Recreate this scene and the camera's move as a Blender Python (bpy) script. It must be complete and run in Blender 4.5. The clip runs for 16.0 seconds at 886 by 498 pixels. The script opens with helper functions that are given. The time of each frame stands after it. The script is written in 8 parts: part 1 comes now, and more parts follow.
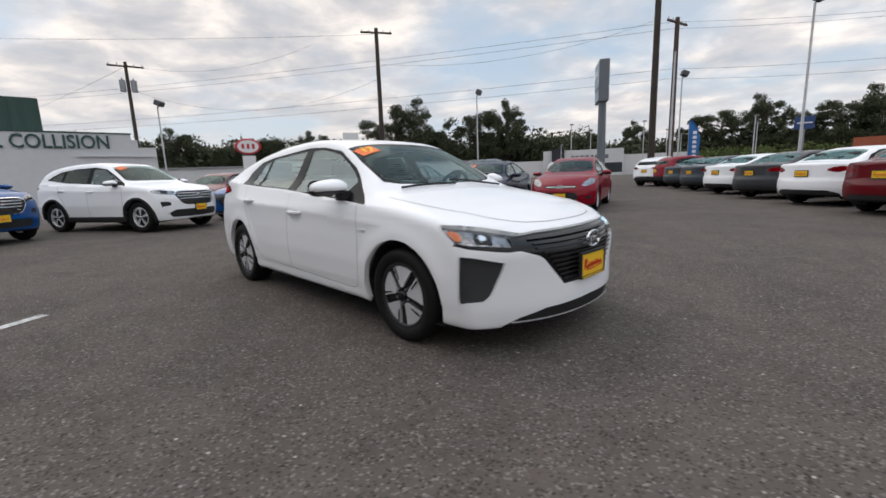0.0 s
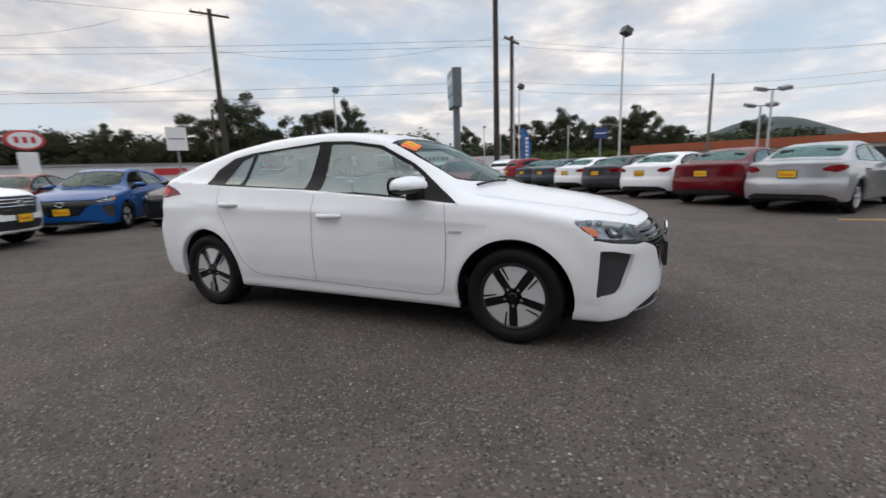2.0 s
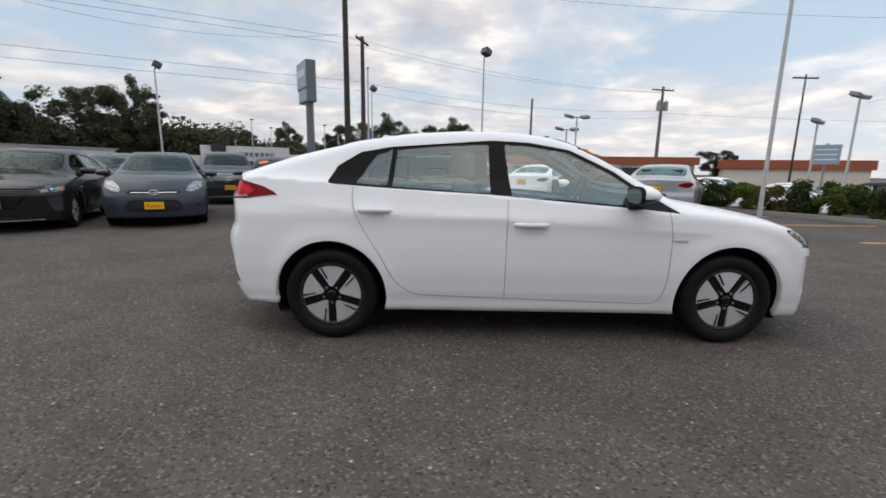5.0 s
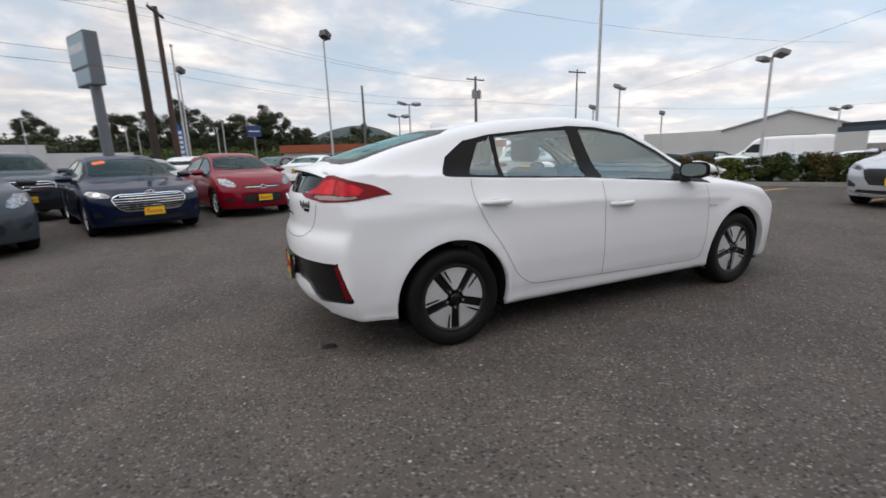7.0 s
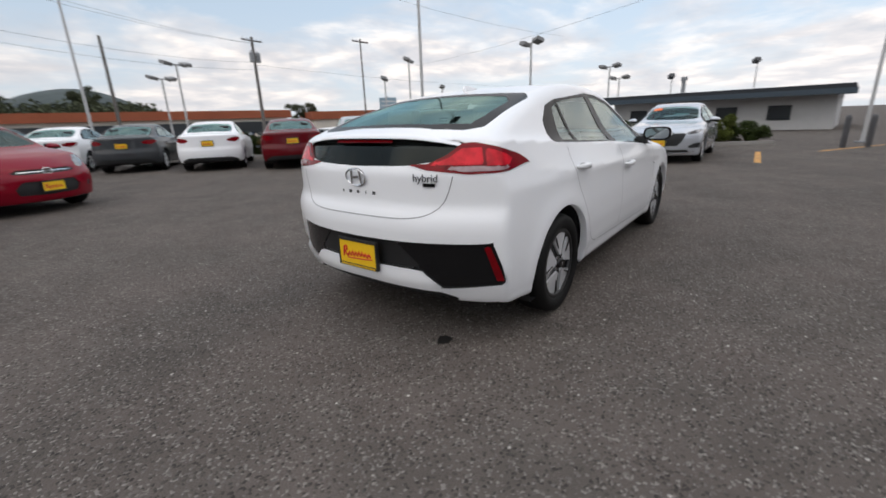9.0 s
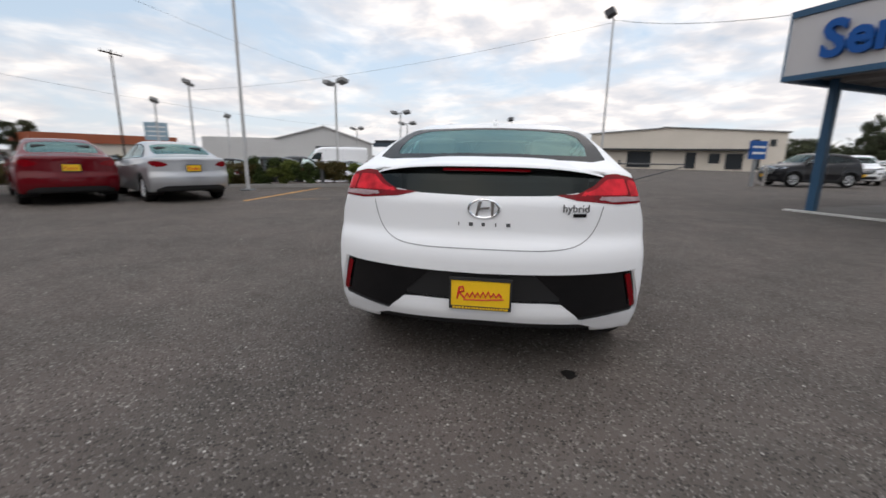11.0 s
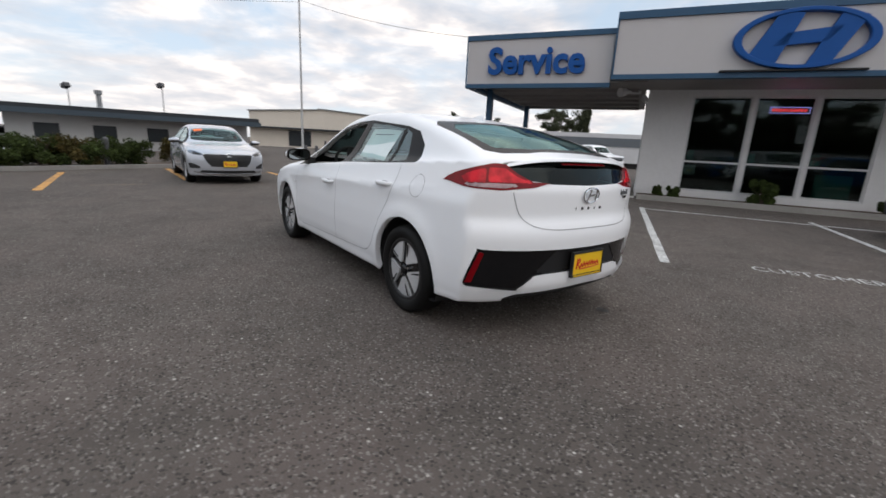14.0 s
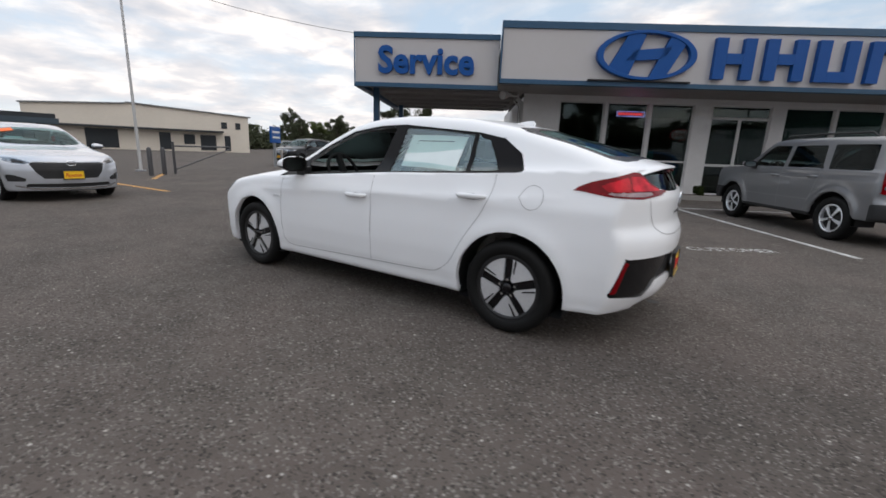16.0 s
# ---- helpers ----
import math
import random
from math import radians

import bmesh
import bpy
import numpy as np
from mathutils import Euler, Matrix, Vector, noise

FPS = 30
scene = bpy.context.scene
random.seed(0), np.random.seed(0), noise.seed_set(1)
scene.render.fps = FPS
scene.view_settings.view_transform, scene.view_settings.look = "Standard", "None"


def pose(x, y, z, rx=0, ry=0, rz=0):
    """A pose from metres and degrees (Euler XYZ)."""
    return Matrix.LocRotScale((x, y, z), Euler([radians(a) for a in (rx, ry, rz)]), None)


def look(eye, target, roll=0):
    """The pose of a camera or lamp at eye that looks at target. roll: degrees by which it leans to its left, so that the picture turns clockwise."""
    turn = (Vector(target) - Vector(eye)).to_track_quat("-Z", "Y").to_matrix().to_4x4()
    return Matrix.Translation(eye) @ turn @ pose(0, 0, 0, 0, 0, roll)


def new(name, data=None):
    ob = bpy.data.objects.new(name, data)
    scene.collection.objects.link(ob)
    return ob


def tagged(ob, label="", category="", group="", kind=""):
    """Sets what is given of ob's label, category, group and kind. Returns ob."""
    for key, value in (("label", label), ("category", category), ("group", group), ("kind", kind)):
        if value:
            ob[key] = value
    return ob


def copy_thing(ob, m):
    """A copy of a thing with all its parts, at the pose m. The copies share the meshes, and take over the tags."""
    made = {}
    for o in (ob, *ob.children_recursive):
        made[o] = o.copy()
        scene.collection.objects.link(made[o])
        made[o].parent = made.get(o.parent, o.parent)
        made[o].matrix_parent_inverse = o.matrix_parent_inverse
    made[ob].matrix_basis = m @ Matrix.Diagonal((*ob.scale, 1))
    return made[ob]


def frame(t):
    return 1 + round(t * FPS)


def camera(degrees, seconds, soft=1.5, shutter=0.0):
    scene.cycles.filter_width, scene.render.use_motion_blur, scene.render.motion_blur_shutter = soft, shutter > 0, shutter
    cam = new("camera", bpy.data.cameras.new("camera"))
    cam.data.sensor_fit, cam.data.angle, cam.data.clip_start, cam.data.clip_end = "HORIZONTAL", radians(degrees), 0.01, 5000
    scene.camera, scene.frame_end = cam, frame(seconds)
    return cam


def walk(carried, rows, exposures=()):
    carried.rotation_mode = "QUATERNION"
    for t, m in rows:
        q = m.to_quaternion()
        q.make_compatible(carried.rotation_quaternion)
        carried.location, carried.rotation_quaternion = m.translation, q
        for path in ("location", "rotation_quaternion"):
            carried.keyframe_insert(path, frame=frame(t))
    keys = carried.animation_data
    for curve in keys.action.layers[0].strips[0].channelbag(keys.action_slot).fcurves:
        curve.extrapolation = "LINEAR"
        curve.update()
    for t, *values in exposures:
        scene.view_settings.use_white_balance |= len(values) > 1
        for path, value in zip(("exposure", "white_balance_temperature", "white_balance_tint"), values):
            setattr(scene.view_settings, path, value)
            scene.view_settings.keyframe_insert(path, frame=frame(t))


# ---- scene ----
cam = camera(92.3, 16.0, soft=1.6, shutter=0.4)
PATH = [
    (0, (3.474, -2.573, 1.094), (2.073, -1.188, 0.747), -2.0),
    (0.5, (3.177, -2.839, 1.116), (1.837, -1.414, 0.699), 0.2),
    (1, (2.833, -3.107, 1.121), (1.77, -1.465, 0.704), -0.2),
    (1.5, (2.423, -3.275, 1.118), (1.462, -1.572, 0.7), -3.5),
    (2, (2.006, -3.395, 1.118), (1.206, -1.599, 0.752), -2.0),
    (2.5, (1.586, -3.525, 1.133), (1.064, -1.641, 0.711), -2.6),
    (3, (1.116, -3.562, 1.136), (0.648, -1.658, 0.738), -1.3),
    (3.5, (0.689, -3.651, 1.115), (0.428, -1.708, 0.72), -0.1),
    (3.7, (0.516, -3.686, 1.137), (0.299, -1.738, 0.738), 0.4),
    (5.8, (-1.387, -3.603, 1.162), (-0.994, -1.673, 0.813), -1.5),
    (6, (-1.589, -3.567, 1.147), (-1.063, -1.673, 0.776), -2.3),
    (6.5, (-2.033, -3.397, 1.156), (-1.329, -1.571, 0.745), -2.5),
    (7, (-2.434, -3.148, 1.179), (-1.642, -1.361, 0.755), -1.9),
    (7.5, (-2.848, -2.905, 1.205), (-1.805, -1.257, 0.759), -3.2),
    (8, (-3.176, -2.537, 1.195), (-2.048, -0.944, 0.758), -3.3),
    (8.5, (-3.501, -2.201, 1.181), (-2.203, -0.733, 0.781), -3.0),
    (8.7, (-3.64, -2.062, 1.204), (-2.238, -0.719, 0.722), -2.7),
    (10.8, (-4.273, -0.284, 1.185), (-2.378, 0.158, 0.724), 0.7),
    (11, (-4.329, -0.118, 1.169), (-2.396, 0.173, 0.744), 1.0),
    (11.5, (-4.39, 0.298, 1.178), (-2.441, 0.246, 0.731), 1.5),
    (12, (-4.336, 0.746, 1.188), (-2.383, 0.585, 0.786), 1.7),
    (12.5, (-4.338, 1.192, 1.182), (-2.454, 0.681, 0.747), -0.1),
    (13, (-4.23, 1.597, 1.155), (-2.438, 0.85, 0.673), 0.4),
    (13.5, (-4.047, 1.994, 1.167), (-2.315, 1.103, 0.714), 2.1),
    (14, (-3.853, 2.375, 1.173), (-2.288, 1.22, 0.706), 3.0),
    (14.5, (-3.523, 2.672, 1.181), (-2.021, 1.433, 0.723), 1.9),
    (15, (-3.2, 2.943, 1.15), (-1.892, 1.501, 0.697), 2.6),
    (15.5, (-2.844, 3.171, 1.155), (-1.725, 1.58, 0.694), 1.8),
    (16, (-2.442, 3.347, 1.172), (-1.385, 1.709, 0.726), 2.2),
]
walk(cam, [(t, look(eye, target, roll)) for t, eye, target, roll in PATH])

# ---- sky, sun, exposure ----
SUN_ELEV, SUN_AZ = radians(40), radians(272)
scene.view_settings.exposure = 0.34
world = bpy.data.worlds.new("sky")
scene.world = world
world.use_nodes = True
wn, wl = world.node_tree.nodes, world.node_tree.links
wn.clear()


def wnode(kind, **kw):
    n = wn.new(kind)
    for k, v in kw.items():
        n.inputs[k].default_value = v
    return n


w_out, w_bg = wn.new("ShaderNodeOutputWorld"), wn.new("ShaderNodeBackground")
w_sky = wn.new("ShaderNodeTexSky")
w_sky.sky_type, w_sky.sun_disc = "NISHITA", False
w_sky.sun_elevation, w_sky.sun_rotation = SUN_ELEV, SUN_AZ
w_sky.dust_density, w_sky.ozone_density = 1.0, 2.0
w_co = wn.new("ShaderNodeTexCoord")
w_sep = wn.new("ShaderNodeSeparateXYZ")
wl.new(w_co.outputs["Generated"], w_sep.inputs[0])


def wmath(op, a, b=0.0):
    n = wn.new("ShaderNodeMath")
    n.operation = op
    for k, v in enumerate((a, b)):
        if isinstance(v, (int, float)):
            n.inputs[k].default_value = v
        else:
            wl.new(v, n.inputs[k])
    return n.outputs[0]


# cloud sheets lie on a flat layer, so they crowd together towards the horizon
w_up = wmath("ADD", wmath("MAXIMUM", w_sep.outputs[2], 0.0), 0.16)
w_px, w_py = wmath("DIVIDE", w_sep.outputs[0], w_up), wmath("DIVIDE", w_sep.outputs[1], w_up)
w_flat = wn.new("ShaderNodeCombineXYZ")
wl.new(w_px, w_flat.inputs[0]), wl.new(w_py, w_flat.inputs[1])
w_n1 = wnode("ShaderNodeTexNoise", Scale=0.75, Detail=9.0, Roughness=0.58, Distortion=0.35)
w_n2 = wnode("ShaderNodeTexNoise", Scale=2.6, Detail=6.0, Roughness=0.55, Distortion=0.2)
wl.new(w_flat.outputs[0], w_n1.inputs["Vector"]), wl.new(w_flat.outputs[0], w_n2.inputs["Vector"])


def wramp(src, stops):
    n = wn.new("ShaderNodeValToRGB")
    wl.new(src, n.inputs[0])
    while len(n.color_ramp.elements) < len(stops):
        n.color_ramp.elements.new(0.5)
    for e, (p, c) in zip(n.color_ramp.elements, stops):
        e.position, e.color = p, (*c, 1)
    return n.outputs[0]


def wmix(f, a, b):
    n = wn.new("ShaderNodeMix")
    n.data_type = "RGBA"
    if isinstance(f, (int, float)):
        n.inputs[0].default_value = f
    else:
        wl.new(f, n.inputs[0])
    for k, v in ((6, a), (7, b)):
        if isinstance(v, tuple):
            n.inputs[k].default_value = (*v, 1)
        else:
            wl.new(v, n.inputs[k])
    return n.outputs[2]


w_cover = wramp(w_n1.outputs[0], [(0.40, (0, 0, 0)), (0.56, (1, 1, 1))])
w_lit = wramp(w_n2.outputs[0], [(0.30, (0.39, 0.415, 0.463)), (0.48, (0.55, 0.535, 0.547)), (0.66, (0.87, 0.80, 0.745))])
w_blue = wmix(0.80, w_sky.outputs[0], (4.1, 4.9, 5.75))
w_scale = wn.new("ShaderNodeVectorMath")
w_scale.operation = "SCALE"
wl.new(w_blue, w_scale.inputs[0])
w_scale.inputs[3].default_value = 0.10
w_all = wmix(w_cover, w_scale.outputs[0], w_lit)
w_low = wramp(w_sep.outputs[2], [(0.0, (1, 1, 1)), (0.22, (0, 0, 0))])
w_fin = wmix(wmath("MULTIPLY", w_low, 0.55), w_all, (0.548, 0.537, 0.545))
# an overcast sky is brightest overhead
w_high = wn.new("ShaderNodeMapRange")
w_high.interpolation_type = "SMOOTHSTEP"
wl.new(w_sep.outputs[2], w_high.inputs[0])
for w_k, w_v in ((1, 0.44), (2, 0.76), (3, 1.0), (4, 1.68)):
    w_high.inputs[w_k].default_value = w_v
w_bright = wn.new("ShaderNodeVectorMath")
w_bright.operation = "SCALE"
# the clouds are thinner and lighter towards the east, over the far lots
w_east = wn.new("ShaderNodeMapRange")
wl.new(wmath("ADD", wmath("MULTIPLY", w_sep.outputs[0], 0.94), wmath("MULTIPLY", w_sep.outputs[1], -0.33)), w_east.inputs[0])
for w_k, w_v in ((1, -1.0), (2, 1.0), (3, 0.90), (4, 1.14)):
    w_east.inputs[w_k].default_value = w_v
wl.new(w_fin, w_bright.inputs[0]), wl.new(wmath("MULTIPLY", w_high.outputs[0], w_east.outputs[0]), w_bright.inputs[3])
wl.new(w_bright.outputs[0], w_bg.inputs[0])
w_bg.inputs[1].default_value = 1.12
wl.new(w_bg.outputs[0], w_out.inputs[0])

sun = new("sun", bpy.data.lights.new("sun", "SUN"))
sun.data.energy, sun.data.angle, sun.data.color = 0.5, radians(70), (1.0, 0.94, 0.87)
sun.matrix_world = look((30 * math.cos(SUN_ELEV) * math.sin(SUN_AZ), 30 * math.cos(SUN_ELEV) * math.cos(SUN_AZ), 30 * math.sin(SUN_ELEV)), (0, 0, 0))

# ---- materials ----


def material(name, color, rough=0.5, metal=0.0, grain=0.0, scale=30.0, bump=0.0, coat=0.0, blotch=0.0, blotch_scale=2.0, spec=0.5, dark=None):
    """A surface with fine grain and broad blotches in colour and roughness, and a fine relief."""
    m = bpy.data.materials.new(name)
    m.use_nodes = True
    n, l = m.node_tree.nodes, m.node_tree.links
    b = n["Principled BSDF"]
    b.inputs["Base Color"].default_value = (*color, 1)
    b.inputs["Roughness"].default_value, b.inputs["Metallic"].default_value = rough, metal
    b.inputs["Coat Weight"].default_value, b.inputs["Coat Roughness"].default_value = coat, 0.04
    b.inputs["Specular IOR Level"].default_value = spec
    if grain or blotch or bump:
        co = n.new("ShaderNodeTexCoord")
        t1, t2 = n.new("ShaderNodeTexNoise"), n.new("ShaderNodeTexNoise")
        t1.inputs["Scale"].default_value, t1.inputs["Detail"].default_value = scale, 5
        t2.inputs["Scale"].default_value, t2.inputs["Detail"].default_value = blotch_scale, 4
        l.new(co.outputs["Object"], t1.inputs[0]), l.new(co.outputs["Object"], t2.inputs[0])
        low = dark or tuple(c * 0.6 for c in color)
        mixes = b.inputs["Base Color"]
        last = None
        for tex, amount in ((t1, grain), (t2, blotch)):
            if not amount:
                continue
            r = n.new("ShaderNodeMapRange")
            r.inputs[1].default_value, r.inputs[2].default_value, r.inputs[4].default_value = 0.38, 0.68, amount
            l.new(tex.outputs[0], r.inputs[0])
            x = n.new("ShaderNodeMix")
            x.data_type = "RGBA"
            l.new(r.outputs[0], x.inputs[0])
            x.inputs[6].default_value, x.inputs[7].default_value = (*color, 1), (*low, 1)
            if last:
                l.new(last, x.inputs[6])
            last = x.outputs[2]
        if last:
            l.new(last, mixes)
        if blotch or grain:
            q = n.new("ShaderNodeMapRange")
            q.inputs[3].default_value, q.inputs[4].default_value = max(0.02, rough * 0.85), min(1.0, rough * 1.15)
            l.new(t2.outputs[0], q.inputs[0]), l.new(q.outputs[0], b.inputs["Roughness"])
        if bump:
            u = n.new("ShaderNodeBump")
            u.inputs["Strength"].default_value, u.inputs["Distance"].default_value = 0.6, bump
            l.new(t1.outputs[0], u.inputs["Height"]), l.new(u.outputs[0], b.inputs["Normal"])
    return m


def glass_material(name, color, rough=0.01, ior=1.75, tint=(0.86, 0.97, 0.96)):
    """Thin car or shop glass: part clear, part mirror."""
    m = bpy.data.materials.new(name)
    m.use_nodes = True
    n, l = m.node_tree.nodes, m.node_tree.links
    n.clear()
    out, mix = n.new("ShaderNodeOutputMaterial"), n.new("ShaderNodeMixShader")
    tr, gl, fr = n.new("ShaderNodeBsdfTransparent"), n.new("ShaderNodeBsdfGlossy"), n.new("ShaderNodeFresnel")
    tr.inputs[0].default_value, gl.inputs["Roughness"].default_value = (*color, 1), rough
    gl.inputs[0].default_value = (*tint, 1)
    fr.inputs[0].default_value = ior
    l.new(fr.outputs[0], mix.inputs[0]), l.new(tr.outputs[0], mix.inputs[1]), l.new(gl.outputs[0], mix.inputs[2])
    l.new(mix.outputs[0], out.inputs[0])
    return m


def emitter(name, color, power):
    m = bpy.data.materials.new(name)
    m.use_nodes = True
    b = m.node_tree.nodes["Principled BSDF"]
    b.inputs["Base Color"].default_value = (*color, 1)
    b.inputs["Emission Color"].default_value, b.inputs["Emission Strength"].default_value = (*color, 1), power
    return m


def paint(name, color, rough=0.4, spec=0.05):
    return material(name, color, rough, 0.0, coat=0.6, grain=0.03, scale=900, blotch=0.05, blotch_scale=1.3, spec=spec)


def asphalt_material():
    m = bpy.data.materials.new("asphalt")
    m.use_nodes = True
    n, l = m.node_tree.nodes, m.node_tree.links
    b = n["Principled BSDF"]
    co = n.new("ShaderNodeTexCoord")

    def tex(kind, scale, **kw):
        t = n.new(kind)
        t.inputs["Scale"].default_value = scale
        for k, v in kw.items():
            t.inputs[k].default_value = v
        l.new(co.outputs["Object"], t.inputs["Vector"])
        return t

    def ramp(src, stops):
        r = n.new("ShaderNodeValToRGB")
        l.new(src, r.inputs[0])
        while len(r.color_ramp.elements) < len(stops):
            r.color_ramp.elements.new(0.5)
        for e, (p, c) in zip(r.color_ramp.elements, stops):
            e.position, e.color = p, (*c, 1)
        return r.outputs[0]

    def mix(f, a, c, mode="MIX"):
        x = n.new("ShaderNodeMix")
        x.data_type, x.blend_type = "RGBA", mode
        for k, v in ((0, f), (6, a), (7, c)):
            if isinstance(v, (int, float)):
                x.inputs[k].default_value = v
            elif isinstance(v, tuple):
                x.inputs[k].default_value = (*v, 1)
            else:
                l.new(v, x.inputs[k])
        return x.outputs[2]

    stones = tex("ShaderNodeTexVoronoi", 92.0)
    pick = n.new("ShaderNodeSeparateColor")
    l.new(stones.outputs["Color"], pick.inputs[0])
    coarse = tex("ShaderNodeTexVoronoi", 30.0)
    pick2 = n.new("ShaderNodeSeparateColor")
    l.new(coarse.outputs["Color"], pick2.inputs[0])
    broad = tex("ShaderNodeTexNoise", 0.35, Detail=5.0, Roughness=0.6)
    mid = tex("ShaderNodeTexNoise", 3.0, Detail=6.0, Roughness=0.65)
    fine = tex("ShaderNodeTexNoise", 160.0, Detail=3.0)
    base = ramp(mid.outputs[0], [(0.3, (0.081, 0.070, 0.062)), (0.7, (0.126, 0.110, 0.098))])
    base = mix(ramp(broad.outputs[0], [(0.42, (0, 0, 0)), (0.62, (0.5, 0.5, 0.5))]), base, (0.070, 0.061, 0.055))
    tone = tex("ShaderNodeTexNoise", 0.9, Detail=4.0, Roughness=0.6)
    base = mix(ramp(tone.outputs[0], [(0.40, (0, 0, 0)), (0.66, (0.55, 0.55, 0.55))]), base, (0.142, 0.116, 0.104))
    chips = ramp(pick.outputs[0], [(0.82, (0, 0, 0)), (0.97, (0.6, 0.6, 0.6))])
    base = mix(chips, base, (0.275, 0.253, 0.232))
    big = ramp(pick2.outputs[1], [(0.945, (0, 0, 0)), (0.99, (0.95, 0.95, 0.95))])
    near = ramp(coarse.outputs["Distance"], [(0.14, (1, 1, 1)), (0.30, (0, 0, 0))])
    base = mix(mix(1.0, big, near, "MULTIPLY"), base, (0.50, 0.47, 0.43))
    base = mix(ramp(pick.outputs[2], [(0.0, (0.7, 0.7, 0.7)), (0.22, (0, 0, 0))]), base, (0.020, 0.0185, 0.0175))
    l.new(base, b.inputs["Base Color"])
    b.inputs["Roughness"].default_value = 0.82
    b.inputs["Specular IOR Level"].default_value = 0.10
    h = n.new("ShaderNodeMath")
    h.operation = "SUBTRACT"
    l.new(fine.outputs[0], h.inputs[0]), l.new(stones.outputs["Distance"], h.inputs[1])
    u = n.new("ShaderNodeBump")
    u.inputs["Strength"].default_value, u.inputs["Distance"].default_value = 0.7, 0.006
    l.new(h.outputs[0], u.inputs["Height"]), l.new(u.outputs[0], b.inputs["Normal"])
    return m


ASPHALT = asphalt_material()
WHITE_CAR = paint("white_car_paint", (0.87, 0.875, 0.89), 0.35)
SILVER = material("silver_paint", (0.40, 0.405, 0.42), 0.3, 0.5, coat=0.8, grain=0.04, scale=700)
PAINTS = {
    "white": WHITE_CAR, "silver": SILVER, "pale_silver": material("pale_silver_paint", (0.50, 0.52, 0.56), 0.25, 0.4, coat=0.9, grain=0.04, scale=700),
    "red": paint("red_car_paint", (0.21, 0.001, 0.012)), "maroon": paint("maroon_car_paint", (0.11, 0.003, 0.007)),
    "blue": paint("blue_car_paint", (0.006, 0.070, 0.25)), "navy": paint("navy_car_paint", (0.003, 0.007, 0.030)),
    "black": paint("black_car_paint", (0.012, 0.012, 0.014)), "grey": paint("grey_car_paint", (0.042, 0.052, 0.064)),
    "dark_grey": paint("dark_grey_car_paint", (0.045, 0.048, 0.052)), "gunmetal": material("gunmetal_car_paint", (0.19, 0.195, 0.205), 0.32, 0.5, coat=0.8, grain=0.04, scale=700),
}
GLASS = glass_material("tinted_car_glass", (0.56, 0.70, 0.67), ior=1.33, tint=(0.68, 0.84, 0.83))
SIDE_GLASS = glass_material("side_window_glass", (0.84, 0.92, 0.90), ior=2.2)
REAR_GLASS = glass_material("green_heated_glass", (0.55, 0.76, 0.73), ior=2.0, tint=(0.56, 0.84, 0.81))
DARK_GLASS = glass_material("privacy_car_glass", (0.10, 0.12, 0.12), ior=1.45)
LOWER_GLASS = glass_material("dark_lower_glass", (0.10, 0.115, 0.115), ior=1.33)
CLEAR = glass_material("clear_lamp_glass", (0.95, 0.95, 0.95), ior=1.22)
SHOP_GLASS = glass_material("shop_window_glass", (0.40, 0.46, 0.44), ior=1.5)
BLACK_TRIM = material("black_plastic_trim", (0.012, 0.012, 0.013), 0.45, grain=0.3, scale=400)
GLOSS_BLACK = material("gloss_black_panel", (0.005, 0.005, 0.006), 0.06, grain=0.02, scale=300, spec=0.4)
FRAME_BLACK = material("satin_black_frame", (0.012, 0.011, 0.011), 0.25, grain=0.1, scale=300, spec=0.07)
INTAKE_GREY = material("dark_grey_intake", (0.045, 0.046, 0.048), 0.55, grain=0.4, scale=160, bump=0.001, spec=0.3)
SOFT_BLACK = material("rough_black_plastic", (0.014, 0.014, 0.015), 0.7, grain=0.3, scale=250, bump=0.001)
CABIN = material("dark_cabin_lining", (0.030, 0.030, 0.032), 0.8, grain=0.3, scale=90)
PALE_SEAT = material("pale_grey_seat_cloth", (0.24, 0.23, 0.21), 0.9, grain=0.5, scale=260, bump=0.001)
SEAT = material("dark_seat_cloth", (0.050, 0.050, 0.054), 0.9, grain=0.5, scale=260, bump=0.001)
RUBBER = material("tyre_rubber", (0.005, 0.005, 0.005), 0.65, grain=0.4, scale=120, bump=0.001, blotch=0.25, blotch_scale=9, dark=(0.010, 0.0095, 0.009), spec=0.22)
ALLOY = material("silver_alloy", (0.70, 0.71, 0.73), 0.30, 0.4, grain=0.1, scale=80)
POLISHED = material("machined_alloy_face", (0.82, 0.83, 0.85), 0.24, 0.5, grain=0.3, scale=60, dark=(0.60, 0.61, 0.63))
DARK_CHROME = material("dark_chrome_mark", (0.20, 0.20, 0.21), 0.25, 0.6)
CHROME = material("chrome", (0.75, 0.76, 0.78), 0.08, 1.0)
RED_LENS = material("red_lamp_lens", (0.20, 0.002, 0.006), 0.08, grain=0.7, scale=14, dark=(0.10, 0.002, 0.004), spec=0.22)
RED_CORE = material("bright_red_lamp_core", (0.72, 0.016, 0.030), 0.10, grain=0.8, scale=14, dark=(0.26, 0.003, 0.008), spec=0.22)
WHITE_LENS = material("clear_lamp_insert", (0.32, 0.33, 0.35), 0.18, 0.85, coat=0.5, grain=0.95, scale=26, dark=(0.05, 0.052, 0.06))
CLEAR_INSERT = material("pink_clear_lamp_strip", (0.36, 0.25, 0.26), 0.12, grain=0.7, scale=30, dark=(0.22, 0.12, 0.13), spec=0.6)
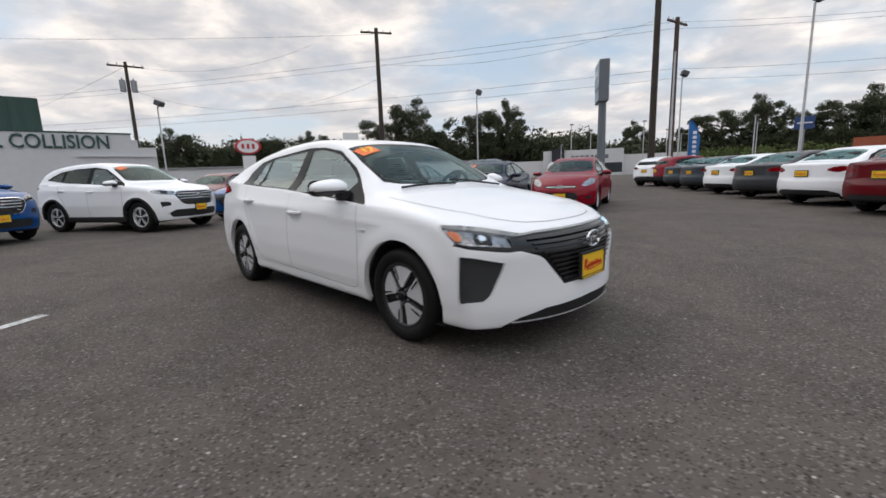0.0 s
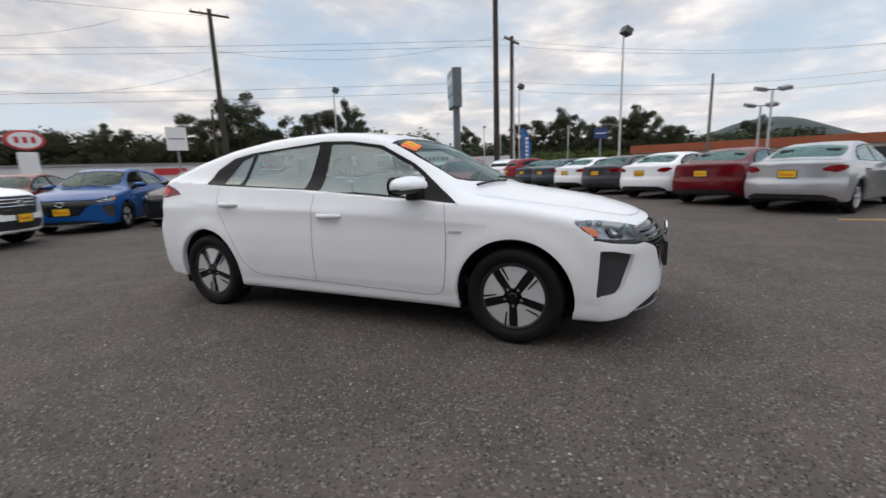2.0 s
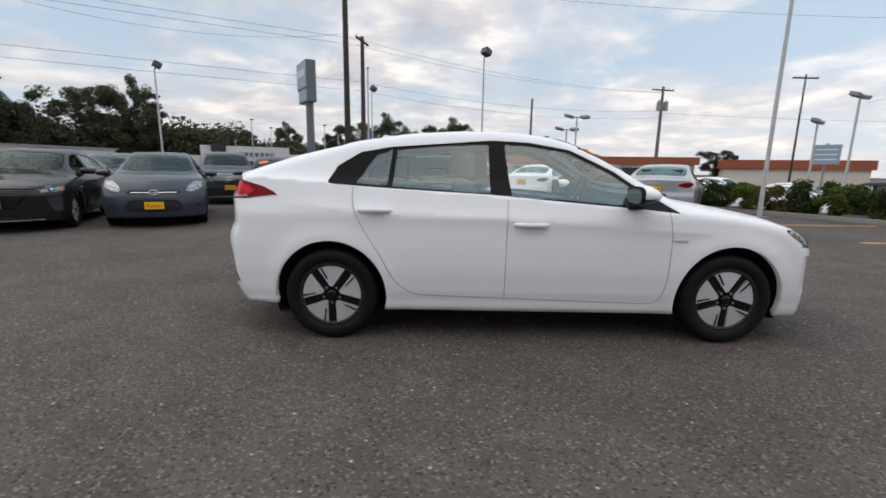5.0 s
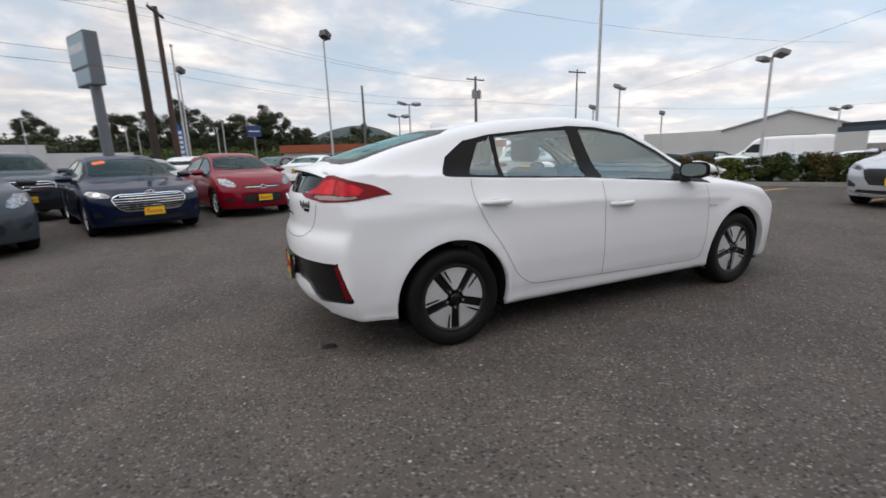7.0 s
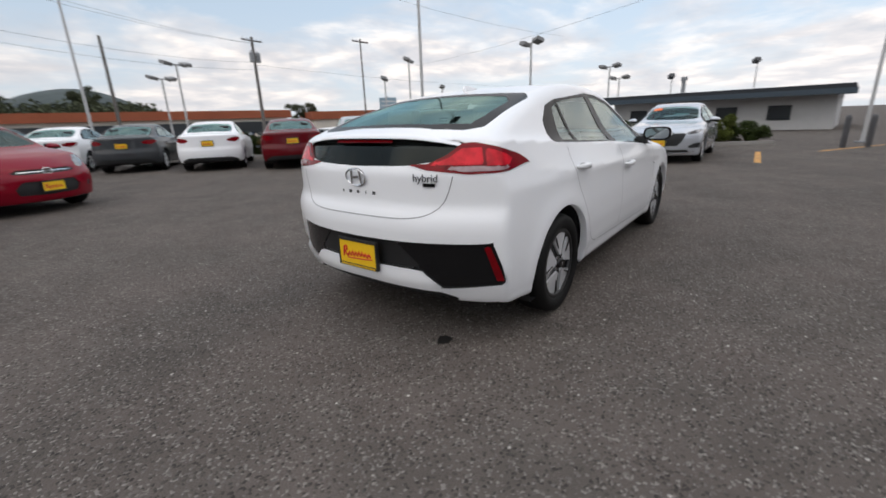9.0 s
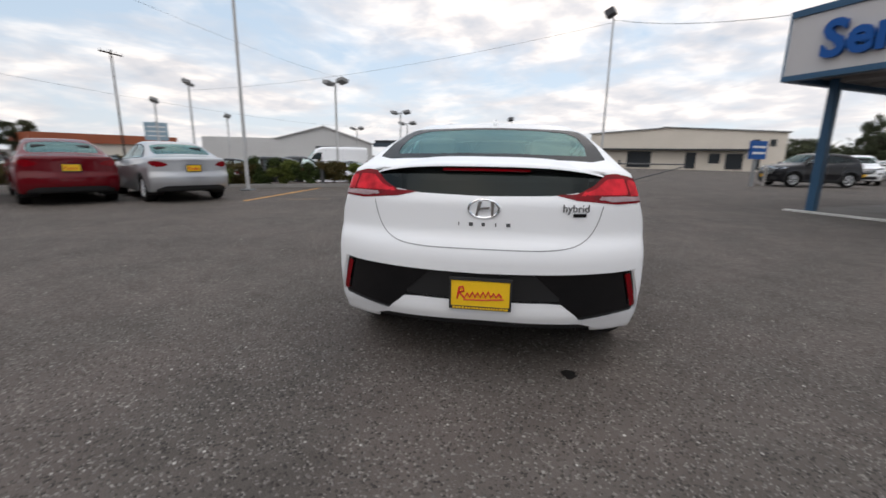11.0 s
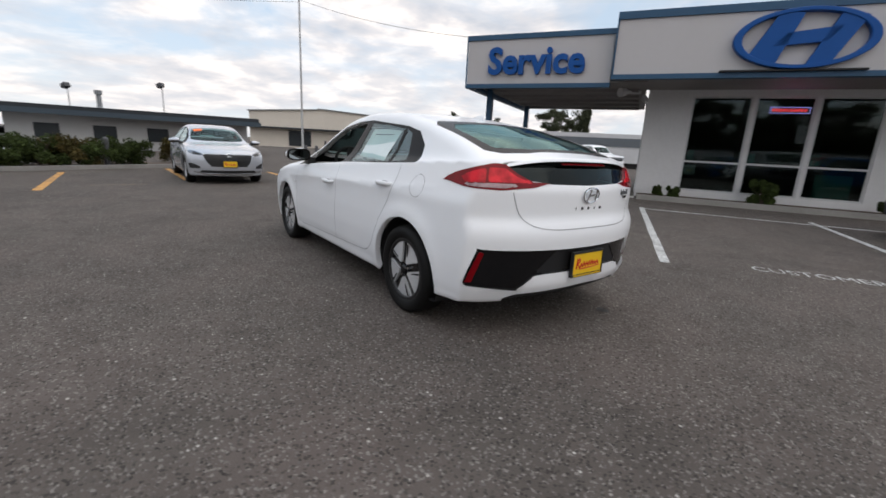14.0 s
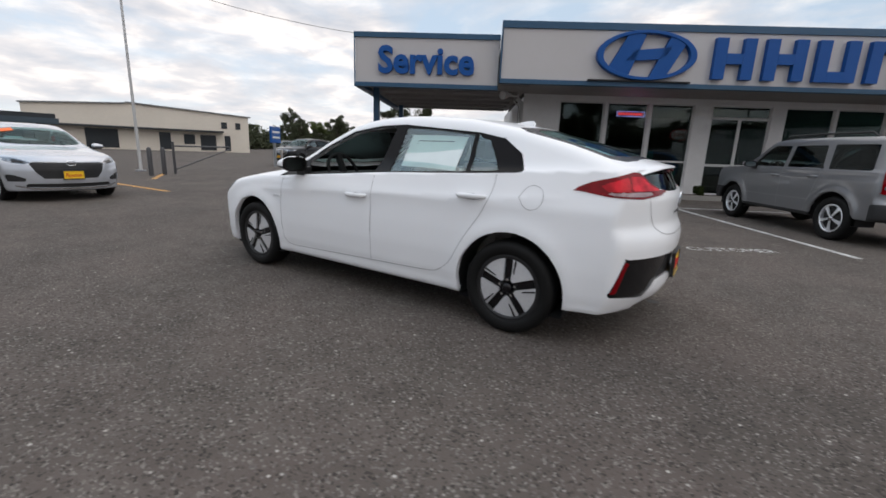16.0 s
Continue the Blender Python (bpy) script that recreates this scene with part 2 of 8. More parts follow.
AMBER = material("amber_reflector", (0.80, 0.20, 0.05), 0.3, coat=0.2, grain=0.7, scale=40, dark=(0.45, 0.08, 0.03))
# grey for the shade of a door handle's hollow
HANDLE_SHADE = material("handle_recess", (0.42, 0.42, 0.43), 0.6)
SHUT = material("shut_line", (0.27, 0.27, 0.275), 0.8, spec=0.1)
MIRROR = material("mirror_glass", (0.30, 0.33, 0.34), 0.05, 1.0)
# headliner copy with the cabin's shade put into its colour, for parked cars
SHADED_HEADLINER = material("charcoal_headliner", (0.055, 0.055, 0.056), 0.9, grain=0.2, scale=120)
HEADLINER = material("grey_headliner", (0.26, 0.25, 0.235), 0.9, grain=0.2, scale=120)
PLATE_YELLOW = material("yellow_plate", (0.85, 0.52, 0.012), 0.4, grain=0.1, scale=40)
PLATE_RED = material("red_lettering", (0.55, 0.02, 0.015), 0.5)
PLATE_FRAME = material("black_plate_frame", (0.02, 0.02, 0.02), 0.5)
STICKER = material("orange_sticker", (0.85, 0.16, 0.02), 0.5)
STICKER_YELLOW = material("yellow_sticker_figure", (0.95, 0.62, 0.03), 0.5)
PAPER = material("white_paper_sheet", (0.72, 0.80, 0.80), 0.7, blotch=0.15, blotch_scale=9)

# ---- building blocks ----


def smoothstep(a, b, x):
    x = max(0.0, min(1.0, (x - a) / (b - a)))
    return x * x * (3 - 2 * x)


HEDGE_X, HEDGE_Y = 10.7, 6.5


def ground_z(x, y):
    """The lot beyond the hedge lies lower."""
    v = (x - HEDGE_X) * 0.866 + (y - HEDGE_Y) * 0.5
    u = (x - HEDGE_X) * 0.5 - (y - HEDGE_Y) * 0.866
    return -0.62 * smoothstep(2.0, 5.5, v) * (1 - smoothstep(30, 40, v)) * smoothstep(-30, -24, u) * (1 - smoothstep(7, 12, u))


def finish(name, bm, mat, parent=None, label="", smooth=False, normals=None):
    me = bpy.data.meshes.new(name)
    bm.to_mesh(me)
    bm.free()
    for m in mat if isinstance(mat, (list, tuple)) else [mat]:
        me.materials.append(m)
    if smooth:
        me.shade_smooth()
    ob = new(name, me)
    if parent:
        ob.parent = parent
    if label:
        ob["label"] = label
    return ob


def part(name, bm, mat, parent, label="", smooth=False):
    return finish(name, bm, mat, parent, label, smooth)


def box(bm, x0, x1, y0, y1, z0, z1, bevel=0.0, m=None):
    got = bmesh.ops.create_cube(bm, size=1.0)["verts"]
    for v in got:
        v.co = Vector(((x0 + x1) / 2 + v.co.x * (x1 - x0), (y0 + y1) / 2 + v.co.y * (y1 - y0), (z0 + z1) / 2 + v.co.z * (z1 - z0)))
    if bevel:
        edges = list({e for v in got for e in v.link_edges})
        res = bmesh.ops.bevel(bm, geom=edges, offset=bevel, segments=2, affect="EDGES", profile=0.6)
        got = list({v for f in res["faces"] for v in f.verts} | {v for v in got if v.is_valid})
    if m:
        bmesh.ops.transform(bm, matrix=m, verts=got)
    return got


def tube(bm, a, b, r0, r1=None, sides=10, caps=True):
    a, b = Vector(a), Vector(b)
    r1 = r0 if r1 is None else r1
    d = b - a
    m = Matrix.Translation((a + b) / 2) @ d.to_track_quat("Z", "Y").to_matrix().to_4x4()
    return bmesh.ops.create_cone(bm, cap_ends=caps, segments=sides, radius1=r0, radius2=r1, depth=d.length, matrix=m)["verts"]


def cable(bm, pts, r, sides=5):
    """One unbroken round line through the points."""
    pts = [Vector(p) for p in pts]
    rings = []
    for k, p in enumerate(pts):
        d = (pts[min(k + 1, len(pts) - 1)] - pts[max(k - 1, 0)]).normalized()
        u = d.cross(Vector((0, 0, 1)) if abs(d.z) < 0.9 else Vector((1, 0, 0))).normalized()
        v = d.cross(u)
        rings.append([bm.verts.new(p + r * (u * math.cos(2 * math.pi * i / sides) + v * math.sin(2 * math.pi * i / sides))) for i in range(sides)])
    for a, b in zip(rings, rings[1:]):
        for i in range(sides):
            bm.faces.new((a[i], a[(i + 1) % sides], b[(i + 1) % sides], b[i]))
    bm.faces.new(list(reversed(rings[0]))), bm.faces.new(rings[-1])
    bmesh.ops.recalc_face_normals(bm, faces=bm.faces[:])


def lathe(bm, profile, m=None, sides=32):
    """Turns (radius, height) pairs about the z axis."""
    rings = []
    for r, h in profile:
        rings.append([bm.verts.new((r * math.cos(2 * math.pi * k / sides), r * math.sin(2 * math.pi * k / sides), h)) for k in range(sides)])
    for a, b in zip(rings, rings[1:]):
        for k in range(sides):
            bm.faces.new((a[k], a[(k + 1) % sides], b[(k + 1) % sides], b[k]))
    if m:
        bmesh.ops.transform(bm, matrix=m, verts=[v for r in rings for v in r])


def slab(bm, outline, depth, m=None):
    """An outline in the xy plane, raised by depth along z."""
    low = [bm.verts.new((x, y, 0)) for x, y in outline]
    top = [bm.verts.new((x, y, depth)) for x, y in outline]
    bm.faces.new(list(reversed(low))), bm.faces.new(top)
    k = len(outline)
    for i in range(k):
        bm.faces.new((low[i], low[(i + 1) % k], top[(i + 1) % k], top[i]))
    bmesh.ops.recalc_face_normals(bm, faces=bm.faces[:])
    if m:
        bmesh.ops.transform(bm, matrix=m, verts=low + top)


def lettering(name, words, size, depth, mat, parent, m, bold=0.0, squeeze=1.0):
    """Raised letters in the built-in font, turned into a mesh; the text reads along x, stands along y."""
    cu = bpy.data.curves.new(name, "FONT")
    cu.body, cu.size, cu.extrude, cu.offset = words, size, depth, bold
    cu.align_x, cu.align_y = "CENTER", "CENTER"
    cu.resolution_u = 3
    ob = bpy.data.objects.new(name, cu)
    scene.collection.objects.link(ob)
    me = bpy.data.meshes.new_from_object(ob.evaluated_get(bpy.context.evaluated_depsgraph_get()))
    bpy.data.objects.remove(ob)
    me.materials.clear()
    me.materials.append(mat)
    me.transform(m @ Matrix.Diagonal((squeeze, 1, 1, 1)))
    out = new(name, me)
    if parent:
        out.parent = parent
    return out


def empty(name, m=None):
    ob = new(name)
    ob.empty_display_size = 0.2
    if m:
        ob.matrix_world = m
    return ob


# ---- car bodies ----


def curve(points, soft=0.03):
    """A smoothed line through (position, value) pairs, as a function of arrays."""
    p = sorted(points)
    xs = np.arange(p[0][0] - 0.6, p[-1][0] + 0.6, 0.005)
    ys = np.interp(xs, [a for a, _ in p], [b for _, b in p])
    if soft > 0:
        k = np.exp(-0.5 * (np.arange(-60, 61) * 0.005 / soft) ** 2)
        pad = np.concatenate([np.full(60, ys[0]), ys, np.full(60, ys[-1])])
        ys = np.convolve(pad, k / k.sum(), "valid")
    return lambda v: np.interp(v, xs, ys)


def smax(a, b, k):
    h = np.clip(0.5 + 0.5 * (a - b) / k, 0, 1)
    return b + (a - b) * h + k * h * (1 - h)


class Shape:
    """A car's outer surface: the zero of a smooth blend of side, top, floor, nose and tail."""

    def __init__(s, spec):
        s.spec = spec
        s.top, s.low = curve(spec["top"], spec.get("top_soft", 0.035)), curve(spec["low"], 0.03)
        s.side, s.plan = curve(spec["side"], spec.get("side_soft", 0.018)), curve(spec["plan"], 0.12)
        s.creases = [(curve(pts, 0.15), amount, width, x0, x1) for pts, amount, width, x0, x1 in spec.get("creases", ())]
        s.belt, s.nose, s.tail = curve(spec["belt"], 0.1), curve(spec["nose"], spec.get("end_soft", 0.025)), curve(spec["tail"], spec.get("end_soft", 0.025))

    def f(s, p):
        c = s.spec
        x, y, z = p[:, 0], np.abs(p[:, 1]), p[:, 2]
        zb = s.belt(x)
        w = s.side(z) * s.plan(x)
        up = np.maximum(z - zb, 0)
        w = w - c["tumble"] * up - c.get("shoulder", 0.03) * (1 - np.exp(-up / 0.03))
        for line, amount, width, x0, x1 in s.creases:
            fade = np.clip((x - x0) / 0.35, 0, 1) * np.clip((x1 - x) / 0.35, 0, 1)
            w = w + amount * fade * np.exp(-np.abs(z - line(x)) / width)
        for hx in (c["axle_f"], c["axle_r"]):
            r = np.hypot(x - hx, z - c["wheel_r"])
            w = w + c.get("flare", 0.012) * np.exp(-((r - c["arch_r"] - 0.02) / 0.07) ** 2) * (z < 0.95)
        t = s.top(x + c["bow"] * y * y * np.sign(x - c["mid"])) - c["crown"] * y * y
        g = smax(y - w, z - t, c.get("k_top", 0.07))
        xf = s.nose(z) - c["nose_bow"] * (y / 0.8) ** c.get("nose_pow", 2.4)
        xr = s.tail(z) + c["tail_bow"] * (y / 0.8) ** c.get("tail_pow", 2.6)
        g = smax(g, x - xf, c.get("k_nose", 0.06))
        g = smax(g, xr - x, c.get("k_tail", 0.05))
        return smax(g, s.low(x) - z, 0.03)

    def normal(s, p, e=0.004):
        g = np.stack([s.f(p + d) - s.f(p - d) for d in np.eye(3) * e], 1)
        return g / np.maximum(np.linalg.norm(g, axis=1, keepdims=True), 1e-9)

    def reach(s, a, b):
        """Where the lines from inner points a to outer points b leave the body."""
        lo, hi = np.zeros(len(a)), np.ones(len(a)) * 1.6
        for _ in range(26):
            m = (lo + hi) / 2
            out = s.f(a + (b - a) * m[:, None]) > 0
            hi, lo = np.where(out, m, hi), np.where(out, lo, m)
        return a + (b - a) * lo[:, None]

    def on_side(s, x, z, sign):
        x, z = np.atleast_1d(np.asarray(x, float)), np.atleast_1d(np.asarray(z, float))
        o = np.stack([x, 0 * x, z], 1)
        return s.reach(o, o + [0, sign * 1.2, 0])

    def on_end(s, y, z, sign):
        y, z = np.atleast_1d(np.asarray(y, float)), np.atleast_1d(np.asarray(z, float))
        o = np.stack([0 * y + sign * 1.2, y, z], 1)
        return s.reach(o, o + [sign * 1.4, 0, 0])

    def on_top(s, x, y):
        x, y = np.atleast_1d(np.asarray(x, float)), np.atleast_1d(np.asarray(y, float))
        o = np.stack([x, y, 0 * x + 0.5], 1)
        return s.reach(o, o + [0, 0, 1.2])


def grid_body(shape, step):
    """The body as an even net of squares, drawn onto the surface from a box round it."""
    c = shape.spec
    x0, x1, y1, z0, z1 = -c["len_r"], c["len_f"], c["half"], c["z0"], c["z1"]
    nx, ny, nz = max(8, round((x1 - x0) / step)), max(6, 2 * round(y1 / step)), max(5, round((z1 - z0) / step))
    pts, index = [], {}

    def vid(i, j, k):
        if (i, j, k) not in index:
            index[i, j, k] = len(pts)
            pts.append((x0 + (x1 - x0) * i / nx, -y1 + 2 * y1 * j / ny, z0 + (z1 - z0) * k / nz))
        return index[i, j, k]

    faces = []
    for i in range(nx):
        for j in range(ny):
            faces.append((vid(i, j, nz), vid(i + 1, j, nz), vid(i + 1, j + 1, nz), vid(i, j + 1, nz)))
            faces.append((vid(i, j, 0), vid(i, j + 1, 0), vid(i + 1, j + 1, 0), vid(i + 1, j, 0)))
        for k in range(nz):
            faces.append((vid(i, 0, k), vid(i + 1, 0, k), vid(i + 1, 0, k + 1), vid(i, 0, k + 1)))
            faces.append((vid(i, ny, k), vid(i, ny, k + 1), vid(i + 1, ny, k + 1), vid(i + 1, ny, k)))
    for j in range(ny):
        for k in range(nz):
            faces.append((vid(0, j, k), vid(0, j, k + 1), vid(0, j + 1, k + 1), vid(0, j + 1, k)))
            faces.append((vid(nx, j, k), vid(nx, j + 1, k), vid(nx, j + 1, k + 1), vid(nx, j, k + 1)))
    p = np.array(pts)
    core = np.stack([np.clip(p[:, 0] * 0.93, x0 + 0.45, x1 - 0.45), p[:, 1] * 0.35, 0.5 + 0 * p[:, 2]], 1)
    core[:, 2] = 0.36 + 0.45 * (p[:, 2] - z0) / (z1 - z0) * np.clip((shape.top(core[:, 0]) - 0.2) / 1.2, 0, 1)
    q = shape.reach(core, core + (p - core) * 1.3)
    bm = bmesh.new()
    vs = [bm.verts.new(v) for v in q]
    for a, b, c, d in faces:
        if (q[a] - q[c]) @ (q[a] - q[c]) < (q[b] - q[d]) @ (q[b] - q[d]):
            bm.faces.new((vs[a], vs[b], vs[c])), bm.faces.new((vs[a], vs[c], vs[d]))
        else:
            bm.faces.new((vs[a], vs[b], vs[d])), bm.faces.new((vs[b], vs[c], vs[d]))
    return bm


def coords(bm):
    return np.array([v.co[:] for v in bm.verts])


def cut(bm, f, mask):
    """Runs the net's edges along the line f = 0, where mask holds."""
    bm.verts.ensure_lookup_table(), bm.verts.index_update()
    p = coords(bm)
    val, ok = f(p), mask(p)
    zero = set()
    crossing = []
    for e in bm.edges:
        a, b = e.verts[0].index, e.verts[1].index
        if ok[a] and ok[b] and val[a] * val[b] < 0:
            crossing.append(e)
    moved = set()
    for e in crossing:
        a, b = e.verts
        if val[a.index] * val[b.index] >= 0:
            continue
        t = val[a.index] / (val[a.index] - val[b.index])
        for v, o, d in ((a, b, t), (b, a, 1 - t)):
            if d < 0.18 and v.index not in moved:
                v.co = v.co.lerp(o.co, d)
                moved.add(v.index)
                val[v.index] = 0.0
                zero.add(v)
                break
    for e in crossing:
        a, b = e.verts
        if val[a.index] * val[b.index] < 0:
            t = val[a.index] / (val[a.index] - val[b.index])
            zero.add((a, b, t, e))
    fresh = {z for z in zero if not isinstance(z, tuple)}
    for z in [z for z in zero if isinstance(z, tuple)]:
        _, v = bmesh.utils.edge_split(z[3], z[0], z[2])
        fresh.add(v)
    for face in {q for v in fresh for q in v.link_faces}:
        on = [v for v in face.verts if v in fresh]
        if len(on) == 2 and not bm.edges.get(on):
            bmesh.utils.face_split(face, on[0], on[1])
    wide = list({q for v in fresh for q in v.link_faces if len(q.verts) > 3})
    bmesh.ops.triangulate(bm, faces=wide)


def polygon(points, round_by=0.0):
    """Signed distance to a closed outline, negative inside, with corners rounded."""
    q = np.array(points, float)

    def f(u, v):
        d, inside = np.full(len(u), 1e9), np.zeros(len(u), bool)
        for (ax, ay), (bx, by) in zip(q, np.roll(q, -1, 0)):
            ex, ey = bx - ax, by - ay
            t = np.clip(((u - ax) * ex + (v - ay) * ey) / (ex * ex + ey * ey + 1e-12), 0, 1)
            d = np.minimum(d, np.hypot(u - ax - t * ex, v - ay - t * ey))
            cross = ((ay > v) != (by > v)) & (u < ex * (v - ay) / (ey if ey else 1e-12) + ax)
            inside ^= cross
        return np.where(inside, -d, d) - round_by

    return f


SIDE = lambda p: (p[:, 0], p[:, 2])  # noqa: E731
END = lambda p: (np.abs(p[:, 1]), p[:, 2])  # noqa: E731
TOP = lambda p: (p[:, 0], np.abs(p[:, 1]))  # noqa: E731
FRONT_CORNER = lambda p: (np.abs(p[:, 1]) - p[:, 0], p[:, 2])  # noqa: E731
REAR_CORNER = lambda p: (np.abs(p[:, 1]) + p[:, 0], p[:, 2])  # noqa: E731
VIEWS = {
    "side": (SIDE, lambda p, n: np.abs(p[:, 1]) > 0.45),
    "front": (END, lambda p, n: p[:, 0] > 1.2),
    "rear": (END, lambda p, n: (p[:, 0] < -1.3) & (n[:, 2] < 0.75)),
    "top": (TOP, lambda p, n: (p[:, 2] > 0.85) & (n[:, 2] > 0.12)),
    "front_corner": (FRONT_CORNER, lambda p, n: (p[:, 0] > 1.2) & (n[:, 2] < 0.97)),
    "rear_corner": (REAR_CORNER, lambda p, n: p[:, 0] < -1.2),
}


def islands(faces):
    left = set(faces)
    while left:
        todo, got = [left.pop()], []
        while todo:
            q = todo.pop()
            got.append(q)
            for e in q.edges:
                for o in e.link_faces:
                    if o in left:
                        left.discard(o)
                        todo.append(o)
        yield got


def shell(shape, groups, faces, offset, skirt=0.03):
    """Faces of the net as a mesh of their own, moved by offset along the normals, with a rim that closes the gap."""
    verts, index, out = [], {}, []
    for q in faces:
        for v in q.verts:
            if v not in index:
                index[v] = len(verts)
                verts.append(v.co[:])
        out.append([index[v] for v in q.verts])
    p = np.array(verts)
    n = shape.normal(p)
    inside = set(faces)
    rim = []
    for q in faces:
        for lp in q.loops:
            if sum(o in inside for o in lp.edge.link_faces) == 1:
                rim.append((index[lp.vert], index[lp.link_loop_next.vert]))
    moved = p + n * offset
    me = bpy.data.meshes.new("shell")
    extra, normals = [], list(n)
    allv = [tuple(v) for v in moved]
    twin = {}
    for a, b in rim if offset > -0.002 else ():
        for k in (a, b):
            if k not in twin:
                twin[k] = len(allv)
                allv.append(tuple(p[k] + n[k] * (min(offset, 0) - skirt)))
                normals.append(n[k])
        extra.append((b, a, twin[a], twin[b]))
    me.from_pydata(allv, [], out + extra)
    me.shade_smooth()
    me.normals_split_custom_set_from_vertices([tuple(v) for v in normals])
    return me


def mesh_part(name, me, mat, parent, label=""):
    me.name = name
    me.materials.append(mat)
    ob = new(name, me)
    ob.parent = parent
    if label:
        ob["label"] = label
    return ob


def ribbon(shape, pts, width, lift, project):
    """A narrow strip laid along a line on the body, pts in the view that project takes."""
    pts = np.array(pts, float)
    seg = np.hypot(*np.diff(pts, axis=0).T)
    along = np.concatenate([[0], np.cumsum(seg)])
    k = max(2, int(along[-1] / 0.04))
    s = np.linspace(0, along[-1], k)
    line = np.stack([np.interp(s, along, pts[:, 0]), np.interp(s, along, pts[:, 1])], 1)
    for _ in range(2):
        line[1:-1] = (line[:-2] + 2 * line[1:-1] + line[2:]) / 4
    d = np.gradient(line, axis=0)
    d /= np.maximum(np.hypot(d[:, 0], d[:, 1])[:, None], 1e-9)
    side = np.stack([-d[:, 1], d[:, 0]], 1) * width / 2
    a, b = project(*(line + side).T), project(*(line - side).T)
    a, b = a + shape.normal(a) * lift, b + shape.normal(b) * lift
    bm = bmesh.new()
    va, vb = [bm.verts.new(v) for v in a], [bm.verts.new(v) for v in b]
    for i in range(k - 1):
        bm.faces.new((va[i], va[i + 1], vb[i + 1], vb[i]))
    return bm


def add_wheel(car, hx, hy, r, style, rim_mat=None, fine=False):
    """A wheel whose outer face looks along the sign of hy."""
    sgn = 1 if hy > 0 else -1
    m = pose(hx, hy, r, 90 if sgn < 0 else -90, 0, 0)
    wheel = new("wheel")
    wheel.parent, wheel.matrix_basis = car, m
    rr = r * (0.695 if fine else 0.635)
    bm = bmesh.new()
    lathe(bm, [(rr - 0.005, -0.17), (rr + 0.02, -0.195), (r * 0.86, -0.205), (r * 0.96, -0.19), (r * 0.995, -0.165), (r, -0.12), (r, -0.05),
               (r * 0.995, -0.025), (r * 0.96, 0.004), (r * 0.87, 0.016), (rr + 0.022, 0.008), (rr + 0.004, -0.004), (rr - 0.004, -0.02)], sides=48 if fine else 28)
    part("tyre", bm, RUBBER, wheel, smooth=True)
    bm = bmesh.new()
    lathe(bm, [(rr + 0.004, -0.004), (rr - 0.012, 0.0), (rr - 0.022, -0.012), (rr - 0.025, -0.16), (0.05, -0.15)], sides=40 if fine else 24)
    metal = rim_mat or (POLISHED if fine else ALLOY)

    def blade(bm, a):
        if style == "blade":
            w = 0.49
            out = [(rr * 0.27, -0.16), (rr * 0.40, -0.31), (rr * 0.65, -0.42), (rr * 0.96, -w), (rr * 0.985, -w * 0.9), (rr * 0.985, -w * 0.5), (rr * 0.985, 0.0), (rr * 0.985, w * 0.5), (rr * 0.985, w * 0.9), (rr * 0.96, w), (rr * 0.65, 0.42), (rr * 0.40, 0.31), (rr * 0.27, 0.16)]
        else:
            out = [(rr * 0.2, -0.30), (rr * 0.6, -0.16), (rr * 0.97, -0.17), (rr * 0.985, 0), (rr * 0.97, 0.17), (rr * 0.6, 0.16), (rr * 0.2, 0.30)]
        slab(bm, [(q * math.cos(a + w), q * math.sin(a + w)) for q, w in out], 0.016, Matrix.Translation((0, 0, -0.028)))

    def dished(bm):
        for v in bm.verts:
            if abs(v.co.z) < 0.03:
                v.co.z += 0.018 * max(0.0, 1 - math.hypot(v.co.x, v.co.y) / rr)

    turns = [2 * math.pi * k / 5 + math.pi / 2 for k in range(5)]
    if fine:
        part("rim", bm, BLACK_TRIM, wheel, smooth=True)
        bm = bmesh.new()
        blade(bm, 0.0), dished(bm)
        one = part("spoke", bm, metal, wheel)
        bm = bmesh.new()
        slab(bm, [(q * math.cos(w), q * math.sin(w)) for q, w in [(rr * 0.18, -0.50), (rr * 0.94, -0.15), (rr * 0.94, 0.15), (rr * 0.18, 0.50)]], 0.012, Matrix.Translation((0, 0, -0.034)))
        gap = part("dark_spoke", bm, GLOSS_BLACK, wheel)
        bm = bmesh.new()
        tube(bm, (0.057, 0, -0.03), (0.057, 0, -0.002), 0.010, sides=6)
        nut = part("wheel_nut", bm, CHROME, wheel)
        bm = bmesh.new()
        slab(bm, [(q * math.cos(w), q * math.sin(w)) for q, w in [(rr * 0.50, 0.20), (rr * 0.88, 0.33), (rr * 0.90, 0.38), (rr * 0.86, 0.385), (rr * 0.50, 0.27)]], 0.004, Matrix.Translation((0, 0, -0.004)))
        slot = part("spoke_slot", bm, GLOSS_BLACK, wheel)
        for k, a in enumerate(turns):
            for src, da in ((one, 0.0), (gap, math.pi / 5), (nut, math.pi / 5), (slot, 0.0)):
                ob = src if k == 0 else new(src.name.split(".")[0], src.data)
                ob.parent, ob.matrix_basis = wheel, Matrix.Rotation(a + da, 4, "Z")
    else:
        for a in turns:
            blade(bm, a)
        dished(bm)
        part("rim", bm, metal, wheel)
    bm = bmesh.new()
    lathe(bm, [(rr - 0.024, -0.055), (rr * 0.5, -0.045), (0.001, -0.04)], sides=30)
    part("brake_cover", bm, SOFT_BLACK, wheel)
    bm = bmesh.new()
    lathe(bm, [(0.034, -0.03), (0.033, 0.002), (0.024, 0.008), (0.0005, 0.009)], sides=18)
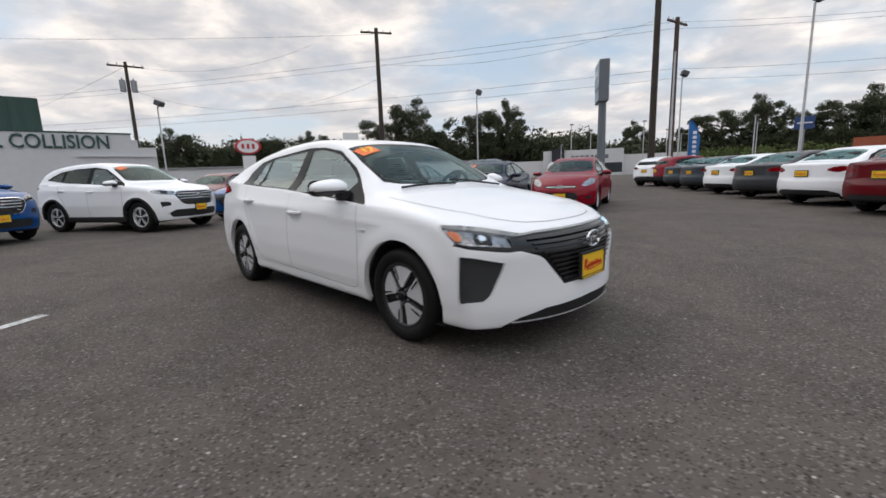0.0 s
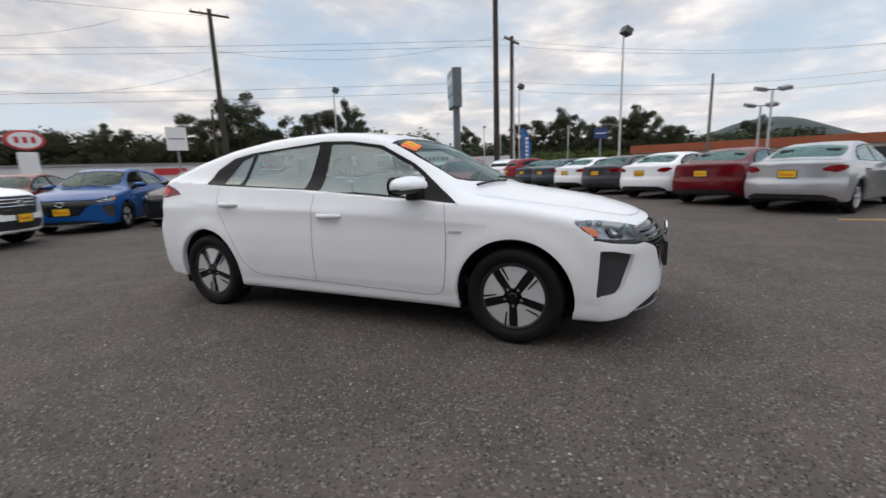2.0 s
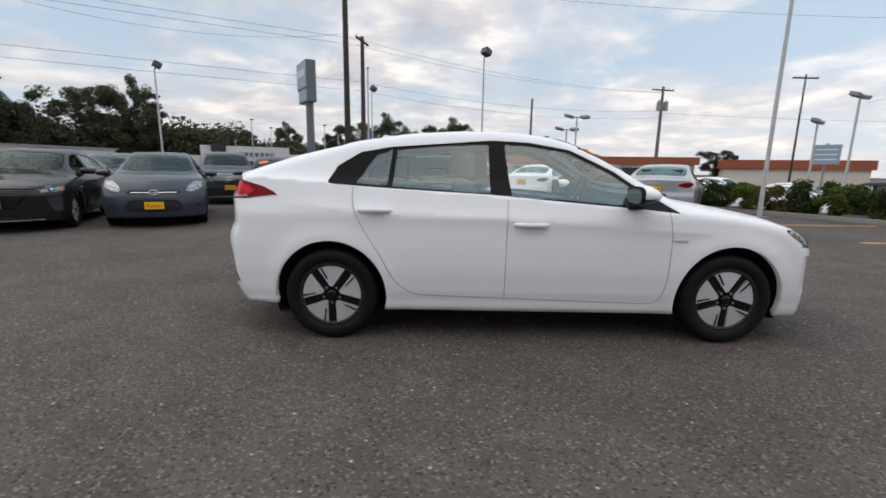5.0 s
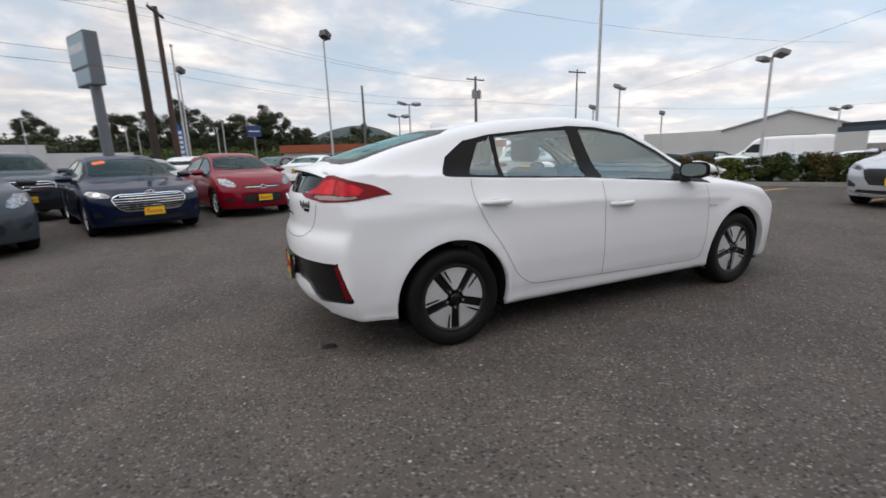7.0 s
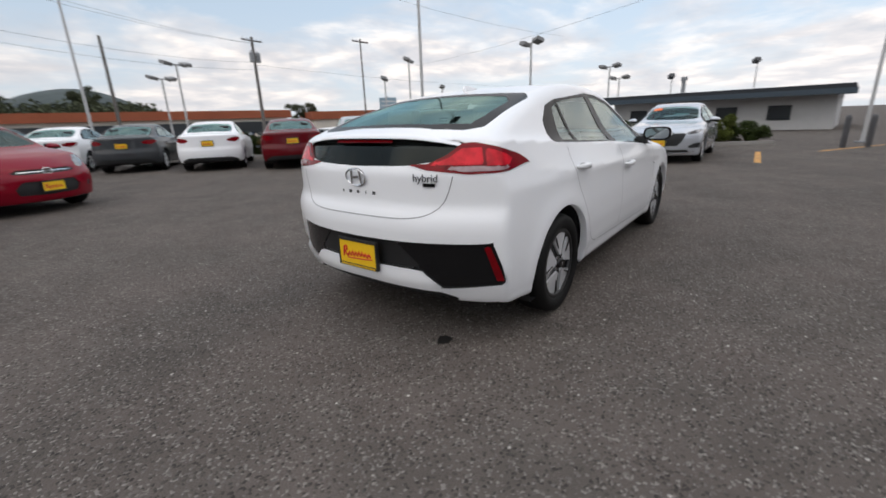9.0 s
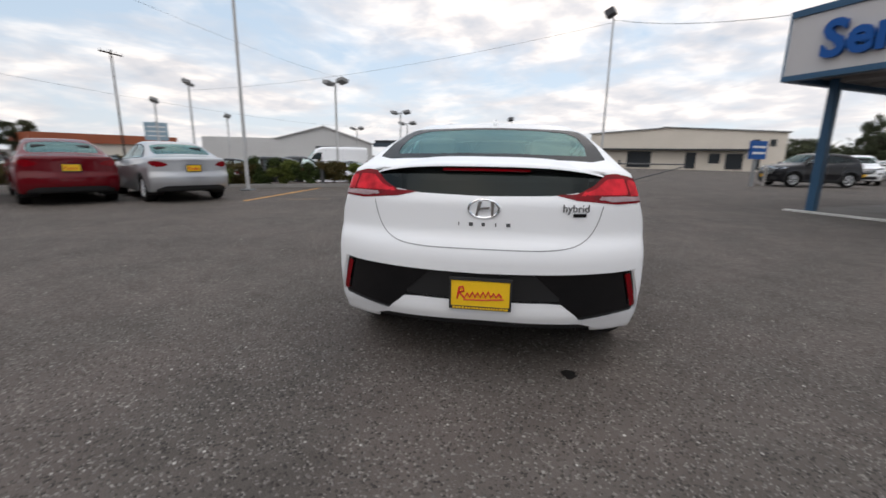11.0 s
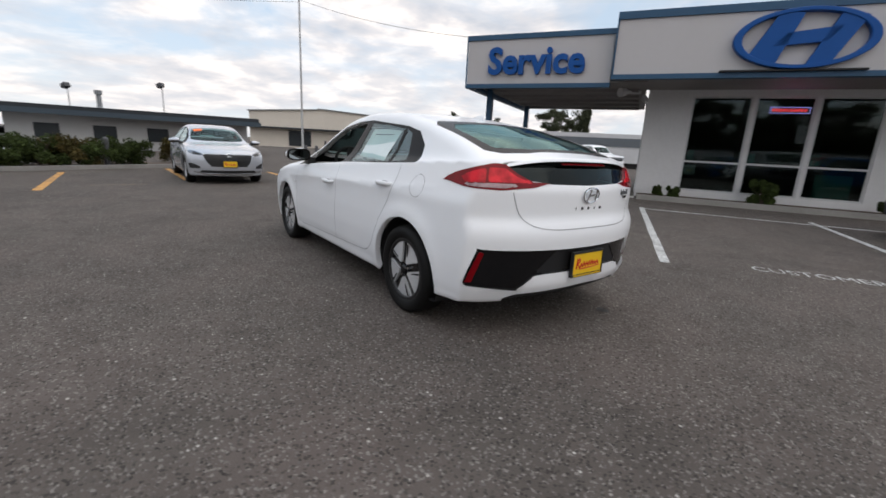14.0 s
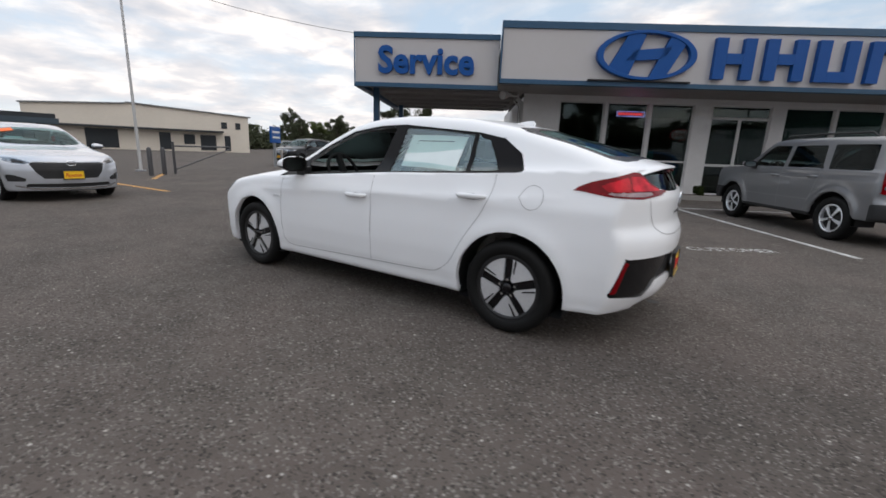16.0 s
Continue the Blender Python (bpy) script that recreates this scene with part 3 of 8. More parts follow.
    part("hub_cap", bm, GLOSS_BLACK if style == "blade" else CHROME, wheel, smooth=True)
    return wheel


def add_plate(car, shape, z, sign, tilt=4.0, framed=True, script=False, y=0.0):
    """A yellow dealer plate with a written red line, in a black frame."""
    p = shape.on_end([y], [z], sign)[0]
    m = pose(p[0] + sign * 0.018, p[1], p[2], 90 - tilt * 0, 0, 90 if sign > 0 else -90)
    holder = new("dealer_plate")
    holder.parent, holder.matrix_basis = car, m
    holder["label"] = "yellow dealer plate with red script"
    bm = bmesh.new()
    box(bm, -0.152, 0.152, -0.076, 0.076, -0.016, 0.0, 0.003)
    part("plate_board", bm, PLATE_YELLOW, holder)
    bm = bmesh.new()
    for a in ((-0.16, 0.16, 0.070, 0.084), (-0.16, 0.16, -0.084, -0.066), (-0.16, -0.150, -0.066, 0.070), (0.150, 0.16, -0.066, 0.070)):
        box(bm, *a, -0.018, 0.005, 0.001)
    part("plate_frame", bm, PLATE_FRAME, holder)
    bm = bmesh.new()
    rnd = random.Random(3)
    wave = [(-0.118, -0.030), (-0.108, 0.030), (-0.090, 0.034), (-0.084, 0.014), (-0.108, 0.002), (-0.080, -0.026)]
    for k in range(1, 15):
        x = -0.080 + 0.0135 * k
        wave.append((x, -0.018 + 0.05 * x + (rnd.uniform(0.018, 0.034) if k % 2 else 0.0)))
    for k in (0.0, 0.004):
        cable(bm, [(x, y + k, 0.001) for x, y in wave], 0.0050, 5)
    cable(bm, [(-0.085, -0.034, 0.001), (0.02, -0.030, 0.001), (0.12, -0.022, 0.001)], 0.0042, 5)
    part("script_line", bm, PLATE_RED, holder, "red script line")
    rnd = random.Random(5)
    if framed:
        bm = bmesh.new()
        x = -0.14
        while x < 0.135:
            w = rnd.uniform(0.010, 0.018)
            box(bm, x, x + w * 0.7, -0.080, -0.070, 0.005, 0.007)
            x += w
        part("frame_script", bm, PLATE_YELLOW, holder)
    return holder


def oval_badge(car, p, normal_m, size, mat=CHROME):
    """An oval ring with a slanted crossbar."""
    bm = bmesh.new()
    for k in range(28):
        a, b = 2 * math.pi * k / 28, 2 * math.pi * (k + 1) / 28
        tube(bm, (size * math.cos(a), size * 0.62 * math.sin(a), 0), (size * math.cos(b), size * 0.62 * math.sin(b), 0), size * 0.085, sides=6)
    for s in (-1, 1):
        slab(bm, [(s * 0.52 * size - 0.13 * size + 0.1 * size, -0.5 * size), (s * 0.52 * size + 0.13 * size, -0.5 * size),
                  (s * 0.40 * size + 0.30 * size, 0.5 * size), (s * 0.40 * size + 0.05 * size, 0.5 * size)], size * 0.08)
    slab(bm, [(-0.38 * size, -0.10 * size), (0.36 * size, -0.02 * size), (0.40 * size, 0.14 * size), (-0.34 * size, 0.06 * size)], size * 0.08)
    ob = part("badge", bm, mat, car, smooth=False)
    ob.matrix_basis = Matrix.Translation(p) @ normal_m
    return ob


def add_mirror(car, shape, x, z, sgn, body_mat, spec):
    p = shape.on_side([x], [z], sgn)[0]
    holder = new("door_mirror")
    holder.parent = car
    holder.matrix_basis = pose(p[0], p[1], p[2])
    bm = bmesh.new()
    bmesh.ops.create_uvsphere(bm, u_segments=20, v_segments=12, radius=1.0)
    for v in bm.verts:
        q = v.co
        sx, sy, sz = (abs(q.x) ** 0.7) * math.copysign(1, q.x), (abs(q.y) ** 0.75) * math.copysign(1, q.y), (abs(q.z) ** 0.8) * math.copysign(1, q.z)
        back = max(0.0, -sx)
        v.co = Vector((0.070 + sx * 0.088 - 0.040 * sy * sgn, sgn * 0.140 + sy * 0.120, 0.066 + sz * (0.062 - 0.014 * sy * sgn) * (1 - 0.38 * max(0, sx)) + 0.012 * max(0, -sz) * (1 - sy * sgn)))
        if v.co.x < 0.0:
            v.co.x = 0.0 + back * 0.004
    for q in list(bm.faces):
        if q.calc_center_median().z < 0.046:
            q.material_index = 1
    painted(part("mirror_housing", bm, [body_mat, BLACK_TRIM], holder, smooth=True), body_mat)
    bm = bmesh.new()
    face = [(math.copysign(abs(math.cos(a)) ** 0.6, math.cos(a)), math.copysign(abs(math.sin(a)) ** 0.6, math.sin(a))) for a in np.linspace(0, 2 * math.pi, 33)[:-1]]
    turned = Matrix(((0, 0, -1, 0.004), (1, 0, 0, sgn * 0.140), (0, 1, 0, 0.066), (0, 0, 0, 1)))
    slab(bm, [(0.117 * a, 0.060 * b) for a, b in face], 0.016, turned)
    part("mirror_bezel", bm, FRAME_BLACK, holder)
    bm = bmesh.new()
    slab(bm, [(0.100 * a, 0.047 * b) for a, b in face], 0.019, turned)
    part("mirror_glass", bm, MIRROR, holder)
    bm = bmesh.new()
    box(bm, 0.0, 0.10, min(-0.04 * sgn, 0.05 * sgn), max(-0.04 * sgn, 0.05 * sgn), -0.03, 0.045, 0.010)
    part("mirror_arm", bm, BLACK_TRIM, holder)


def painted(ob, mat):
    """Keeps the body colour on the object, so that copies can change it."""
    ob.material_slots[0].link = "OBJECT"
    ob.material_slots[0].material = mat


def add_handle(car, shape, x, z, sgn, mat):
    p = shape.on_side([x], [z], sgn)[0]
    bm = bmesh.new()
    k = 14
    rings = []
    for i in range(k + 1):
        u = i / k * 2 - 1
        out = 0.040 * (1 - u ** 4) - 0.004
        cx, h = p[0] + u * 0.112, 0.019 * (1 - 0.4 * u * u)
        base = shape.on_side([cx], [z], sgn)[0][1]
        rings.append([bm.verts.new((cx, base + sgn * (out + dy), z + dz)) for dy, dz in ((0.004, -h), (0.008, 0), (0.004, h), (-0.012, h * 0.8), (-0.014, 0), (-0.012, -h * 0.8))])
    for a, b in zip(rings, rings[1:]):
        for j in range(6):
            bm.faces.new((a[j], a[(j + 1) % 6], b[(j + 1) % 6], b[j]))
    bmesh.ops.recalc_face_normals(bm, faces=bm.faces[:])
    # flat grey oval on the door: the hollow's shade as colour, no real recess
    shade_oval = bmesh.new()
    ring = [(x + 0.062 * math.cos(a) * 1.1, z - 0.004 + 0.021 * math.sin(a)) for a in np.linspace(0, 2 * math.pi, 17)[:-1]]
    face = shape.on_side([q[0] for q in ring], [q[1] for q in ring], sgn) + np.array([0, sgn * 0.0015, 0])
    shade_oval.faces.new([shade_oval.verts.new(q) for q in face])
    bmesh.ops.recalc_face_normals(shade_oval, faces=shade_oval.faces[:])
    part("handle_cup", shade_oval, HANDLE_SHADE, car)
    ob = part("door_handle", bm, mat, car, smooth=True)
    ob.material_slots[0].link = "OBJECT"
    ob.material_slots[0].material = mat


def add_cabin(car, spec, cloth=SEAT, tint=CABIN):
    """Floor, dashboard, wheel and seats, seen through the glass."""
    d, z = spec["cabin_x"], spec["z0"] + 0.12
    w = spec["half"] - 0.20
    bm = bmesh.new()
    box(bm, spec["cabin_rear"], d + 0.35, -w, w, z, z + 0.06)
    part("cabin_floor", bm, tint, car)
    bm = bmesh.new()
    zd = spec["dash_z"]
    box(bm, d, d + 0.27, -w, w, zd - 0.32, zd - 0.035, 0.05)
    part("dashboard", bm, tint, car)
    bm = bmesh.new()
    for k in range(20):
        a, b = 2 * math.pi * k / 20, 2 * math.pi * (k + 1) / 20
        tube(bm, (0.18 * math.cos(a), 0.18 * math.sin(a), 0), (0.18 * math.cos(b), 0.18 * math.sin(b), 0), 0.016, sides=6)
    box(bm, -0.17, 0.17, -0.03, 0.03, -0.02, 0.02, 0.008)
    ob = part("steering_wheel", bm, SOFT_BLACK, car)
    ob.matrix_basis = pose(d - 0.12, 0.37, zd - 0.02, 0, -65, 0)
    for row, sx in enumerate(spec["seats"]):
        ys = (0.37, -0.37) if row == 0 else (0.0,)
        for sy in ys:
            hw = 0.25 if row == 0 else w - 0.06
            seat = new("car_seat")
            seat.parent, seat.matrix_basis = car, pose(sx, sy, z)
            bm = bmesh.new()
            box(bm, -0.05, 0.48, -hw, hw, 0.12, 0.30, 0.05)
            part("seat_cushion", bm, cloth, seat)
            bm = bmesh.new()
            box(bm, -0.09, 0.06, -hw, hw, 0.26, 0.78, 0.05, pose(0, 0, 0.0, 0, -14, 0))
            part("seat_back", bm, cloth, seat)
            for hy in ((0.0,) if row == 0 else (-0.38, 0.38)):
                bm = bmesh.new()
                box(bm, -0.30, -0.19, hy - 0.13, hy + 0.13, 0.80, 0.97, 0.04)
                part("headrest", bm, cloth, seat)


def build_car(name, spec, step, paint_mat, style="spoke", fine=False):
    """A car at the origin, nose along +x, wheels on z = 0."""
    shape = Shape(spec)
    bm = grid_body(shape, step)
    for hx in (spec["axle_f"], spec["axle_r"]):
        r, wr = spec["arch_r"], spec["wheel_r"]
        f = lambda p, hx=hx: np.maximum(np.hypot(p[:, 0] - hx, p[:, 2] - wr) - r, 0.60 - np.abs(p[:, 1]))  # noqa: E731
        for _ in range(2):
            cut(bm, f, lambda p: np.abs(p[:, 1]) > 0.3)
        p = np.array([q.calc_center_median()[:] for q in bm.faces])
        gone = [q for q, v in zip(bm.faces[:], f(p)) if v < 0]
        bmesh.ops.delete(bm, geom=gone, context="FACES")
    for line, _, _, x0, x1 in shape.creases:
        cut(bm, lambda p: p[:, 2] - line(p[:, 0]), lambda p: (np.abs(p[:, 1]) > 0.6) & (p[:, 0] > x0) & (p[:, 0] < x1))
    hem = lambda p: p[:, 2] - shape.low(p[:, 0]) - 0.008  # noqa: E731
    cut(bm, hem, lambda p: p[:, 2] < 0.8)
    lay = bm.faces.layers.int.new("region")
    kinds = spec["regions"]
    for k, (kind, view, pts, rnd, off, mat) in enumerate(kinds, 1):
        view_of, ok = VIEWS[view]
        sd = polygon(pts, rnd)
        for _ in range(2 if step < 0.06 else 1):
            cut(bm, lambda p: sd(*view_of(p)), lambda p: ok(p, shape.normal(p)))
        p = np.array([q.calc_center_median()[:] for q in bm.faces])
        hit = (sd(*view_of(p)) < 0) & ok(p, shape.normal(p))
        for q, h in zip(bm.faces[:], hit):
            if h:
                q[lay] = k
    car = empty(name)
    body_faces = [q for q in bm.faces if q[lay] == 0]
    under = [q for q in body_faces if hem(np.array([q.calc_center_median()[:]]))[0] < 0]
    gone = set(under)
    body_faces = [q for q in body_faces if q not in gone]
    body = mesh_part("body", shell(shape, None, body_faces, 0.0, 0.045), paint_mat, car)
    body.material_slots[0].link = "OBJECT"
    body.material_slots[0].material = paint_mat
    mesh_part("underbody", shell(shape, None, under, 0.0, 0.01), SOFT_BLACK, car)
    lining = [q for q in body_faces if q.calc_center_median().z > spec["z0"] + 0.15]
    for kind, some, mat in (("cabin_lining", [q for q in lining if q.calc_center_median().z < spec["dash_z"] + 0.12], CABIN), ("headliner", [q for q in lining if q.calc_center_median().z >= spec["dash_z"] + 0.12], HEADLINER if fine else SHADED_HEADLINER)):
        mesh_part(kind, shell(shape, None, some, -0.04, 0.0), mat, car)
    names = {}
    for k, (kind, view, pts, rnd, off, mat) in enumerate(kinds, 1):
        for some in islands([q for q in bm.faces if q[lay] == k]):
            if len(some) > 1:
                if fine and kind.startswith("headlight") and kind != "headlight_bezel":
                    deep = off - (0.032 if kind == "headlight" else 0.022)
                else:
                    deep = off
                ob = mesh_part(kind, shell(shape, None, some, deep), mat, car)
                names.setdefault(kind, []).append(ob)
                if mat in (GLASS, DARK_GLASS, CLEAR, SIDE_GLASS, REAR_GLASS, LOWER_GLASS):
                    ob.visible_shadow = False
    if fine:
        lamps = {k for k, q in enumerate(kinds, 1) if q[0].startswith("headlight") and q[0] != "headlight_bezel"}
        for some in islands([q for q in bm.faces if q[lay] in lamps]):
            mesh_part("headlight_cover", shell(shape, None, some, 0.003), CLEAR, car, "clear headlight cover").visible_shadow = False
    bm.free()
    # dark liners inside the wheel arches
    for hx in (spec["axle_f"], spec["axle_r"]):
        for s in (-1, 1):
            b2 = bmesh.new()
            lathe(b2, [(spec["arch_r"] + 0.012, 0.0), (spec["arch_r"] + 0.012, 0.30), (0.02, 0.30)], pose(hx, s * (spec["half"] - 0.065), spec["wheel_r"], 90 * s, 0, 0), 36)
            for v in [v for v in b2.verts if v.co.z < spec["z0"] - 0.02]:
                v.co.z = spec["z0"] - 0.02
            part("wheel_arch_liner", b2, SOFT_BLACK, car)
            add_wheel(car, hx, s * spec["track"], spec["wheel_r"], style, fine=fine)
    for s in (-1, 1):
        mx, mz = spec["mirror"]
        add_mirror(car, shape, mx, mz, s, paint_mat, spec)
        for hx, hz in spec["handles"]:
            add_handle(car, shape, hx, hz, s, paint_mat)
        for line in spec["seams"]:
            part("shut_line", ribbon(shape, line, 0.0038 if fine else 0.008, 0.0028, lambda a, b, s=s: shape.on_side(a, b, s)), SHUT, car)
    add_cabin(car, spec, PALE_SEAT if fine else SEAT)
    return car, shape, names


def recolour(car, mat):
    """Another body colour on a copied car."""
    for ob in car.children_recursive:
        for slot in ob.material_slots:
            if slot.link == "OBJECT":
                slot.material = mat
    return car

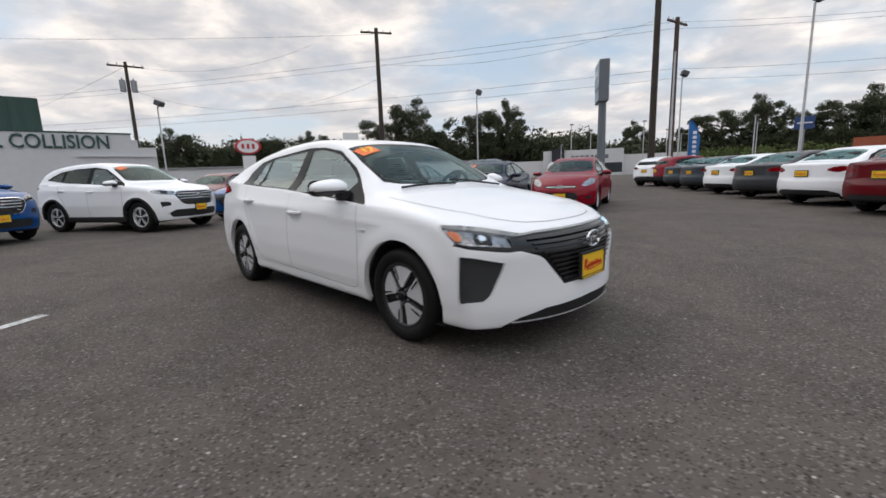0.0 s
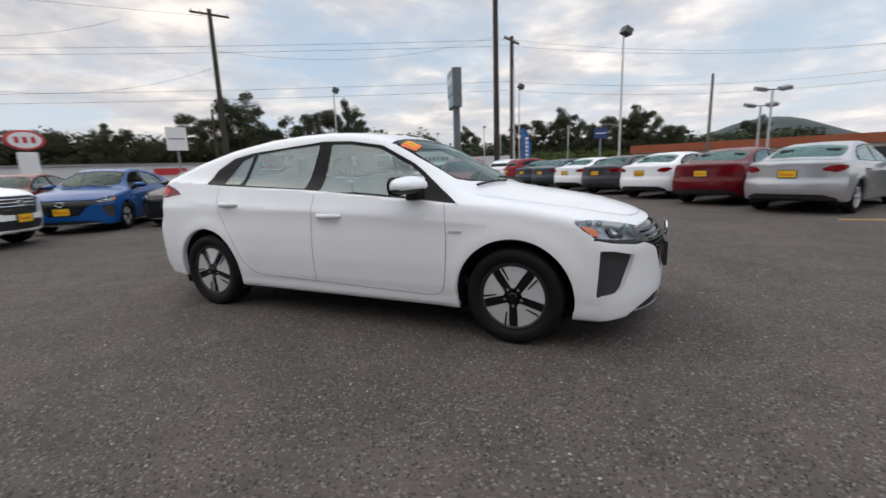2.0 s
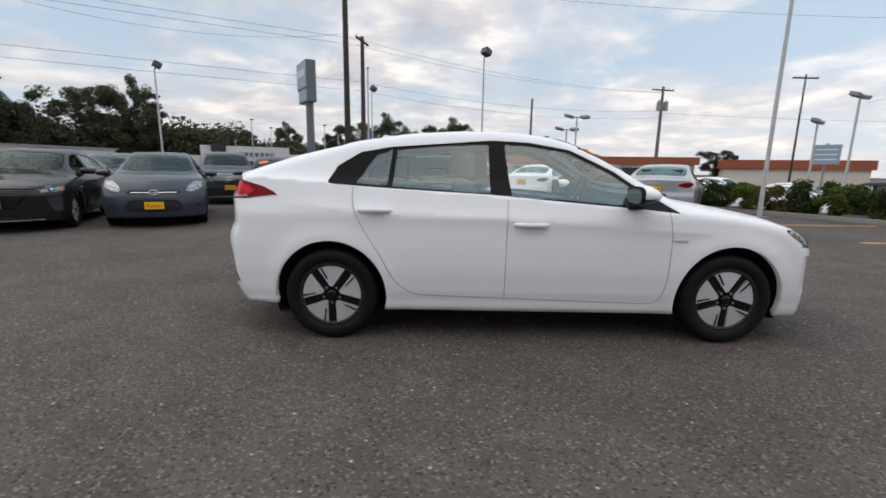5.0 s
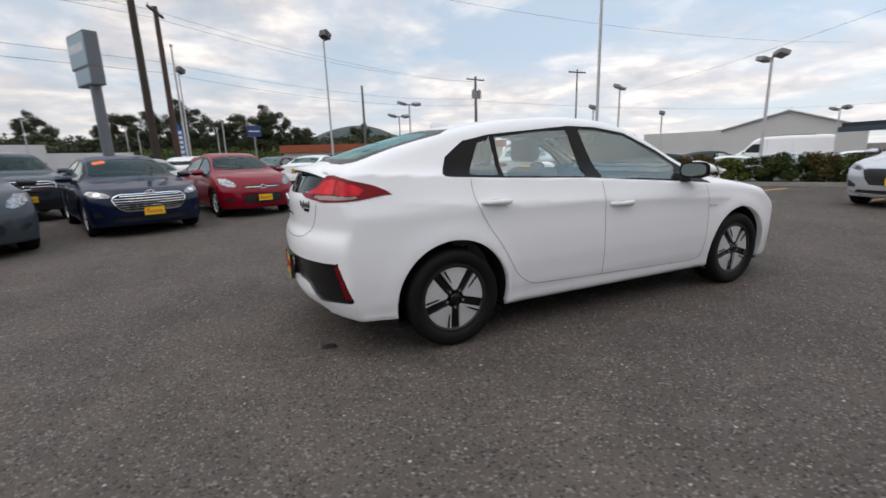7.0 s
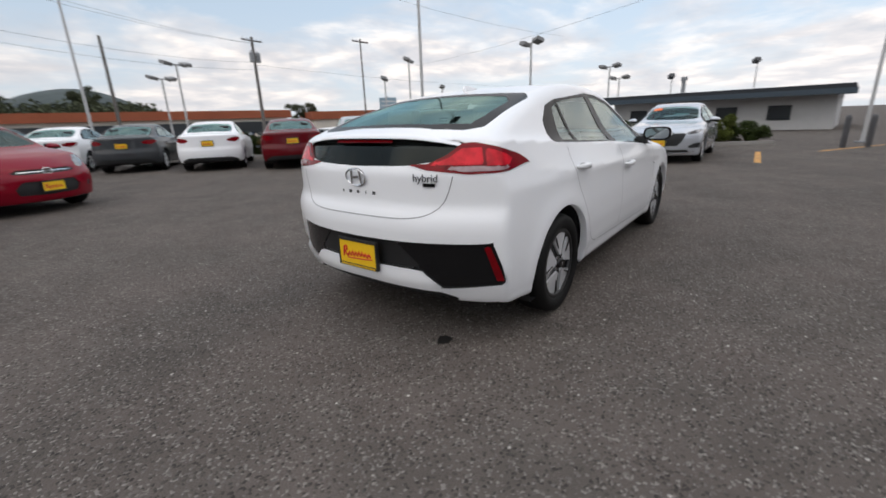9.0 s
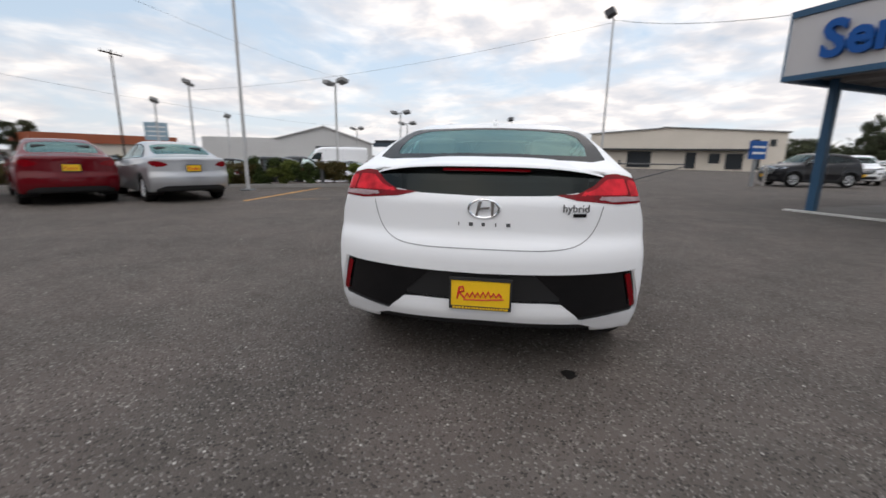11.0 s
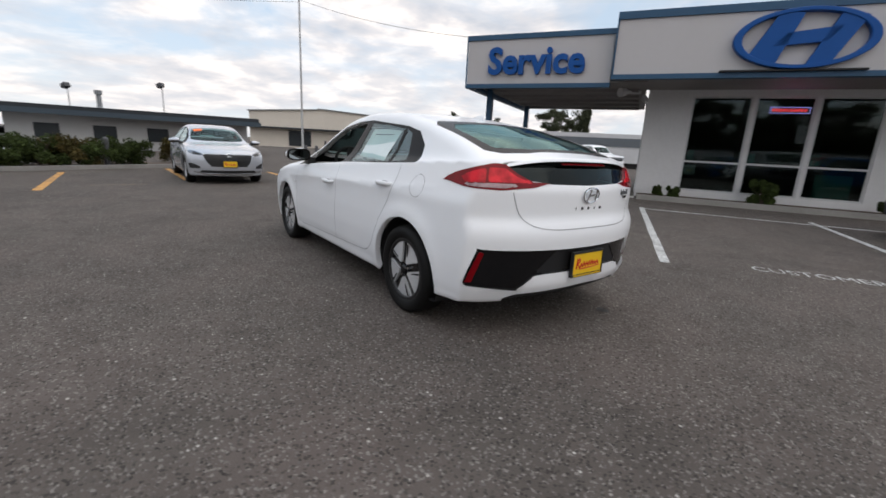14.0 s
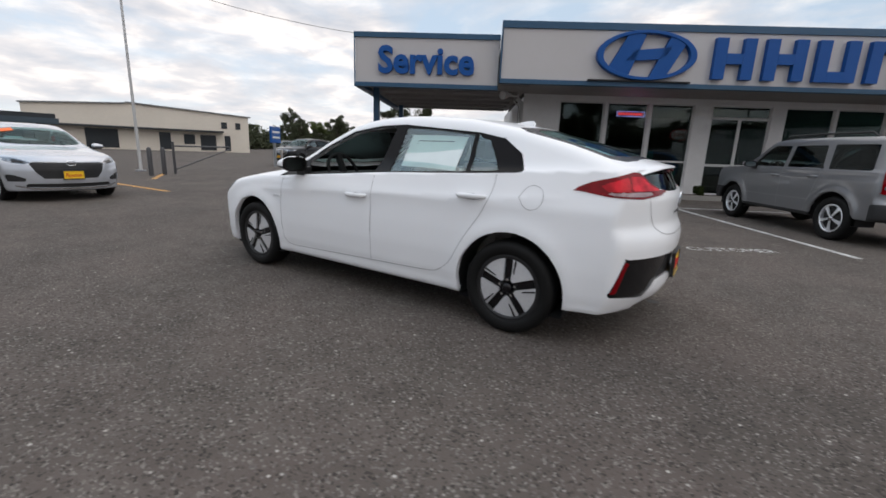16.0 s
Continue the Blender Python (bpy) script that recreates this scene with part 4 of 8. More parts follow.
# the white hatchback in the middle of the lot
HATCH = dict(
    len_f=2.235, len_r=2.235, half=0.91, z0=0.20, z1=1.45, axle_f=1.35, axle_r=-1.35, wheel_r=0.314, arch_r=0.375, track=0.868, mid=-0.2,
    top=[(2.30, 0.62), (2.16, 0.725), (2.02, 0.80), (1.80, 0.87), (1.50, 0.925), (1.25, 0.965), (1.10, 0.995), (0.85, 1.135), (0.60, 1.275), (0.40, 1.365),
         (0.22, 1.415), (0.0, 1.442), (-0.25, 1.452), (-0.55, 1.448), (-0.90, 1.425), (-1.30, 1.362), (-1.70, 1.262), (-2.0, 1.165), (-2.10, 1.125), (-2.3, 1.05)],
    low=[(-2.3, 0.27), (-1.9, 0.24), (-0.95, 0.205), (0.95, 0.20), (1.6, 0.195), (1.9, 0.18), (2.3, 0.185)],
    side=[(0.15, 0.83), (0.22, 0.872), (0.275, 0.882), (0.30, 0.880), (0.33, 0.893), (0.50, 0.908), (0.65, 0.905), (0.78, 0.893), (0.86, 0.886), (0.90, 0.870), (1.0, 0.835), (1.1, 0.80), (1.6, 0.80)],
    plan=[(-2.3, 0.905), (-1.9, 0.948), (-1.4, 0.99), (-0.5, 1.0), (0.8, 1.0), (1.4, 0.99), (1.9, 0.955), (2.3, 0.92)],
    belt=[(-2.3, 1.12), (-1.4, 1.07), (-0.95, 1.035), (-0.27, 1.0), (0.21, 0.965), (0.97, 0.90), (2.2, 0.86)], tumble=0.56, shoulder=0.02,
    bow=0.22, crown=0.045, nose=[(0.12, 2.17), (0.20, 2.205), (0.30, 2.225), (0.48, 2.225), (0.62, 2.235), (0.70, 2.215), (0.80, 2.10), (1.0, 1.8)], nose_bow=0.30, nose_pow=2.5, end_soft=0.018,
    creases=[([(-2.3, 0.955), (-1.6, 0.925), (-1.05, 0.875), (0.0, 0.838), (0.95, 0.785), (1.5, 0.76), (2.3, 0.75)], 0.010, 0.05, -1.75, 1.45)],
    tail=[(0.15, -2.10), (0.28, -2.17), (0.36, -2.215), (0.52, -2.225), (0.66, -2.235), (0.72, -2.225), (0.78, -2.19), (0.95, -2.19), (1.02, -2.155), (1.10, -2.115), (1.20, -2.05)],
    tail_bow=0.20, tail_pow=2.6, k_top=0.06, k_nose=0.05, k_tail=0.03, flare=0.012,
    cabin_x=0.78, cabin_rear=-1.5, dash_z=0.97, seats=(-0.25, -1.1), mirror=(0.62, 0.955), handles=[(-0.018, 0.815), (-1.05, 0.895)],
    seams=[[(0.90, 0.91), (0.92, 0.72), (0.91, 0.46), (0.88, 0.30), (0.80, 0.285), (-0.80, 0.33), (-0.92, 0.42), (-1.02, 0.61), (-1.13, 0.77), (-1.205, 0.93), (-1.20, 1.04)],
           [(-0.17, 1.0), (-0.18, 0.70), (-0.18, 0.30)]],
    regions=[
        ("window_frame", "side", [(-1.375, 1.075), (-1.32, 1.18), (-1.17, 1.275), (-0.96, 1.315), (-0.26, 1.372), (0.0, 1.362), (0.29, 1.315), (0.59, 1.17), (0.82, 1.01), (0.99, 0.90), (0.74, 0.925), (0.21, 0.965), (-0.27, 1.003), (-0.95, 1.035), (-1.36, 1.06)], 0.0, -0.004, FRAME_BLACK),
        ("side_window", "side", [(-0.14, 0.99), (-0.175, 1.345), (-0.02, 1.342), (0.27, 1.297), (0.56, 1.158), (0.70, 1.062), (0.62, 0.95), (0.21, 0.982)], 0.0, -0.008, SIDE_GLASS),
        ("side_window", "side", [(-0.285, 1.015), (-0.285, 1.347), (-0.60, 1.330), (-0.92, 1.298), (-0.945, 1.05)], 0.0, -0.008, SIDE_GLASS),
        ("quarter_window", "side", [(-0.98, 1.055), (-0.955, 1.29), (-1.06, 1.262), (-1.19, 1.068)], 0.0, -0.008, SIDE_GLASS),
        ("windscreen_band", "top", [(1.062, -0.1), (1.035, 0.30), (0.955, 0.515), (0.885, 0.615), (0.60, 0.60), (0.36, 0.55), (0.34, 0.30), (0.36, -0.1)], 0.0, -0.002, FRAME_BLACK),
        ("windscreen", "top", [(1.05, -0.1), (1.022, 0.30), (0.94, 0.495), (0.87, 0.585), (0.60, 0.57), (0.40, 0.52), (0.39, 0.30), (0.41, -0.1)], 0.0, -0.004, GLASS),
        ("rear_window_band", "top", [(-1.25, -0.1), (-1.24, 0.30), (-1.20, 0.53), (-1.30, 0.60), (-1.62, 0.62), (-1.86, 0.63), (-1.93, 0.55), (-1.98, 0.30), (-2.0, -0.1)], 0.0, -0.002, FRAME_BLACK),
        ("rear_window", "top", [(-1.33, -0.1), (-1.32, 0.30), (-1.32, 0.46), (-1.42, 0.53), (-1.70, 0.545), (-1.84, 0.53), (-1.90, 0.30), (-1.92, -0.1)], 0.0, -0.004, REAR_GLASS),
        ("spoiler_glass", "rear", [(-0.1, 1.138), (0.30, 1.132), (0.60, 1.105), (0.72, 1.04), (0.45, 1.00), (0.33, 0.985), (-0.1, 0.975)], 0.0, -0.012, LOWER_GLASS),
        ("tail_lamp", "rear_corner", [(-0.885, 0.985), (-1.02, 1.035), (-1.20, 1.075), (-1.33, 1.095), (-1.42, 1.09), (-1.52, 1.04), (-1.66, 0.995), (-1.80, 0.99), (-1.68, 0.965), (-1.40, 0.945), (-1.10, 0.955)], 0.0, 0.004, RED_LENS),
        ("rear_diffuser", "rear_corner", [(-1.25, 0.605), (-1.125, 0.385), (-1.15, 0.365), (-1.32, 0.350), (-1.50, 0.33), (-1.60, 0.32), (-1.76, 0.425), (-1.85, 0.43), (-2.5, 0.43), (-2.5, 0.585), (-1.4, 0.60)], 0.0, -0.02, GLOSS_BLACK),
        ("tail_lamp_core", "rear_corner", [(-1.06, 1.018), (-1.20, 1.055), (-1.27, 1.068), (-1.27, 0.988), (-1.10, 0.982)], 0.0, 0.006, RED_CORE),
        ("tail_lamp_core", "rear_corner", [(-1.29, 1.070), (-1.42, 1.068), (-1.52, 1.022), (-1.66, 0.987), (-1.50, 0.990), (-1.29, 0.990)], 0.0, 0.006, RED_CORE),
        ("tail_lamp_clear", "rear_corner", [(-1.10, 0.975), (-1.33, 0.983), (-1.56, 0.980), (-1.44, 0.957), (-1.13, 0.962)], 0.0, 0.007, CLEAR_INSERT),
        ("diffuser_panel", "rear", [(-0.1, 0.578), (0.28, 0.578), (0.42, 0.45), (0.40, 0.44), (-0.1, 0.44)], 0.0, -0.024, BLACK_TRIM),
        ("rear_reflector", "rear_corner", [(-1.268, 0.585), (-1.312, 0.582), (-1.215, 0.395), (-1.155, 0.395)], 0.0, -0.010, RED_LENS),
        ("rear_lower_trim", "rear_corner", [(-1.44, 0.10), (-1.48, 0.285), (-1.60, 0.312), (-2.5, 0.330), (-2.5, 0.10)], 0.0, -0.015, SOFT_BLACK),
        ("headlight_bezel", "front_corner", [(-0.95, 0.725), (-1.20, 0.745), (-1.46, 0.732), (-1.62, 0.725), (-1.62, 0.650), (-1.40, 0.642), (-1.10, 0.668), (-0.97, 0.690)], 0.0, -0.006, GLOSS_BLACK),
        ("headlight", "front_corner", [(-0.835, 0.803), (-1.02, 0.796), (-1.20, 0.782), (-1.42, 0.752), (-1.61, 0.722), (-1.50, 0.668), (-1.12, 0.688), (-0.97, 0.705), (-0.90, 0.745)], 0.0, 0.002, WHITE_LENS),
        ("headlight_reflector", "front_corner", [(-0.885, 0.788), (-1.02, 0.765), (-1.03, 0.715), (-0.965, 0.722)], 0.0, 0.003, AMBER),
        ("headlight_lens", "front_corner", [(-1.13, 0.765), (-1.27, 0.752), (-1.29, 0.704), (-1.15, 0.712)], 0.0, 0.003, GLOSS_BLACK),
        ("headlight_bulb", "front_corner", [(-1.17, 0.752), (-1.23, 0.747), (-1.24, 0.718), (-1.18, 0.722)], 0.0, 0.004, CHROME),
        ("grille_surround", "front", [(-0.1, 0.745), (0.40, 0.745), (0.60, 0.735), (0.62, 0.66), (0.46, 0.60), (0.36, 0.49), (0.28, 0.405), (-0.1, 0.40)], 0.0, -0.02, GLOSS_BLACK),
        ("bumper_intake", "front_corner", [(-1.00, 0.630), (-1.12, 0.622), (-1.375, 0.582), (-1.355, 0.53), (-1.255, 0.385), (-1.20, 0.355), (-0.985, 0.345)], 0.0, -0.03, INTAKE_GREY),
        ("front_lower_trim", "front", [(-0.1, 0.295), (0.42, 0.285), (0.58, 0.245), (0.66, 0.205), (0.66, 0.10), (-0.1, 0.10)], 0.0, -0.012, SOFT_BLACK),
    ],
)

hero, hero_shape, hero_parts = build_car("hatchback_car", HATCH, 0.034, WHITE_CAR, "blade", True)
# the driver's window is wound down
for ob in list(hero_parts["side_window"]):
    xs, ys = [v.co.x for v in ob.data.vertices], [v.co.y for v in ob.data.vertices]
    if sum(ys) > 0 and sum(xs) > 0:
        bpy.data.objects.remove(ob)
tagged(hero, "glossy white five-door hatchback parked alone on the asphalt", "car")



def tangent(p, n, right):
    """A frame on a surface: x along right, z along the normal."""
    n = Vector(n).normalized()
    x = (Vector(right) - n * Vector(right).dot(n)).normalized()
    y = n.cross(x)
    return Matrix.Translation(p) @ Matrix((x, y, n)).transposed().to_4x4()


def grille_bars(car, shape, rows, mat, width=0.016, lift=-0.006):
    for z, w in rows:
        part("grille_bar", ribbon(shape, [(-w, z), (0.0, z), (w, z)], width, lift, lambda a, b: shape.on_end(a, b, 1)), mat, car)


FUEL = (-1.47, 0.915)


def dress_hatch(car, shape, paper):
    facing = {1: pose(0, 0, 0, 90, 0, 90), -1: pose(0, 0, 0, 90, 0, -90)}
    add_plate(car, shape, 0.50, 1)
    add_plate(car, shape, 0.482, -1, script=True)
    grille_bars(car, shape, [(0.715, 0.50), (0.685, 0.49), (0.655, 0.48), (0.625, 0.44), (0.595, 0.40), (0.565, 0.38), (0.535, 0.35), (0.505, 0.33), (0.475, 0.31), (0.445, 0.28)], BLACK_TRIM, 0.012, -0.008)
    p = shape.on_end([0.0], [0.66], 1)[0]
    oval_badge(car, p + [0.022, 0, 0], facing[1], 0.078)
    p = shape.on_end([0.0], [0.918], -1)[0]
    oval_badge(car, p - [0.012, 0, 0], facing[-1] @ pose(0, 0, 0, 8, 0, 0), 0.076)
    for k in range(5):
        y = 0.125 - 0.0625 * k
        q = shape.on_end([y], [0.836], -1)[0]
        bm = bmesh.new()
        w = (0.004, 0.017, 0.014, 0.005, 0.017)[k]
        box(bm, -w * 0.62, w * 0.62, -0.009, 0.009, 0, 0.004, 0.0015)
        ob = part("name_bar", bm, DARK_CHROME, car, "small dark name mark")
        ob.matrix_basis = Matrix.Translation(q) @ facing[-1]
    q = shape.on_end([-0.455], [0.925], -1)[0]
    n = shape.normal(np.array([q]))[0]
    lettering("rear_word", "hybrid", 0.055, 0.003, DARK_CHROME, car, tangent(q + n * 0.003, n, (0, -1, 0)))
    q = shape.on_end([-0.475], [0.892], -1)[0]
    bm = bmesh.new()
    box(bm, -0.034, 0.034, -0.009, 0.009, 0, 0.006, 0.002)
    ob = part("trim_badge", bm, GLOSS_BLACK, car)
    ob.matrix_basis = tangent(q, shape.normal(np.array([q]))[0], (0, -1, 0))
    part("tailgate_seam", ribbon(shape, [(-0.60, 0.965), (-0.575, 0.85), (-0.53, 0.765), (-0.44, 0.725), (-0.30, 0.714), (0.30, 0.714), (0.44, 0.725), (0.53, 0.765), (0.575, 0.85), (0.60, 0.965)], 0.005, 0.0012, lambda a, b: shape.on_end(a, b, -1)), SHUT, car)
    part("brake_light", ribbon(shape, [(-0.22, 1.098), (0.0, 1.100), (0.22, 1.098)], 0.010, 0.012, lambda a, b: shape.on_end(a, b, -1)), RED_LENS, car)
    part("bonnet_seam", ribbon(shape, [(1.08, 0.735), (1.35, 0.715), (1.62, 0.66), (1.85, 0.56), (1.99, 0.42), (2.05, 0.20), (2.06, 0.0), (2.05, -0.20), (1.99, -0.42), (1.85, -0.56), (1.62, -0.66), (1.35, -0.715), (1.08, -0.735)], 0.005, 0.0015, shape.on_top), SHUT, car)
    part("lip_strip", ribbon(shape, [(-0.62, 0.222), (0.0, 0.216), (0.62, 0.222)], 0.010, 0.004, lambda a, b: shape.on_end(a, b, 1)), ALLOY, car)
    for s in (-1, 1):
        q = shape.on_side([0.978], [0.725], s)[0]
        bm = bmesh.new()
        box(bm, -0.045, 0.045, -0.009, 0.009, 0, 0.005, 0.002)
        ob = part("fender_badge", bm, ALLOY, car, "small chrome fender mark")
        ob.matrix_basis = tangent(q, shape.normal(np.array([q]))[0], (-s, 0, 0))
    for (xa, ya), (xb, yb) in (((1.09, 0.52), (1.03, -0.05)), ((1.09, -0.05), (1.02, -0.55))):
        pts = [shape.on_top([xa + (xb - xa) * k / 5], [ya + (yb - ya) * k / 5])[0] + [0, 0, 0.016] for k in range(6)]
        bm = bmesh.new()
        cable(bm, pts, 0.009, 6)
        part("wiper", bm, SOFT_BLACK, car)
    bm = bmesh.new()
    fin = [(-0.09, 0.0), (0.08, 0.0), (0.05, 0.012), (-0.03, 0.042), (-0.07, 0.05), (-0.09, 0.03)]
    slab(bm, fin, 0.022, pose(0, 0.011, 0, 90, 0, 0))
    ob = part("roof_antenna", bm, WHITE_CAR, car)
    painted(ob, WHITE_CAR)
    q = shape.on_top([-1.02], [0.0])[0]
    ob.matrix_basis = pose(q[0], q[1], q[2] - 0.006, 0, -11, 0)
    # spoiler lip over the lower rear glass
    ys = np.linspace(-0.62, 0.62, 25)
    fade = 1 - (np.abs(ys) / 0.62) ** 4
    edge = shape.on_end(ys, np.full(25, 1.114) - 0.030 * (np.abs(ys) / 0.62) ** 3, -1)
    back = shape.on_top(edge[:, 0] + 0.16, ys)
    for kind, mat, lines in (("spoiler_lip", WHITE_CAR, [(back, (0, 0, -0.004)), (edge, (0.03, 0, 0.032)), (edge, (-0.030, 0, 0.020)), (edge, (-0.033, 0, 0.009))]),
                             ("spoiler_underside", FRAME_BLACK, [(edge, (-0.032, 0, 0.008)), (edge, (0.0, 0, -0.010)), (edge, (0.03, 0, -0.014))])):
        bm = bmesh.new()
        rows = [[bm.verts.new(Vector(p) + Vector(d) * f - Vector((0, 0, 0.012)) * (1 - f)) for p, f in zip(line, fade)] for line, d in lines]
        for a, b in zip(rows, rows[1:]):
            for i in range(24):
                bm.faces.new((a[i], a[i + 1], b[i + 1], b[i]))
        ob = part(kind, bm, mat, car, smooth=kind == "spoiler_lip")
        if mat is WHITE_CAR:
            painted(ob, WHITE_CAR)
    # orange year sticker at the top of the windscreen
    q0 = [(0.445, -0.345), (0.485, -0.545)]
    part("year_sticker", ribbon(shape, q0, 0.115, 0.003, shape.on_top), STICKER, car, "orange windscreen sticker")
    q = shape.on_top([0.465], [-0.445])[0]
    n = shape.normal(np.array([q]))[0]
    lettering("year_mark", "17", 0.125, 0.002, STICKER_YELLOW, car, tangent(q + n * 0.006, n, (0.12, 1.0, 0)), bold=0.004)
    # round fuel flap on the left rear wing
    cx, cz = FUEL
    ring = [(cx + 0.082 * math.cos(a), cz + 0.088 * math.sin(a)) for a in np.linspace(0, 2 * math.pi, 26)]
    part("fuel_flap_seam", ribbon(shape, ring, 0.003, 0.0012, lambda a, b: shape.on_side(a, b, 1)), SHUT, car)
    if paper:
        part("price_sheet", ribbon(shape, [(-0.355, 1.182), (-0.60, 1.182), (-0.86, 1.172)], 0.235, -0.016, lambda a, b: shape.on_side(a, b, 1)), PAPER, car, "white printed price sheet")
        for k in range(7):
            z = 1.252 - 0.024 * k
            part("print_line", ribbon(shape, [(-0.43, z), (-0.43 - (0.14 if k % 3 else 0.33), z)], 0.006, -0.012, lambda a, b: shape.on_side(a, b, 1)), CABIN, car)


dress_hatch(hero, hero_shape, True)

# ---- the other cars ----
SEDAN = dict(
    frames=[[(0.02, 0.725), (0.46, 0.725), (0.565, 0.655), (0.49, 0.52), (0.42, 0.445), (0.02, 0.44)]],
    creases=[([(-2.3, 0.93), (-1.0, 0.86), (0.0, 0.81), (1.0, 0.76), (2.3, 0.72)], 0.012, 0.05, -1.9, 1.5)],
    len_f=2.27, len_r=2.30, half=0.90, z0=0.19, z1=1.44, axle_f=1.36, axle_r=-1.34, wheel_r=0.318, arch_r=0.375, track=0.855, mid=-0.3,
    top=[(2.35, 0.60), (2.20, 0.73), (2.0, 0.82), (1.6, 0.90), (1.25, 0.955), (1.05, 0.99), (0.65, 1.195), (0.35, 1.335), (0.05, 1.41), (-0.3, 1.435),
         (-0.7, 1.415), (-1.1, 1.335), (-1.5, 1.195), (-1.72, 1.10), (-1.95, 1.07), (-2.15, 1.06), (-2.35, 1.0)],
    low=[(-2.3, 0.28), (-1.8, 0.23), (0.9, 0.19), (1.8, 0.19), (2.3, 0.20)],
    side=[(0.15, 0.82), (0.24, 0.865), (0.4, 0.885), (0.55, 0.90), (0.70, 0.895), (0.80, 0.885), (0.88, 0.862), (1.0, 0.82), (1.6, 0.80)],
    plan=[(-2.3, 0.94), (-1.8, 0.975), (-1.2, 1.0), (1.2, 1.0), (1.8, 0.965), (2.3, 0.92)],
    belt=[(-2.3, 1.06), (-1.3, 1.02), (-0.3, 0.985), (1.0, 0.90), (2.2, 0.84)], tumble=0.52, shoulder=0.02, bow=0.22, crown=0.05,
    nose=[(0.12, 2.16), (0.22, 2.22), (0.40, 2.255), (0.58, 2.25), (0.70, 2.21), (0.85, 2.0)], nose_bow=0.33, nose_pow=2.2,
    tail=[(0.15, -2.12), (0.28, -2.24), (0.45, -2.295), (0.62, -2.29), (0.70, -2.255), (0.95, -2.245), (1.05, -2.25), (1.2, -2.1)], tail_bow=0.26, tail_pow=2.4,
    k_top=0.07, k_nose=0.06, k_tail=0.04, flare=0.012,
    cabin_x=0.80, cabin_rear=-1.3, dash_z=0.96, seats=(-0.2, -1.0), mirror=(0.62, 0.93), handles=[(-0.05, 0.80), (-1.0, 0.86)],
    seams=[[(0.92, 0.90), (0.93, 0.5), (0.88, 0.27), (-0.85, 0.30), (-1.0, 0.62), (-1.16, 0.85), (-1.18, 1.0)], [(-0.16, 0.98), (-0.18, 0.28)]],
    regions=[
        ("window_frame", "side", [(-1.42, 1.03), (-1.20, 1.20), (-0.85, 1.315), (-0.35, 1.36), (0.05, 1.34), (0.38, 1.26), (0.72, 1.09), (0.98, 0.915), (0.2, 0.965), (-0.6, 1.0)], 0.0, -0.003, FRAME_BLACK),
        ("side_window", "side", [(-0.13, 1.0), (-0.15, 1.33), (0.05, 1.315), (0.36, 1.235), (0.68, 1.075), (0.66, 0.96), (0.2, 0.985)], 0.0, -0.006, SIDE_GLASS),
        ("side_window", "side", [(-0.26, 1.005), (-0.26, 1.335), (-0.55, 1.325), (-0.84, 1.285), (-1.08, 1.20), (-1.22, 1.045), (-0.6, 1.02)], 0.0, -0.006, SIDE_GLASS),
        ("windscreen", "top", [(1.03, -0.1), (1.0, 0.30), (0.90, 0.54), (0.82, 0.63), (0.60, 0.60), (0.36, 0.55), (0.32, 0.30), (0.33, -0.1)], 0.0, -0.004, GLASS),
        ("rear_window", "top", [(-0.98, -0.1), (-1.0, 0.30), (-1.02, 0.50), (-1.12, 0.58), (-1.45, 0.62), (-1.60, 0.58), (-1.66, 0.30), (-1.68, -0.1)], 0.0, -0.004, REAR_GLASS),
        ("tail_lamp", "rear_corner", [(-1.02, 0.93), (-1.25, 0.965), (-1.50, 0.945), (-1.68, 0.885), (-1.58, 0.845), (-1.36, 0.82), (-1.20, 0.86)], 0.0, 0.004, RED_LENS),
        ("rear_valance", "rear_corner", [(-1.15, 0.16), (-1.28, 0.325), (-1.6, 0.40), (-2.6, 0.41), (-2.6, 0.1), (-1.15, 0.1)], 0.0, -0.01, SOFT_BLACK),
        ("headlight", "front_corner", [(-0.84, 0.80), (-1.15, 0.785), (-1.42, 0.735), (-1.52, 0.695), (-1.42, 0.672), (-1.15, 0.690), (-0.97, 0.728)], 0.0, 0.002, WHITE_LENS),
        ("headlight_lens", "front_corner", [(-1.12, 0.765), (-1.26, 0.748), (-1.26, 0.705), (-1.13, 0.712)], 0.0, 0.003, CHROME),
        ("grille", "front", [(-0.1, 0.715), (0.47, 0.715), (0.57, 0.655), (0.50, 0.53), (0.42, 0.455), (-0.1, 0.45)], 0.0, -0.02, SOFT_BLACK),
        ("bumper_intake", "front", [(-0.1, 0.345), (0.52, 0.345), (0.60, 0.27), (-0.1, 0.255)], 0.0, -0.02, SOFT_BLACK),
        ("fog_lamp_recess", "front_corner", [(-1.05, 0.45), (-1.28, 0.44), (-1.32, 0.36), (-1.10, 0.35)], 0.0, -0.02, SOFT_BLACK),
    ],
)
COMPACT = dict(SEDAN)
